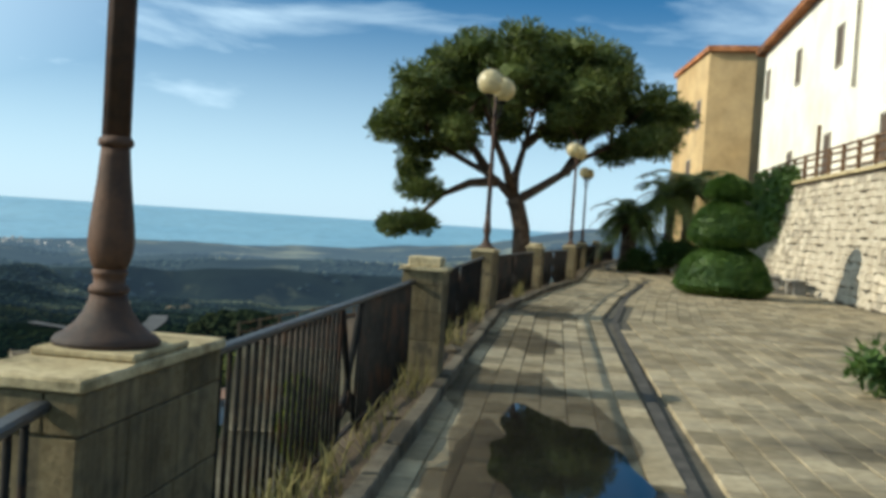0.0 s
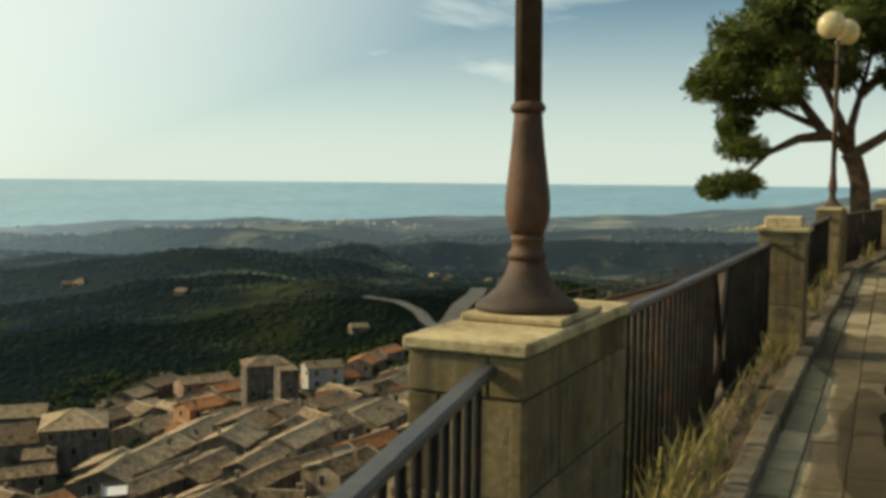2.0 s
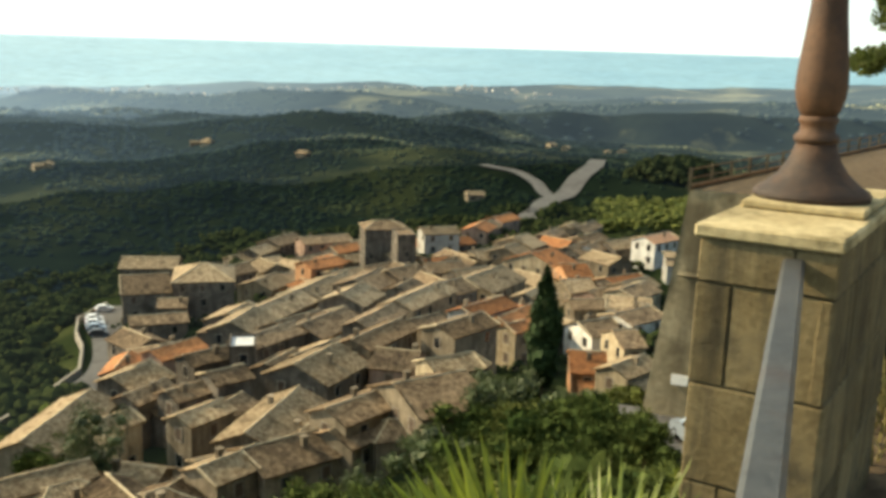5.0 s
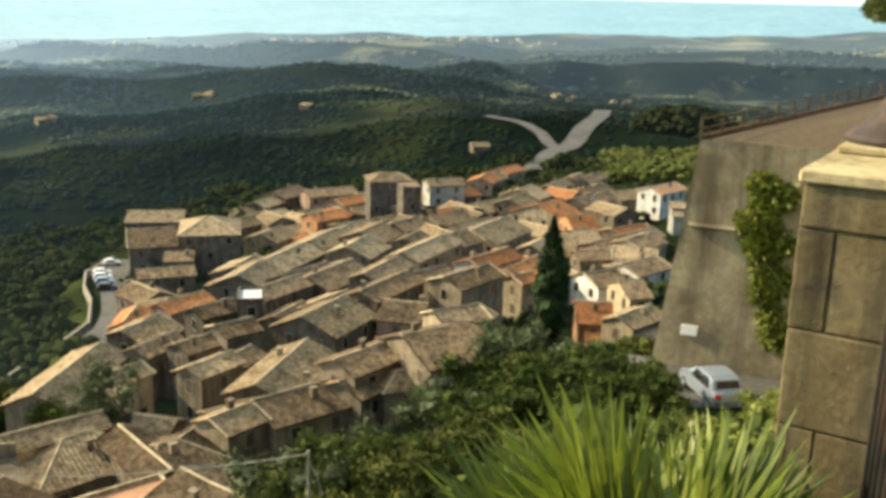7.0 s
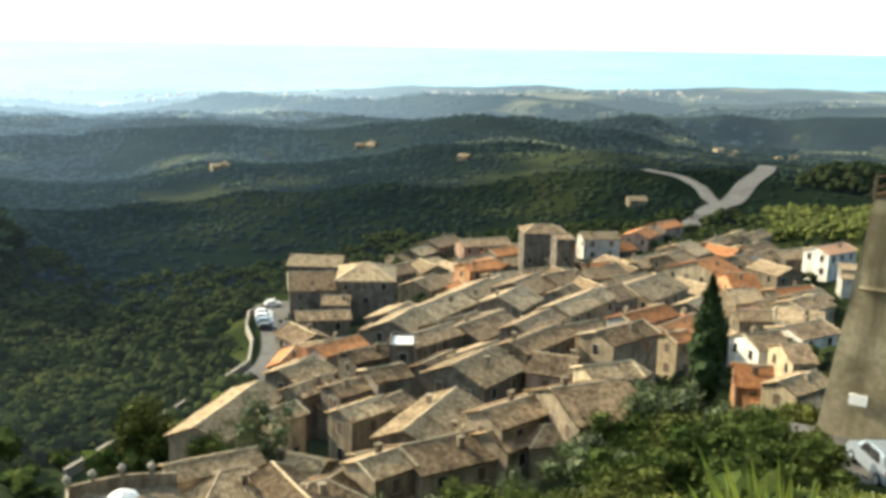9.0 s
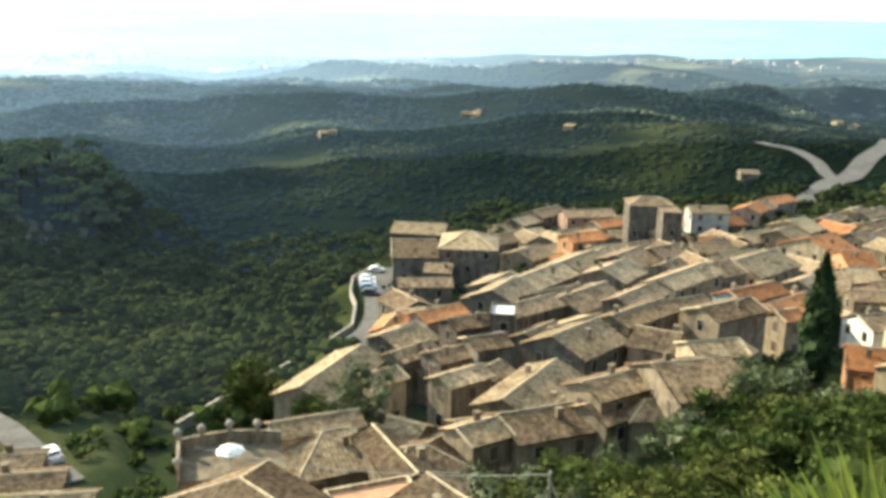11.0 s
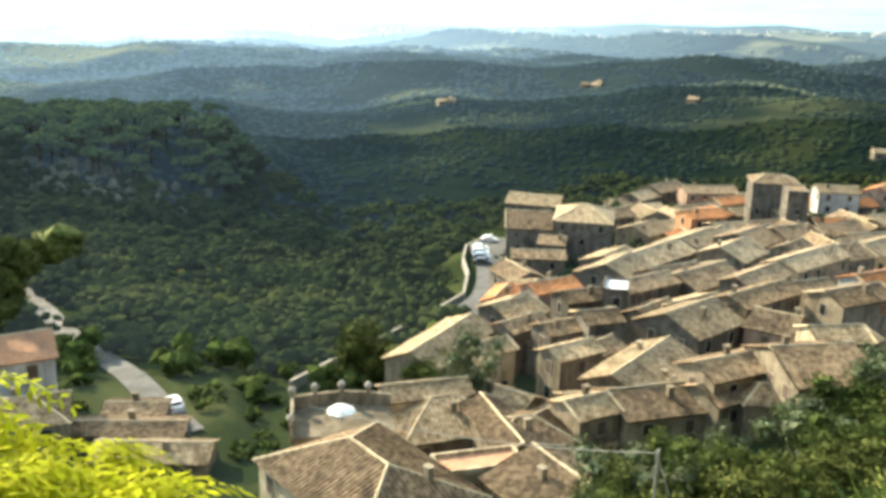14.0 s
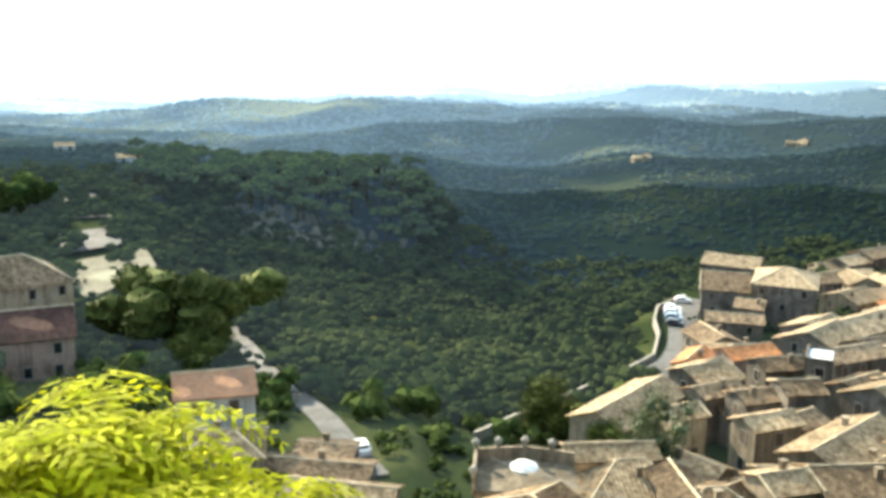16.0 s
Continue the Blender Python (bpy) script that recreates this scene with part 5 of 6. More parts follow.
# ---- plants on the terrace ----
def topiary(m):
    thing = empty("topiary_shrub", m, "clipped green shrub in three rounded tiers", "topiary")
    r = random.Random(3)
    part("stem", tube(bmesh.new(), [(0, 0, -0.05), (0.03, 0, 1.5), (0, 0.02, 3.0)], [0.10, 0.08, 0.05], 8), "bark", thing)
    for z0, z1, rad in ((0.03, 1.47, 1.38), (1.42, 2.74, 1.07), (2.74, 3.45, 0.68)):
        rings = []
        for i in range(11):
            f = i / 10
            # widest low down, tapering to a rounded shoulder
            prof = 0.72 + 0.28 * math.sin(min(1, f / 0.2) * math.pi / 2) - 0.34 * max(0, f - 0.2) / 0.8 - (0.9 if z0 > 2 else 0.42) * max(0, (f - 0.55) / 0.45) ** 2.2
            prof = max(0.06, prof)
            rings.append((rad * prof * 0.97, z0 + (z1 - z0) * f))
        bm = lathe(rings, 36)
        for v in bm.verts:
            v.co += Vector((r.uniform(-1, 1), r.uniform(-1, 1), r.uniform(-1, 1))) * 0.03
        tier = part("tier", bm, "hedge", thing)
        verts, faces = [], []
        for _ in range(9000):
            i = r.randrange(10)
            f = r.random()
            rr, zz = rings[i][0] * (1 - f) + rings[i + 1][0] * f, rings[i][1] * (1 - f) + rings[i + 1][1] * f
            a = r.uniform(0, 2 * math.pi)
            p = Vector((rr * math.cos(a), rr * math.sin(a), zz))
            d = (Vector((math.cos(a), math.sin(a), r.uniform(-0.4, 0.9))) + Vector((r.uniform(-1, 1), r.uniform(-1, 1), r.uniform(-1, 1))) * 0.6).normalized()
            s = d.cross(Vector((r.uniform(-1, 1), r.uniform(-1, 1), r.uniform(-1, 1)))).normalized() * 0.022
            k = len(verts)
            verts += [p - s, p + s, p + d * r.uniform(0.05, 0.11)]
            faces.append((k, k + 1, k + 2))
        tagged(sheet("leaves", verts, faces, "hedge", tier), kind="stuff")
    return thing


topiary(pose(7.45, 26.9, 0))


def palm_tree(x, y, z, tall, reach, seed):
    r = random.Random(seed)
    thing = empty("palm_tree", pose(x, y, z), "bushy palm with arching green fronds on a short trunk", "palm", "palms on the terrace")
    bm = tube(bmesh.new(), [(0, 0, -0.1), (0.08, 0.05, tall * 0.5), (0.12, 0, tall)], [0.24, 0.2, 0.22], 10)
    part("trunk", bm, "bark", thing)
    for i in range(40):
        a, up = i * 2.4 + r.uniform(-0.3, 0.3), r.uniform(-0.1, 1.25)
        verts, faces, spine = [], [], []
        L = reach * r.uniform(0.8, 1.1)
        for s in range(11):
            f = s / 10
            spine.append(Vector((0.12 + math.cos(a) * L * f * 0.85, math.sin(a) * L * f * 0.85, tall + L * (up * f - 0.9 * f * f))))
        for s in range(1, 11):
            p, d = spine[s], (spine[s] - spine[s - 1]).normalized()
            side = d.cross(Vector((0, 0, 1))).normalized()
            for e in (-1, 1):
                for q in (0.0, 0.33, 0.67):
                    p2 = spine[s - 1].lerp(p, q)
                    tip = p2 + side * e * reach * 0.24 * (1.1 - 0.5 * s / 10) + d * 0.15 + Vector((0, 0, -0.10))
                    k = len(verts)
                    verts += [p2 - d * 0.035, p2 + d * 0.035, tip]
                    faces.append((k, k + 1, k + 2))
        part_ob = sheet("frond", verts, faces, "palm", thing)
    return thing


palm_tree(7.2, 43.0, 0, 2.3, 1.9, 1)
palm_tree(9.0, 42.5, 0, 3.4, 2.5, 2)
palm_tree(10.2, 44.5, 0, 3.9, 2.5, 3)
palm_tree(8.2, 47.0, 0, 2.6, 2.0, 4)


def shrub(name, x, y, z, rx, rz, n, material, label, category, seed, length=0.16, width=0.035):
    r = random.Random(seed)
    spots = []
    for _ in range(9):
        spots.append((r.gauss(0, rx * 0.45), r.gauss(0, rx * 0.45), rz * r.uniform(0.35, 1.3), rx * r.uniform(0.4, 0.7), rx * r.uniform(0.4, 0.7), rz * r.uniform(0.3, 0.6)))
    thing = empty(name, pose(x, y, z), label, category)
    v, f = blobs(r, [(a, b, c, min(d, g) * 0.75) for a, b, c, d, e, g in spots])
    sheet("core", v, f, material, thing)
    v, f = leaves(r, spots, n // 9, length, width)
    tagged(sheet("leaves", v, f, material, thing), kind="stuff")
    return thing


shrub("shrub", 9.2, 39.5, 0, 1.0, 0.9, 3500, "bush", "dark round shrub beside the palms", "shrub", 6)
shrub("shrub", 7.6, 40.5, 0, 0.8, 0.6, 2600, "bush", "dark low shrub beside the palms", "shrub", 7)
shrub("shrub", 10.6, 38.6, 0, 0.8, 1.0, 2600, "hedge", "green shrub by the garden wall", "shrub", 8)
shrub("shrub", 4.9, 9.6, 0, 0.45, 0.4, 2500, "hedge", "small green shrub on the paving", "shrub", 9, 0.14, 0.02)

# creeper hanging over the garden wall
r = random.Random(8)
spots = []
for _ in range(60):
    y = r.uniform(36.5, 43.5)
    drop = r.uniform(0, 2.4)
    spots.append((garden_wall_at(y) + 0.6 - drop * 0.16, y, WALL_TOP + 0.6 - drop, 0.32, 0.5, 0.4))
v, f = leaves(r, spots, 130, 0.2, 0.05, 0.5, -0.6)
tagged(sheet("hanging_creeper", v, f, "hedge", None, "dense green creeper hanging over the garden wall"), category="creeper", kind="stuff")

# ---- the stone pine ----
pine = empty("stone_pine", pose(2.35, 41.7, -1.6), "broad umbrella pine with a leaning forked trunk", "pine tree")
r = random.Random(14)
bm = bmesh.new()
PX = 0.0243


def pine_at(px, py, depth=0.0):
    """From a drawing of the tree: across and up in units, to metres."""
    up = (420 - py) * PX
    return Vector(((px - 915) * PX - 0.066 * up, depth, up * 0.93 + 2.77))


tube(bm, [(0.3, 0, -6.0), (0.25, 0, 1.2), pine_at(922, 400), pine_at(915, 362), pine_at(908, 345)], [0.5, 0.44, 0.38, 0.36, 0.37], 12)
part("trunk", bm, "bark", pine, "thick grey-brown trunk", True)
forks = ((pine_at(908, 345), pine_at(890, 325), pine_at(865, 300, 0.4), pine_at(800, 265, 0.9), pine_at(750, 230, 1.0)),
         (pine_at(912, 350), pine_at(950, 325), pine_at(1000, 290, -0.3), pine_at(1030, 262, -0.5), pine_at(1080, 235, -0.8)),
         (pine_at(908, 345), pine_at(912, 300, 0.3), pine_at(930, 240, 0.6), pine_at(950, 170, 1.2)),
         (pine_at(905, 335), pine_at(895, 290, -0.5), pine_at(870, 230, -1.4), pine_at(850, 160, -2.0)),
         (pine_at(880, 315), pine_at(830, 320, 0.3), pine_at(780, 345, 0.5), pine_at(725, 400, 0.6)),
         (pine_at(1000, 290, -0.3), pine_at(1030, 240, 0.6), pine_at(1060, 190, 1.4)),
         (pine_at(930, 240, 0.6), pine_at(980, 190, 1.6), pine_at(1010, 130, 2.0)),
         (pine_at(865, 300, 0.4), pine_at(820, 220, 1.6), pine_at(790, 160, 2.2)))
for fk in forks:
    n = len(fk)
    part("limb", tube(bmesh.new(), list(fk), [0.24 - 0.17 * i / (n - 1) for i in range(n)], 8), "bark", pine, smooth=True)
CROWN = ((700, 228, 42), (715, 180, 45), (752, 140, 48), (800, 105, 50), (850, 80, 46), (905, 68, 46), (960, 66, 46), (1010, 78, 46), (1052, 92, 44), (1072, 128, 44),
         (1130, 158, 40), (1172, 182, 38), (1158, 222, 36), (1112, 236, 36), (770, 190, 50), (830, 150, 54), (900, 125, 54), (965, 128, 54), (1020, 140, 50), (740, 262, 34),
         (800, 232, 36), (1050, 190, 40), (900, 190, 40), (740, 345, 32), (700, 408, 32), (742, 405, 30), (725, 305, 24), (1000, 200, 36))
spots = []
for px, py, rad in CROWN:
    u = (px - 925) / 275
    half = 5.6 * math.sqrt(max(0.04, 1 - u * u)) if py < 260 else 0.8
    for k in range(7 if py < 260 else 3):
        d = r.uniform(-1, 1) * half
        p = pine_at(px + r.uniform(-16, 16), py + r.uniform(-10, 10) + (8 * abs(d) / 4.6 if py < 150 else 0), d)
        rr = rad * PX * r.uniform(0.75, 1.0)
        spots.append((p.x, p.y, p.z, rr, rr, rr * 0.62))
v, f = leaves(r, spots, 420, 0.26, 0.044, 0.9, 0.5)
crown = sheet("crown", v, f, "needles", pine, "dark green needle clumps with gaps")
tagged(crown, kind="stuff")
v, f = blobs(r, [(a, b, c, d * 0.62) for a, b, c, d, e, g in spots], 0.55)
sheet("inner_clumps", v, f, "needles", pine)
twigs = bmesh.new()
for a, b, c, d, e, g in spots[::2]:
    fk = forks[r.randrange(len(forks))]
    start = min((q for fk in forks for q in fk), key=lambda q: (q - Vector((a, b, c))).length)
    mid = start.lerp(Vector((a, b, c)), 0.5) + Vector((r.uniform(-0.2, 0.2), r.uniform(-0.2, 0.2), r.uniform(-0.3, 0.05)))
    tube(twigs, [start, mid, (a, b, c)], [0.06, 0.04, 0.02], 5)
tagged(part("branchwork", twigs, "bark", pine), kind="stuff")

# ---- plants just over the railing ----
fan = empty("fan_palm", pose(-1.27, 1.54, -0.20), "spiky green fan palm growing below the railing", "fan palm")
part("stem", tube(bmesh.new(), [(-0.1, 0, -6.0), (0, 0, -2.5), (0, 0, 0)], [0.14, 0.13, 0.1], 8), "bark", fan)
r = random.Random(31)
for i in range(84):
    az, el = i * 2.399 + r.uniform(-0.2, 0.2), r.uniform(0.3, 1.45)
    d = Vector((math.cos(az) * math.cos(el), math.sin(az) * math.cos(el), math.sin(el)))
    hub = d * r.uniform(0.22, 0.40)
    side = d.cross(Vector((0, 0, 1))).normalized()
    verts, faces = [], []
    nb = 17
    for b in range(nb):
        a = radians(-72 + 144 * b / (nb - 1))
        way = (d * math.cos(a) + side * math.sin(a)).normalized()
        nrm = d.cross(side).normalized()
        L = 0.44 * (0.75 + 0.25 * math.cos(a)) * r.uniform(0.88, 1.08)
        w = nrm.cross(way).normalized() * 0.019
        k = len(verts)
        tip = hub + way * L + Vector((0, 0, -0.04 * r.random())) + nrm * r.uniform(-0.03, 0.03)
        verts += [hub, hub + way * L * 0.45 + w + nrm * 0.006, tip, hub + way * L * 0.45 - w + nrm * 0.006]
        faces.append((k, k + 1, k + 2, k + 3))
    leaf = sheet("fan_leaf", verts, faces, "palm_near", fan)
    part("stalk", tube(bmesh.new(), [(0, 0, -0.02), hub], [0.012, 0.008], 5), "palm_near", leaf)

# leafy tree with light feathery leaves, its top below the railing
acacia = empty("feathery_tree", pose(-6.55, 0.02, -7.5), "young tree with lime-green feathery leaves below the terrace", "tree")
r = random.Random(41)
part("trunk", tube(bmesh.new(), [(0, 0, -3.5), (0.1, 0, 1.5), (0, 0.1, 3.6)], [0.14, 0.11, 0.07], 8), "bark", acacia)
verts, faces = [], []
limbs = bmesh.new()
heads = ((0.0, 6.62), (-0.35, 6.4), (0.35, 6.4), (0.7, 6.25), (-0.7, 6.45), (1.0, 6.0), (1.35, 5.85), (1.75, 5.5), (0.2, 5.9), (0.7, 5.7), (-0.4, 5.8), (1.2, 5.4), (-1.1, 6.2), (-1.1, 5.6), (0.0, 5.3), (2.0, 5.2))
for i in range(15 * len(heads)):
    across, high = heads[i % len(heads)]
    back = r.uniform(-0.7, 0.7)
    c = Vector((0.49 * across - 0.87 * back, 0.87 * across + 0.49 * back, high)) + Vector((r.gauss(0, 0.17), r.gauss(0, 0.17), r.gauss(0, 0.12)))
    if i % 5 == 0:
        tube(limbs, [(0, 0.1, 3.4), c.lerp(Vector((0, 0, 3.6)), 0.5), c], [0.05, 0.03, 0.012], 5)
    for q in range(7):
        fa = r.uniform(0, 6.28)
        L = r.uniform(0.40, 0.62)
        spine = [c + Vector((math.cos(fa) * L * s, math.sin(fa) * L * s, L * (0.45 * s - 0.75 * s * s))) for s in (0, 0.15, 0.3, 0.45, 0.6, 0.75, 0.88, 1.0)]
        for s in range(1, 8):
            d = (spine[s] - spine[s - 1]).normalized()
            side = d.cross(Vector((0, 0, 1))).normalized()
            for e in (-1, 1):
                p = spine[s]
                tip = p + side * e * 0.125 + d * 0.045 + Vector((0, 0, r.uniform(-0.04, 0.0)))
                k = len(verts)
                verts += [p, p.lerp(tip, 0.5) + d * 0.026, tip, p.lerp(tip, 0.5) - d * 0.022]
                faces.append((k, k + 1, k + 2, k + 3))
tagged(sheet("crown", verts, faces, "lime", acacia, "sunlit lime-green pinnate leaves"), kind="stuff")
part("branchwork", limbs, "bark", acacia)
# ---- platform below the terrace, with its high wall and fence ----
PZ = -4.6
front = [(-10.1, 43.6), (5.4, 44.4)]
verts, faces = [], []
n = 24
for i in range(n + 1):
    x = front[0][0] + (front[1][0] - front[0][0]) * i / n
    y = front[0][1] + (front[1][1] - front[0][1]) * i / n
    for dz, dy in ((0, 0), (-4, -0.35), (-9, -0.9), (-18, -1.7)):
        verts.append((x - (0.11 * -dz if i == 0 else 0.03 * -dz), y + dy, PZ + dz))
for i in range(n):
    for k in range(3):
        a = 4 * i + k
        faces.append((a, a + 1, a + 5, a + 4))
k = len(verts)
verts += [(-2.2, 80.0, PZ), (-5.5, 79.0, PZ - 18)]
faces.append((0, k, k + 1, 3))
tagged(sheet("wall_platform", verts, faces, "concrete", None, "tall stained concrete and stone retaining wall in the sun"), category="retaining wall", kind="structure")
tagged(sheet("platform", [(-10.1, 43.6, PZ), (5.4, 44.4, PZ), (9.0, 80.0, PZ + 0.6), (-2.2, 80.0, PZ)], [(0, 1, 2, 3)], "soil", None, "bare earth platform behind the retaining wall"), category="platform", kind="structure")
for dz in (-3.9,):
    # a ledge where the wall steps out
    ledge = bmesh.new()
    a, b = Vector((front[0][0] - 0.03 * -dz, front[0][1] + 0.1 * dz - 0.06, PZ + dz)), Vector((front[1][0] - 0.03 * -dz, front[1][1] + 0.1 * dz - 0.06, PZ + dz))
    tube(ledge, [a, b], [0.13, 0.13], 4)
    part("ledge", ledge, "concrete", bpy.data.objects["wall_platform"])
fence = empty("wire_fence", pose(-10.1, 43.6, PZ), "rusty post and rail fence on the retaining wall", "fence")
d = Vector((-2.2 + 10.1, 80.0 - 43.6, 0))
for i in range(17):
    p = d * (i / 16)
    bm = bmesh.new()
    box(bm, p.x - 0.07, p.y - 0.07, -0.05, p.x + 0.07, p.y + 0.07, 1.0, 0.01)
    part("post", bm, "kerb", fence)
for zz in (0.12, 0.5, 0.92):
    part("rail", tube(bmesh.new(), [(0, 0, zz), d + Vector((0, 0, zz))], [0.035 if zz > 0.2 else 0.12] * 2, 5), "wood", fence)
r = random.Random(17)
spots = [(x + r.gauss(0, 0.15), y - 0.12, z, 0.65, 0.3, 0.62) for x, y, z in ((-6.89, 43.62, -6.43), (-6.88, 43.54, -7.31), (-6.92, 43.46, -8.21), (-6.85, 43.36, -9.23), (-6.6, 43.26, -10.23), (-6.31, 43.16, -11.22), (-6.0, 43.08, -12.21), (-5.77, 42.98, -13.09), (-7.24, 43.36, -9.02), (-7.48, 43.44, -8.02), (-6.28, 43.6, -6.87), (-6.04, 43.44, -8.87), (-5.83, 43.26, -10.64))]
v, f = leaves(r, spots, 420, 0.34, 0.10, 0.5, -0.3)
tagged(sheet("climbing_ivy", v, f, "ivy", None, "yellow-green ivy climbing the retaining wall"), category="ivy", kind="stuff")
bm = bmesh.new()
box(bm, -0.38, -0.04, -0.24, 0.38, 0.04, 0.24, 0.01)
ob = part("notice_board", bm, "cloth")
ob.matrix_world = pose(-9.65, 42.70, -13.43, -6, 0, 3)
tagged(ob, "small pale board fixed to the retaining wall", "board")


# ---- cars ----
def car(m, paint, label, scale=1.0):
    thing = empty("car", m @ Matrix.Scale(scale, 4), label, "car", "parked cars")
    prof = [(-1.85, 0.30), (-1.9, 0.62), (-1.82, 0.92), (-1.55, 1.02), (-1.35, 1.40), (-0.9, 1.50), (0.1, 1.50), (0.55, 1.36), (1.0, 0.98), (1.65, 0.84), (1.86, 0.62), (1.86, 0.32)]
    bm = bmesh.new()
    rows = []
    for y, tuck in ((-0.80, 1), (-0.72, 0), (0.72, 0), (0.80, 1)):
        rows.append([bm.verts.new((x * (0.985 if tuck else 1), y * (0.86 if z > 1.1 else 1), z * (1 if not tuck else (0.985 if z > 0.5 else 1.03)))) for x, z in prof])
    for a, b in zip(rows, rows[1:]):
        for i in range(len(prof)):
            j = (i + 1) % len(prof)
            bm.faces.new((a[i], a[j], b[j], b[i]))
    bm.faces.new(rows[0][::-1])
    bm.faces.new(rows[-1])
    part("body", bm, paint, thing)
    for e in (-1, 1):
        for x0, x1, x2, x3 in ((-1.20, -0.42, -0.42, -1.05), (-0.34, 0.55, 0.22, -0.34)):
            v = [(x0, e * 0.795, 1.0), (x1, e * 0.795, 1.0), (x2, e * 0.705, 1.40), (x3, e * 0.705, 1.40)]
            sheet("side_window", [(a, b + e * 0.012, c) for a, b, c in v], [(0, 1, 2, 3)], "pane", thing)
        for x in (-1.2, 1.2):
            bm = lathe([(0.20, -0.10), (0.29, -0.09), (0.30, 0), (0.29, 0.09), (0.20, 0.10)], 18)
            bmesh.ops.transform(bm, matrix=pose(x, e * 0.74, 0.30, 90, 0, 0), verts=bm.verts)
            w = part("wheel", bm, "tyre", thing)
            bm = lathe([(0.19, -0.105), (0.17, -0.115), (0.05, -0.10)], 14)
            bmesh.ops.transform(bm, matrix=pose(x, e * 0.74, 0.30, 90 if e < 0 else -90, 0, 0) @ pose(0, 0, 0, 180, 0, 0), verts=bm.verts)
            part("rim", bm, "car_silver", w)
        bm = bmesh.new()
        box(bm, -1.92, e * 0.62 - 0.12, 0.72, -1.80, e * 0.62 + 0.12, 0.95, 0.02)
        part("tail_light", bm, "lamp_red", thing)
        bm = bmesh.new()
        box(bm, 1.70, e * 0.55 - 0.16, 0.62, 1.88, e * 0.55 + 0.16, 0.76, 0.02)
        part("headlight", bm, "frame", thing)
    sheet("rear_window", [(-1.54, -0.58, 1.06), (-1.54, 0.58, 1.06), (-1.385, 0.52, 1.38), (-1.385, -0.52, 1.38)], [(0, 1, 2, 3)], "pane", thing)
    sheet("windscreen", [(0.97, -0.6, 1.03), (0.97, 0.6, 1.03), (0.62, 0.53, 1.36), (0.62, -0.53, 1.36)], [(0, 1, 2, 3)], "pane", thing)
    return thing


def on_land(x, y, rot=0.0, lift=0.0):
    return pose(x, y, land(x, y) + lift, 0, 0, rot)


# a levelled lane at the foot of the retaining wall
tagged(sheet("lane", [(-12.5, 36.6, -14.85), (-3.0, 35.6, -14.75), (-2.5, 44.5, -15.2), (-12.8, 43.0, -15.3)], [(0, 1, 2, 3)], "asphalt", None, "pale lane below the retaining wall"), category="lane", kind="structure")
car(pose(-7.7, 38.9, -14.95, 0, 0, 128), "car_silver", "silver-blue hatchback parked below the retaining wall", 0.92)


def road(name, pts, wide, material, label, category, lift=0.35):
    verts, faces = [], []
    fine = []
    for a, b in zip(pts, pts[1:]):
        n = max(2, int(math.hypot(b[0] - a[0], b[1] - a[1]) / 4))
        fine += [(a[0] + (b[0] - a[0]) * i / n, a[1] + (b[1] - a[1]) * i / n) for i in range(n)]
    fine.append(pts[-1])
    sm = [fine[0]] + [tuple(sum(fine[min(max(i + k, 0), len(fine) - 1)][c] for k in (-2, -1, 0, 1, 2)) / 5 for c in (0, 1)) for i in range(1, len(fine) - 1)] + [fine[-1]]
    for i, (x, y) in enumerate(sm):
        dx, dy = sm[min(i + 1, len(sm) - 1)][0] - sm[max(i - 1, 0)][0], sm[min(i + 1, len(sm) - 1)][1] - sm[max(i - 1, 0)][1]
        L = math.hypot(dx, dy) or 1
        zc = land(x, y) + lift
        for e in (-1, 1):
            px, py = x - dy / L * wide / 2 * e, y + dx / L * wide / 2 * e
            verts.append((px, py, max(zc, land(px, py) + 0.2)))
    for i in range(len(sm) - 1):
        faces.append((2 * i, 2 * i + 1, 2 * i + 3, 2 * i + 2))
    return tagged(sheet(name, verts, faces, material, None, label), category=category, kind="structure")


road("road", [(-227, 53.7), (-201, 54.3), (-161.9, 48.5), (-134.3, 43.5), (-108.9, 40.6), (-95, 38.9), (-85, 38)], 3.4, "asphalt", "pale country road climbing out of the gorge", "road")
road("road", [(-106, 94), (-108.5, 100), (-114, 107.6), (-125, 118.5), (-138, 130), (-151, 141.5), (-158, 153)], 6.0, "asphalt", "pale street along the edge of the town", "road", 0.5)
road("road", [(-118, 295), (-121, 312), (-130, 352), (-135, 390), (-147, 458), (-165, 520)], 9.0, "asphalt", "broad pale road leading down from the town", "road", 0.8)
road("road", [(-131, 357), (-155, 400), (-176, 425), (-200, 440)], 6.0, "asphalt", "pale side road through the olive grove", "road", 0.8)


def low_wall(pts, tall, label):
    thing = empty("parapet_wall", pose(0, 0, 0), label, "wall")
    for a, b in zip(pts, pts[1:]):
        za, zb = land(*a), land(*b)
        d = Vector((b[0] - a[0], b[1] - a[1])).normalized()
        nrm = Vector((-d.y, d.x)) * 0.2
        bm = bmesh.new()
        vs = []
        for (x, y), z in ((a, za), (b, zb)):
            for e in (-1, 1):
                for h in (-2.0, tall):
                    vs.append(bm.verts.new((x + nrm.x * e, y + nrm.y * e, z + h)))
        for q in ((0, 1, 5, 4), (2, 6, 7, 3), (1, 3, 7, 5), (0, 2, 3, 1), (4, 5, 7, 6)):
            bm.faces.new([vs[i] for i in q])
        part("wall_run", bm, "frame", thing)


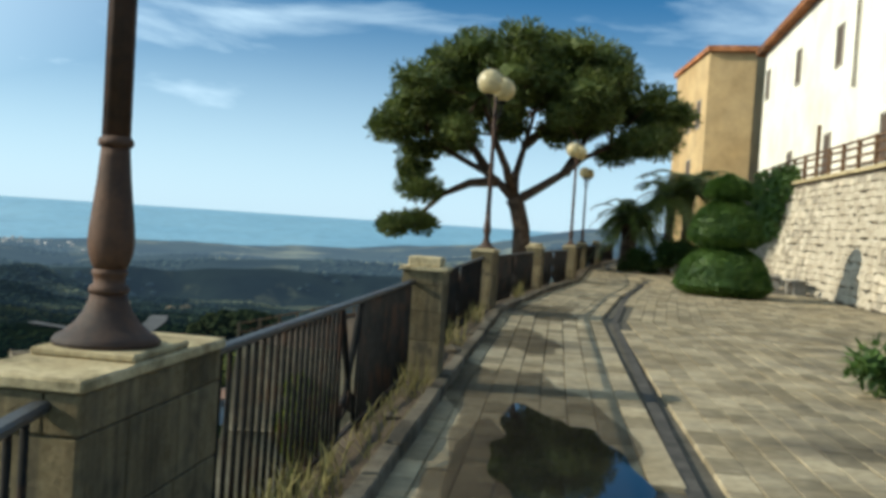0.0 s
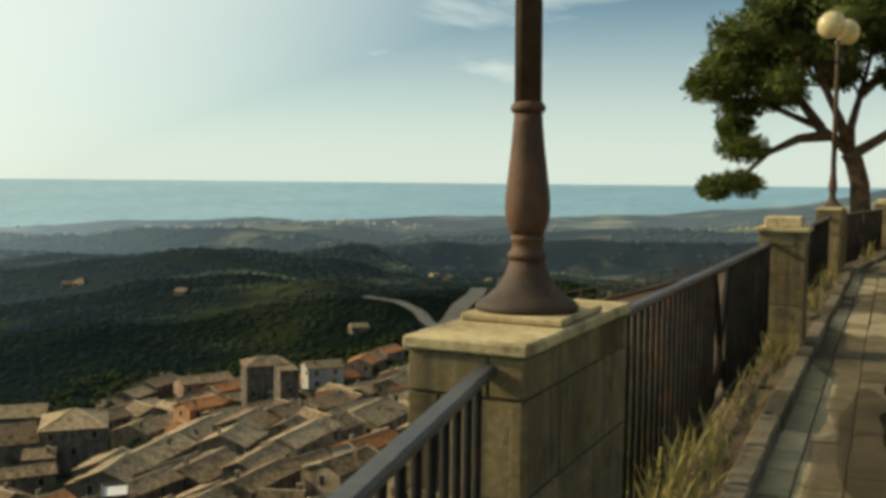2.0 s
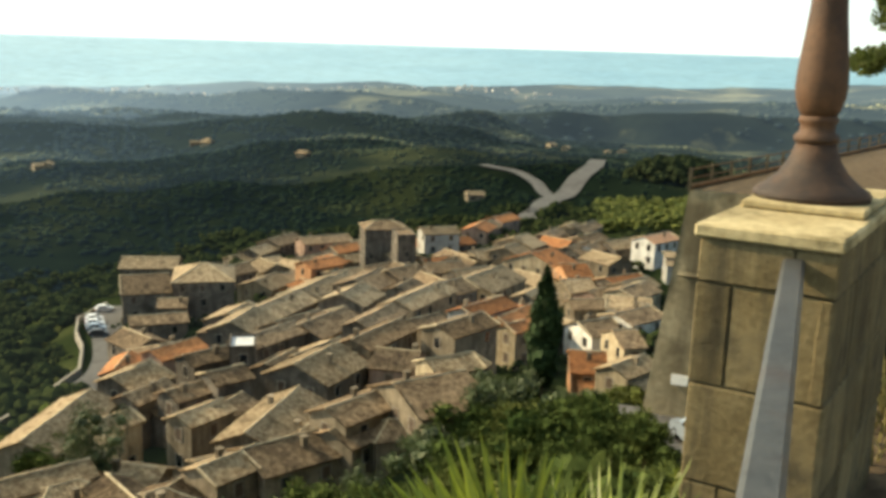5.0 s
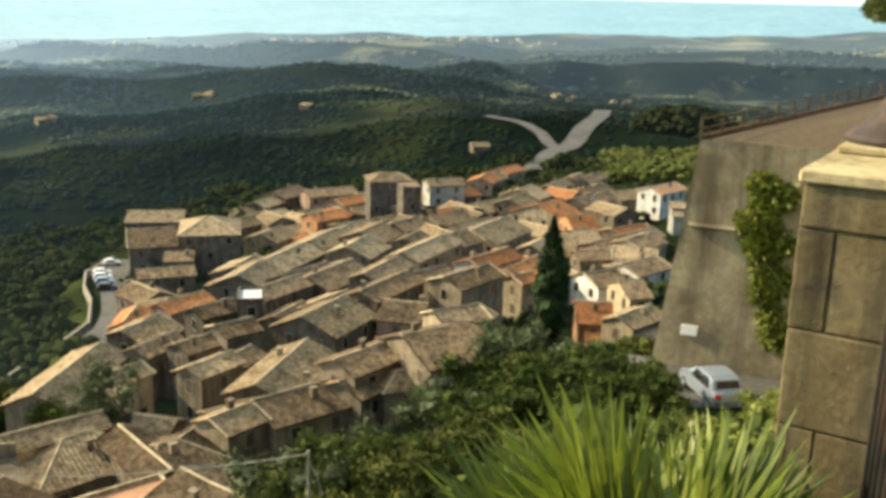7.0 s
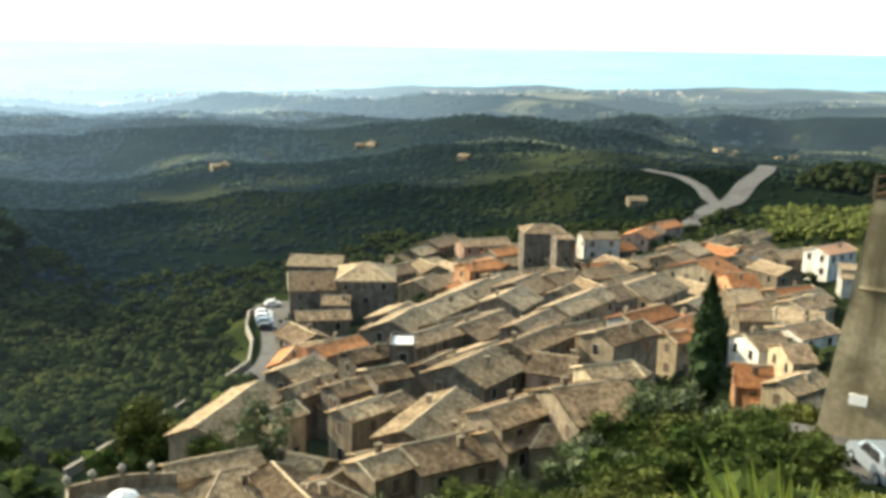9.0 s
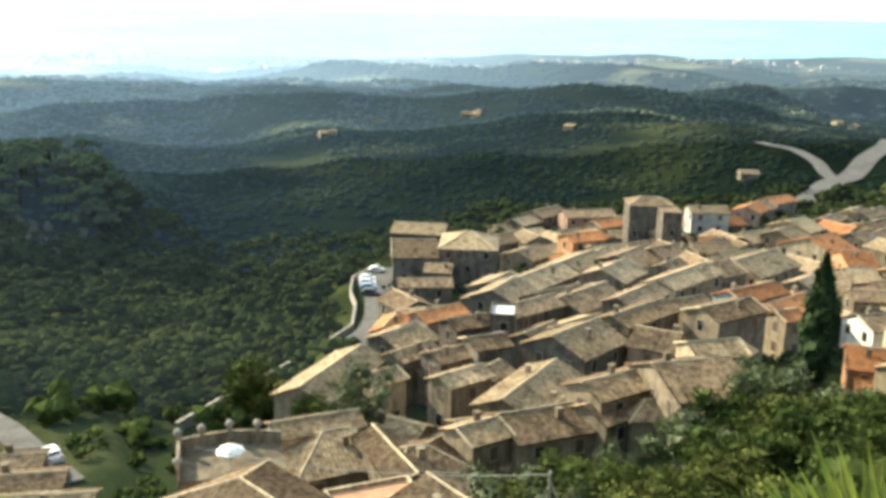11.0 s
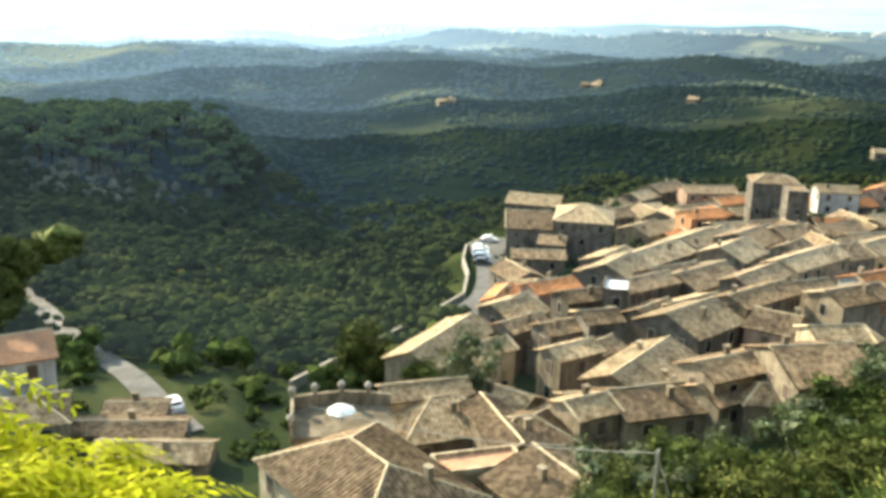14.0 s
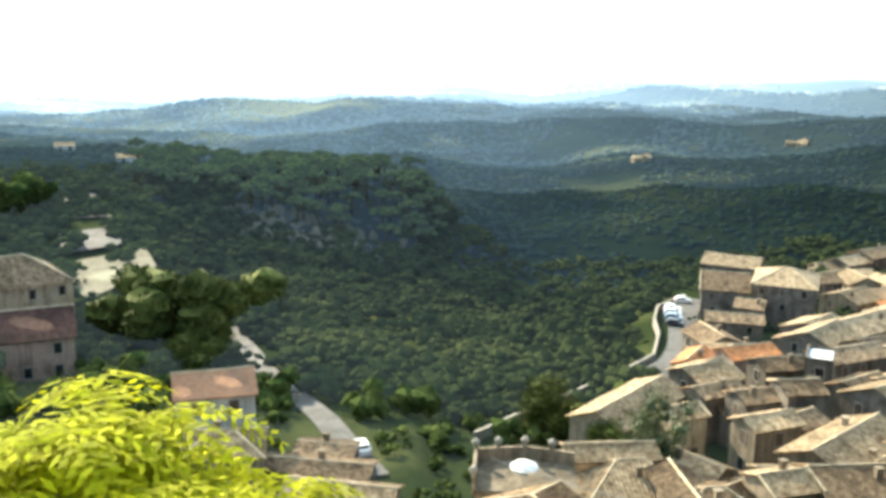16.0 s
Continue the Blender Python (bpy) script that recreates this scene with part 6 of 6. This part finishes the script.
PARAPET = [(-99, 58.5), (-106.5, 70), (-111, 82), (-112, 93), (-116, 103), (-130, 116.5), (-141.5, 125.5), (-153, 136.5), (-160, 151)]
low_wall(PARAPET, 1.5, "pale parapet wall along the street edge")
for i, (x, y, rot, paint, lab) in enumerate(((-144.6, 133.2, 42, "car_white", "white car parked along the street"), (-148.4, 136.6, 44, "car_white", "white car parked along the street"), (-140.6, 129.8, 42, "car_silver", "silver car parked along the street"), (-136, 126.0, 42, "car_dark", "dark car parked along the street"), (-155.5, 146, 55, "car_white", "white car parked along the street"))):
    car(on_land(x, y, rot, 0.5), paint, lab)
car(on_land(-91.9, 39.4, 175, 0.4), "car_white", "white car standing on the country road")


# ---- houses below on the near side of the gorge ----
town_house(-99.5, 25.4, land(-99.5, 25.4), 78, 8.2, 6.8, 7.2, 1.7, "g", "white", "pink")
town_house(-90.0, 23.6, land(-90.0, 23.6), 70, 8.0, 7.0, 4.2, 1.5, "h", "tan", "tan")
town_house(-85.5, 32.0, land(-85.5, 32), 52, 11.0, 4.0, 2.2, 0.5, "g", "grey", "brown")
town_house(-79.5, 32.0, land(-79.5, 32), 50, 10.5, 4.5, 1.8, 0.8, "g", "tan", "tan")
town_house(-90.5, 35.0, land(-90.5, 35), 52, 6.0, 3.5, 2.0, 0.4, "g", "grey", "brown")
town_house(-133.0, 8.0, land(-133, 8), 84, 15.0, 11.0, 5.6, 2.6, "g", "pink", "maroon")
town_house(-153.0, 9.5, land(-153, 9.5), 100, 15.0, 12.0, 9.0, 3.4, "h", "cream", "brown")
for x, y in ((-442, 55.7), (-368, 68)):
    town_house(x, y, land(x, y) - 1.5, 80, 8.0, 6.0, 3.6, 1.0, "g", "white", "tan")
for i, (x, y) in enumerate([(-163.8, 353.1), (-280.7, 756.2), (-204.5, 701.7), (-210.1, 684.7), (-413.3, 355.3), (-461.5, 539.4), (-321.3, 457.0), (-459.0, 533.8), (-474.2, 539.5), (-413.9, 351.0), (-261.6, 737.5)]):
    town_house(x, y, land(x, y) - 1.0, 40 + 23 * i, 7.0, 5.5, 3.4, 1.1, 'g', ('tan', 'cream', 'tan')[i % 3], 'tan')
# bare sports field and a curved drive
field = [(-174.8, 21.0), (-196, 40.5), (-216.1, 42.2), (-209.0, 24.7)]
tagged(sheet("sports_field", [(x, y, max(land(*p) for p in field) + 0.4) for x, y in field], [(0, 1, 2, 3)], "sand", None, "bare pale sports ground among trees"), category="sports field", kind="structure")
field = [(-219, 23.5), (-224, 38.5), (-245, 41.5), (-243.3, 27.6)]
tagged(sheet("sports_field", [(x, y, max(land(*p) for p in field) + 0.4) for x, y in field], [(0, 1, 2, 3)], "asphalt", None, "grey sports court among trees"), category="sports field", kind="structure")
road("road", [(-258, 4), (-258.5, 16), (-261.7, 46)], 4.0, "asphalt", "pale road above the sports courts", "road")
road("road", [(-277, 22), (-287, 42.5), (-300, 48), (-318, 46.5), (-328, 40)], 4.0, "asphalt", "curving pale drive between pines", "road")

# ---- roof terrace with a balustrade, urns and a white parasol ----
rt = empty("roof_terrace", pose(-64.6, 43.0, -36.0, 0, 0, 57), "stone roof terrace with a curved parapet and urns", "roof terrace")
bm = bmesh.new()
box(bm, -4.4, -3.2, -9.0, 4.4, 3.2, 0.0, 0.05)
part("base", bm, "wall_tan", rt)
bm = bmesh.new()
pts = [(-4.4, -3.0), (-4.4, 2.6), (-2.4, 3.2), (0, 3.6), (2.4, 3.2), (4.4, 2.6)]
for a, b in zip(pts, pts[1:]):
    d = Vector((b[0] - a[0], b[1] - a[1])).normalized()
    nr = Vector((-d.y, d.x)) * 0.14
    vs = [bm.verts.new((p[0] + nr.x * e, p[1] + nr.y * e, h)) for p in (a, b) for e in (-1, 1) for h in (-0.5, 1.15)]
    for q in ((0, 1, 5, 4), (2, 6, 7, 3), (1, 3, 7, 5), (0, 2, 3, 1), (4, 5, 7, 6)):
        bm.faces.new([vs[i] for i in q])
part("parapet", bm, "wall_tan", rt)
for p in pts[:5]:
    bm = lathe([(0.20, 1.15), (0.16, 1.35), (0.34, 1.6), (0.38, 1.85), (0.22, 2.05), (0.1, 2.15)], 12)
    bmesh.ops.translate(bm, vec=(p[0], p[1], 0), verts=bm.verts)
    part("urn", bm, "frame", rt, "weathered stone urn", True)
par = empty("parasol", pose(-63.0, 41.8, -36.0), "closed-in white garden parasol on the roof terrace", "parasol")
bm = lathe([(1.25, 1.75), (1.2, 1.85), (0.7, 2.15), (0.08, 2.4)], 8)
part("canopy", bm, "cloth", par)
part("pole", tube(bmesh.new(), [(0, 0, 0), (0, 0, 2.45)], [0.03, 0.03], 6), "frame", par)

# ---- wire pole below the terrace ----
pole = empty("utility_pole", pose(-31.2, 42.5, -31.5), "thin pale pole with a stay and cable", "utility pole")
part("mast", tube(bmesh.new(), [(0, 0, -3.0), (0, 0, 6.6)], [0.13, 0.10], 8), "wire", pole)
part("stay", tube(bmesh.new(), [(0, 0, 6.2), (2.1, 1.3, -1.2)], [0.04, 0.04], 5), "wire", pole)
span = [(-24.0 * i / 12, -9.0 * i / 12, 6.4 - 3.3 * i / 12 - 3.2 * (i / 12) * (1 - i / 12)) for i in range(13)]
part("cable", tube(bmesh.new(), span, [0.035] * 13, 4), "wire", pole)

# ---- cypress ----
r = random.Random(51)
cyp = empty("cypress", pose(-36.4, 97.0, land(-36.4, 97.0) - 0.2), "tall dark slender cypress among the houses", "cypress")
base = 1.45 + 103 * math.tan(radians(-20.1)) - land(-36.4, 97.0)
part("trunk", tube(bmesh.new(), [(0, 0, -1), (0, 0, base + 3)], [0.3, 0.2], 8), "bark", cyp)
spots = []
for i in range(40):
    f = i / 39
    w = 2.1 * math.sin(math.pi * min(1, 0.12 + f * 0.88)) ** 0.7 * (1 - 0.35 * f)
    for _ in range(3):
        spots.append((r.gauss(0, w * 0.35), r.gauss(0, w * 0.35), base + 1.2 + 12.6 * f, w * 0.6, w * 0.6, 0.7))
v, f = blobs(r, [(a, b, c, d * 0.8) for a, b, c, d, e, g in spots], 1.5)
sheet("inner_crown", v, f, "cypress", cyp)
v, f = leaves(r, spots, 90, 0.5, 0.09, 0.4, 1.6)
tagged(sheet("crown", v, f, "cypress", cyp), kind="stuff")
# ---- trees and scrub over the slopes ----
def clear_of_town(x, y, extra=0.0):
    for hx, hy, s in TOWN:
        if abs(x - hx) < 16 and abs(y - hy) < 16 and math.hypot(x - hx, y - hy) < s + 1.0 + extra:
            return False
    return True


LANES = [((-201, 54.3), (-161.9, 48.5)), ((-161.9, 48.5), (-134.3, 43.5)), ((-134.3, 43.5), (-104, 39.8)), ((-104, 39), (-85, 38)), ((-106, 94), (-114, 107.6)), ((-114, 107.6), (-138, 130)), ((-138, 130), (-158, 153)),
         ((-118, 295), (-135, 390)), ((-135, 390), (-165, 520)), ((-131, 357), (-155, 400)), ((-155, 400), (-200, 440)), ((-178, 27), (-258, 36)), ((-13, 39), (-4, 39)), ((-11, 34), (-4, 34)), ((-60, 40), (-72, 40))]
LANES += list(zip(PARAPET, PARAPET[1:]))


def clear_of_roads(x, y, gap):
    for (ax, ay), (bx, by) in LANES:
        dx, dy = bx - ax, by - ay
        f = min(1, max(0, ((x - ax) * dx + (y - ay) * dy) / (dx * dx + dy * dy)))
        if math.hypot(x - ax - f * dx, y - ay - f * dy) < gap:
            return False
    return True


def at(az, d):
    return LX - d * math.sin(radians(az)), LY + d * math.cos(radians(az))


r = random.Random(77)
# scrub and garden trees on the near slopes
near_spots = []
for _ in range(5200):
    az, d = r.uniform(4, 98), 14 + 330 * r.random() ** 0.75
    x, y = at(az, d)
    if az < 17 and d > 22 and r.random() < 0.75 or az < 13 and d > 40 or not clear_of_town(x, y) or not clear_of_roads(x, y, 3.4):
        continue
    in_town = 15 < az < 48 and 80 < d < 250
    if in_town and r.random() < 0.45:
        continue
    s = (r.uniform(0.7, 1.7) if d < 110 else r.uniform(1.6, 4.2)) * (0.6 if in_town else 1)
    if d < 110 and 45 < az:
        s *= 0.8
    near_spots.append((x, y, land(x, y) + s * 0.5, s))
for _ in range(520):
    az, d = (r.uniform(21, 39), r.uniform(34, 70)) if r.random() < 0.55 else (r.uniform(15, 32), r.uniform(16, 32))
    x, y = at(az, d)
    s = r.uniform(1.0, 2.4)
    if clear_of_town(x, y, -1.8):
        near_spots.append((x, y, land(x, y) + s * 0.6, s))
def clumps(spots, n, small, large):
    return [(x + r.gauss(0, s * 0.42), y + r.gauss(0, s * 0.42), z + r.uniform(-0.25, 0.35) * s, s * r.uniform(small, large)) for x, y, z, s in spots for _ in range(n)]


close = [q for q in near_spots if math.hypot(q[0], q[1]) < 125]
beyond = [q for q in near_spots if math.hypot(q[0], q[1]) >= 125]
v, f = blobs(r, clumps(close, 6, 0.26, 0.44), 0.9, 1)
tagged(sheet("scrub", v, f, "bush", None, "green scrub and garden trees on the steep slopes"), category="scrub", kind="stuff")
v, f = blobs(r, clumps(beyond, 9, 0.2, 0.42), 0.75, 1)
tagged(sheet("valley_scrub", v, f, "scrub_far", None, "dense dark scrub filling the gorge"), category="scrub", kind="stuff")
verts, faces = [], []
for x, y, z, s in close:
    v, f = leaves(r, [(x, y, z, s, s, s * 0.85)], 80, 0.22 * s ** 0.5, 0.06 * s ** 0.5, 0.9, 0.4)
    k = len(verts)
    verts += v
    faces += [tuple(i + k for i in q) for q in f]
tagged(sheet("scrub_leaves", verts, faces, "bush", None, "loose leaves of the scrub on the steep slopes"), category="scrub", kind="stuff")

# olive groves and woods across the valley
spots = []
for _ in range(36000):
    az, d = r.uniform(-2, 92), 240 + 760 * r.random() ** 0.85
    x, y = at(az, d)
    if not clear_of_roads(x, y, 8) or not clear_of_town(x, y, 2):
        continue
    if 14 < az < 47 and d < 262 or 79 < az and d < 330 and r.random() < 0.6:
        continue
    if ripple(x / 60, y / 60) > 0.25 and r.random() < 0.85:
        continue
    s = r.uniform(0.7, 2.0) * (1 + 0.3 * (d > 600))
    spots.append((x, y, land(x, y) + s * 0.35, s))
for _ in range(6500):
    az, d = r.uniform(-6, 92), 1000 + 1100 * r.random() ** 1.3
    x, y = at(az, d)
    if ripple(x / 170, y / 170) > 0.15:
        continue
    s = r.uniform(2.5, 6)
    spots.append((x, y, land(x, y) + s * 0.2, s))
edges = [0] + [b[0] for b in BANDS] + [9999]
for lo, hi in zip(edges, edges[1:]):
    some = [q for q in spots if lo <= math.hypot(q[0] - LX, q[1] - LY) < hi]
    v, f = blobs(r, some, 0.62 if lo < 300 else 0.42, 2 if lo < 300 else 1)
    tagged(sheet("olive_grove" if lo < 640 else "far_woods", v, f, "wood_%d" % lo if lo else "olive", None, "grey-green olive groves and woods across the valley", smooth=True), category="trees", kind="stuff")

# umbrella pines on the cliff top, flat-crowned over bare trunks, with dark trees down the slope beside them
spots, slope = [], []
trunks = bmesh.new()
for _ in range(190):
    az, d = r.uniform(61.6, 79.5), r.uniform(304, 362)
    x, y = at(az, d)
    tall, wide = r.uniform(5.5, 8.0), r.uniform(2.6, 4.6)
    z = land(x, y)
    tube(trunks, [(x, y, z - 0.5), (x + r.uniform(-0.6, 0.6), y, z + tall)], [0.3, 0.2], 5)
    for _ in range(26):
        a, q = r.uniform(0, 6.28), math.sqrt(r.random())
        spots.append((x + wide * q * math.cos(a), y + wide * q * math.sin(a), z + tall + 1.3 * (1 - q * q) + r.uniform(-0.4, 0.4), r.uniform(0.55, 1.15)))
tagged(part("pine_trunks", trunks, "bark", None, "bare trunks of the cliff-top pines"), category="trunks", kind="stuff")
for _ in range(700):
    az, d = r.uniform(63, 80), r.uniform(225, 302)
    x, y = at(az, d)
    if r.random() < 0.5 and az < 74:
        continue
    s = r.uniform(1.2, 2.8)
    slope.append((x, y, land(x, y) + s * 0.5, s))
for _ in range(420):
    # the dark edge of the wood, coming down beside the country road
    f = r.random()
    az, d = 77.5 - 4.5 * f + r.uniform(-3.2, 0.8) * (1 - 0.4 * f), 320 - 165 * f
    x, y = at(az, d)
    s = r.uniform(2.2, 4.4) * (1 - 0.3 * f)
    if clear_of_roads(x, y, 4.5) and clear_of_town(x, y, 2):
        slope.append((x, y, land(x, y) + s * r.uniform(0.5, 1.4), s))
for _ in range(200):
    # the wood's broken edge, stepping down the end of the cliff
    az, d = r.uniform(60.6, 63.4), r.uniform(285, 365)
    x, y = at(az, d)
    s = r.uniform(1.6, 3.4)
    slope.append((x, y, land(x, y) + s * r.uniform(0.4, 1.2), s))
slope = [(x + r.gauss(0, 0.45 * s), y + r.gauss(0, 0.45 * s), z + r.uniform(-0.3, 0.4) * s, s * r.uniform(0.3, 0.5)) for x, y, z, s in slope for _ in range(6)]
v, f = blobs(r, spots, 0.7, 1)
w, g = blobs(r, slope, 0.8, 1)
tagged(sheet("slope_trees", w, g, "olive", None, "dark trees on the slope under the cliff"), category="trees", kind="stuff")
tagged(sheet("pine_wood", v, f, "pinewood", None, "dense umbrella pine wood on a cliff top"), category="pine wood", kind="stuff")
# a dark round copse and paler thicket beside the broad road
spots, pale = [], []
for _ in range(900):
    x, y = -95 + r.gauss(0, 12), 425 + r.gauss(0, 11)
    q = math.hypot((x + 95) / 27, (y - 425) / 24)
    if q < 1:
        spots.append((x, y, land(x, y) + (0.2 + 0.8 * r.random()) * 12 * math.sqrt(1 - q * q), r.uniform(1.2, 2.4)))
for _ in range(420):
    az, d = r.uniform(9, 17.5), r.uniform(292, 372)
    x, y = at(az, d)
    if clear_of_roads(x, y, 6) and clear_of_town(x, y, 1):
        pale += [(x + r.gauss(0, 1.1), y + r.gauss(0, 1.1), land(x, y) + r.uniform(0.6, 3.4), r.uniform(0.5, 1.2)) for _ in range(5)]
v, f = blobs(r, spots, 0.8, 1)
tagged(sheet("copse", v, f, "olive", None, "dark round copse beside the broad road"), category="trees", kind="stuff")
v, f = blobs(r, pale, 0.8, 1)
tagged(sheet("thicket", v, f, "thicket", None, "yellow-green thicket at the edge of the town"), category="trees", kind="stuff")
spots = []
for _ in range(240):
    az, d = r.uniform(62.0, 75), r.uniform(294, 309)
    x, y = at(az, d)
    spots.append((x, y, land(x, y) - 0.9, r.uniform(0.9, 2.4)))
v, f = blobs(r, spots, 1.35, 1)
tagged(sheet("cliff_rocks", v, f, "rock", None, "pale bare rock of the cliff under the pine wood", smooth=True), category="cliff", kind="stuff")


def broad_tree(x, y, tall, wide, n, material, label, seed):
    q = random.Random(seed)
    thing = empty("broadleaf_tree", on_land(x, y), label, "tree")
    part("trunk", tube(bmesh.new(), [(0, 0, -1), (0.2, 0, tall * 0.35), (0, 0, tall * 0.6)], [wide * 0.07, wide * 0.05, wide * 0.03], 8), "bark", thing)
    spots = [(q.gauss(0, wide * 0.24), q.gauss(0, wide * 0.24), tall * q.uniform(0.4, 0.92), wide * 0.2, wide * 0.2, tall * 0.14) for _ in range(26)]
    v, f = blobs(q, [(a, b, c, d * (0.55 if wide < 10 else 0.88)) for a, b, c, d, e, g in spots], 0.8)
    sheet("inner_crown", v, f, material, thing)
    v, f = leaves(q, spots, n // 13, wide * 0.05, wide * 0.017, 0.8, 0.4)
    tagged(sheet("crown", v, f, material, thing), kind="stuff")
    return thing


broad_tree(-141, 31.5, 14, 17, 7000, "thicket", "large dense green tree by the gorge road", 1)
broad_tree(-131, 30.5, 7, 9.5, 4000, "thicket", "dense green tree by the gorge road", 2)
for i, (x, y) in enumerate(((-255, 14), (-268, 22), (-246, 6), (-280, 10))):
    broad_tree(x, y, 10, 13, 2500, "bush", "umbrella-shaped pine beside the drive", 10 + i)
broad_tree(-40, 96, 6, 6, 2500, "bush", "round green tree beside the cypress", 21)
broad_tree(-31, 90, 5, 6, 2500, "bush", "round green tree beside the cypress", 22)
for i, (x, y, tall, wide) in enumerate(((-9.4, 35.2, 2.0, 2.6), (-6.6, 31.2, 1.0, 2.2), (-4.4, 33.0, 1.7, 2.6), (-7.6, 29.4, 1.0, 2.4), (-10.8, 35.2, 2.0, 3.0), (-5.6, 29.0, 0.9, 2.4), (-9.4, 31.0, 1.2, 2.6), (-3.2, 30.5, 1.6, 2.4))):
    broad_tree(x, y, tall, wide, 1600, "ivy" if i in (2, 5, 7) else "bush", "yellow-green bush below the retaining wall" if i in (2, 5, 7) else "dark green bush beside the lane", 40 + i)
for i, (x, y, tall, wide) in enumerate(((-37.6, 49.4, 9.9, 6), (-37.9, 54.1, 9.1, 5), (-37.9, 46.7, 9.0, 5), (-37.4, 44.6, 7.2, 5), (-33.7, 52.1, 8.1, 5), (-30.8, 51.5, 6.1, 6), (-38.1, 61.1, 6.4, 3), (-30.3, 54.1, 5.6, 6), (-28.4, 55.0, 5.1, 6), (-35.8, 71.5, 5.3, 8), (-31.3, 69.1, 5.2, 8), (-27.2, 57.9, 5.4, 7), (-36.8, 84.2, 7.3, 8), (-30.8, 39.6, 9.6, 6), (-28.0, 41.5, 8.6, 7), (-39.0, 92.0, 6.9, 8), (-37.2, 79.7, 5.9, 8), (-30.3, 78.2, 6.7, 7), (-25.8, 75.5, 7.7, 7), (-18.0, 59.1, 3.9, 7), (-12.8, 50.2, 2.6, 5), (-68.7, 61.7, 10.9, 5), (-78.0, 63.2, 5.9, 5), (-92.0, 64.6, 9.6, 7))):
    broad_tree(x, y, tall, wide, 2600, ("olive_near", "bush", "thicket")[i % 3], "bushy garden tree beside tiled stone houses", 60 + i)
# pale villages far off on the plain, their haze emitted by the material
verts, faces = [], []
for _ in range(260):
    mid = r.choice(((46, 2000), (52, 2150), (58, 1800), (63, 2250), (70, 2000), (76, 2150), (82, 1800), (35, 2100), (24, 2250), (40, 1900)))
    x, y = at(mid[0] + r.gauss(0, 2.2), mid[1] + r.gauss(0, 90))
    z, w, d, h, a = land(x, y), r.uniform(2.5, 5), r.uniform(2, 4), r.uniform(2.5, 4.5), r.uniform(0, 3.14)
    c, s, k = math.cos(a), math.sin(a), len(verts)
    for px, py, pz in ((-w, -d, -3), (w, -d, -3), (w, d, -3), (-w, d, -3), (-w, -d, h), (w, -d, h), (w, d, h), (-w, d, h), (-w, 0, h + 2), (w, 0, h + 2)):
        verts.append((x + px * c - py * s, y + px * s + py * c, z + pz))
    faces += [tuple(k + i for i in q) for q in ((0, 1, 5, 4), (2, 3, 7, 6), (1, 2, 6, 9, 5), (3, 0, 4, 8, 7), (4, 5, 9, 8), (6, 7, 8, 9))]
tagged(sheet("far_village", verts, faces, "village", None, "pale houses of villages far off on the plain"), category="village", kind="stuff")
broad_tree(-12.6, 38.6, 4, 5.5, 3500, "bush", "dark bushy tree beside the parked car", 23)
broad_tree(-10.6, 36.6, 2.6, 3.2, 2500, "bush", "dark bushy tree beside the parked car", 24)
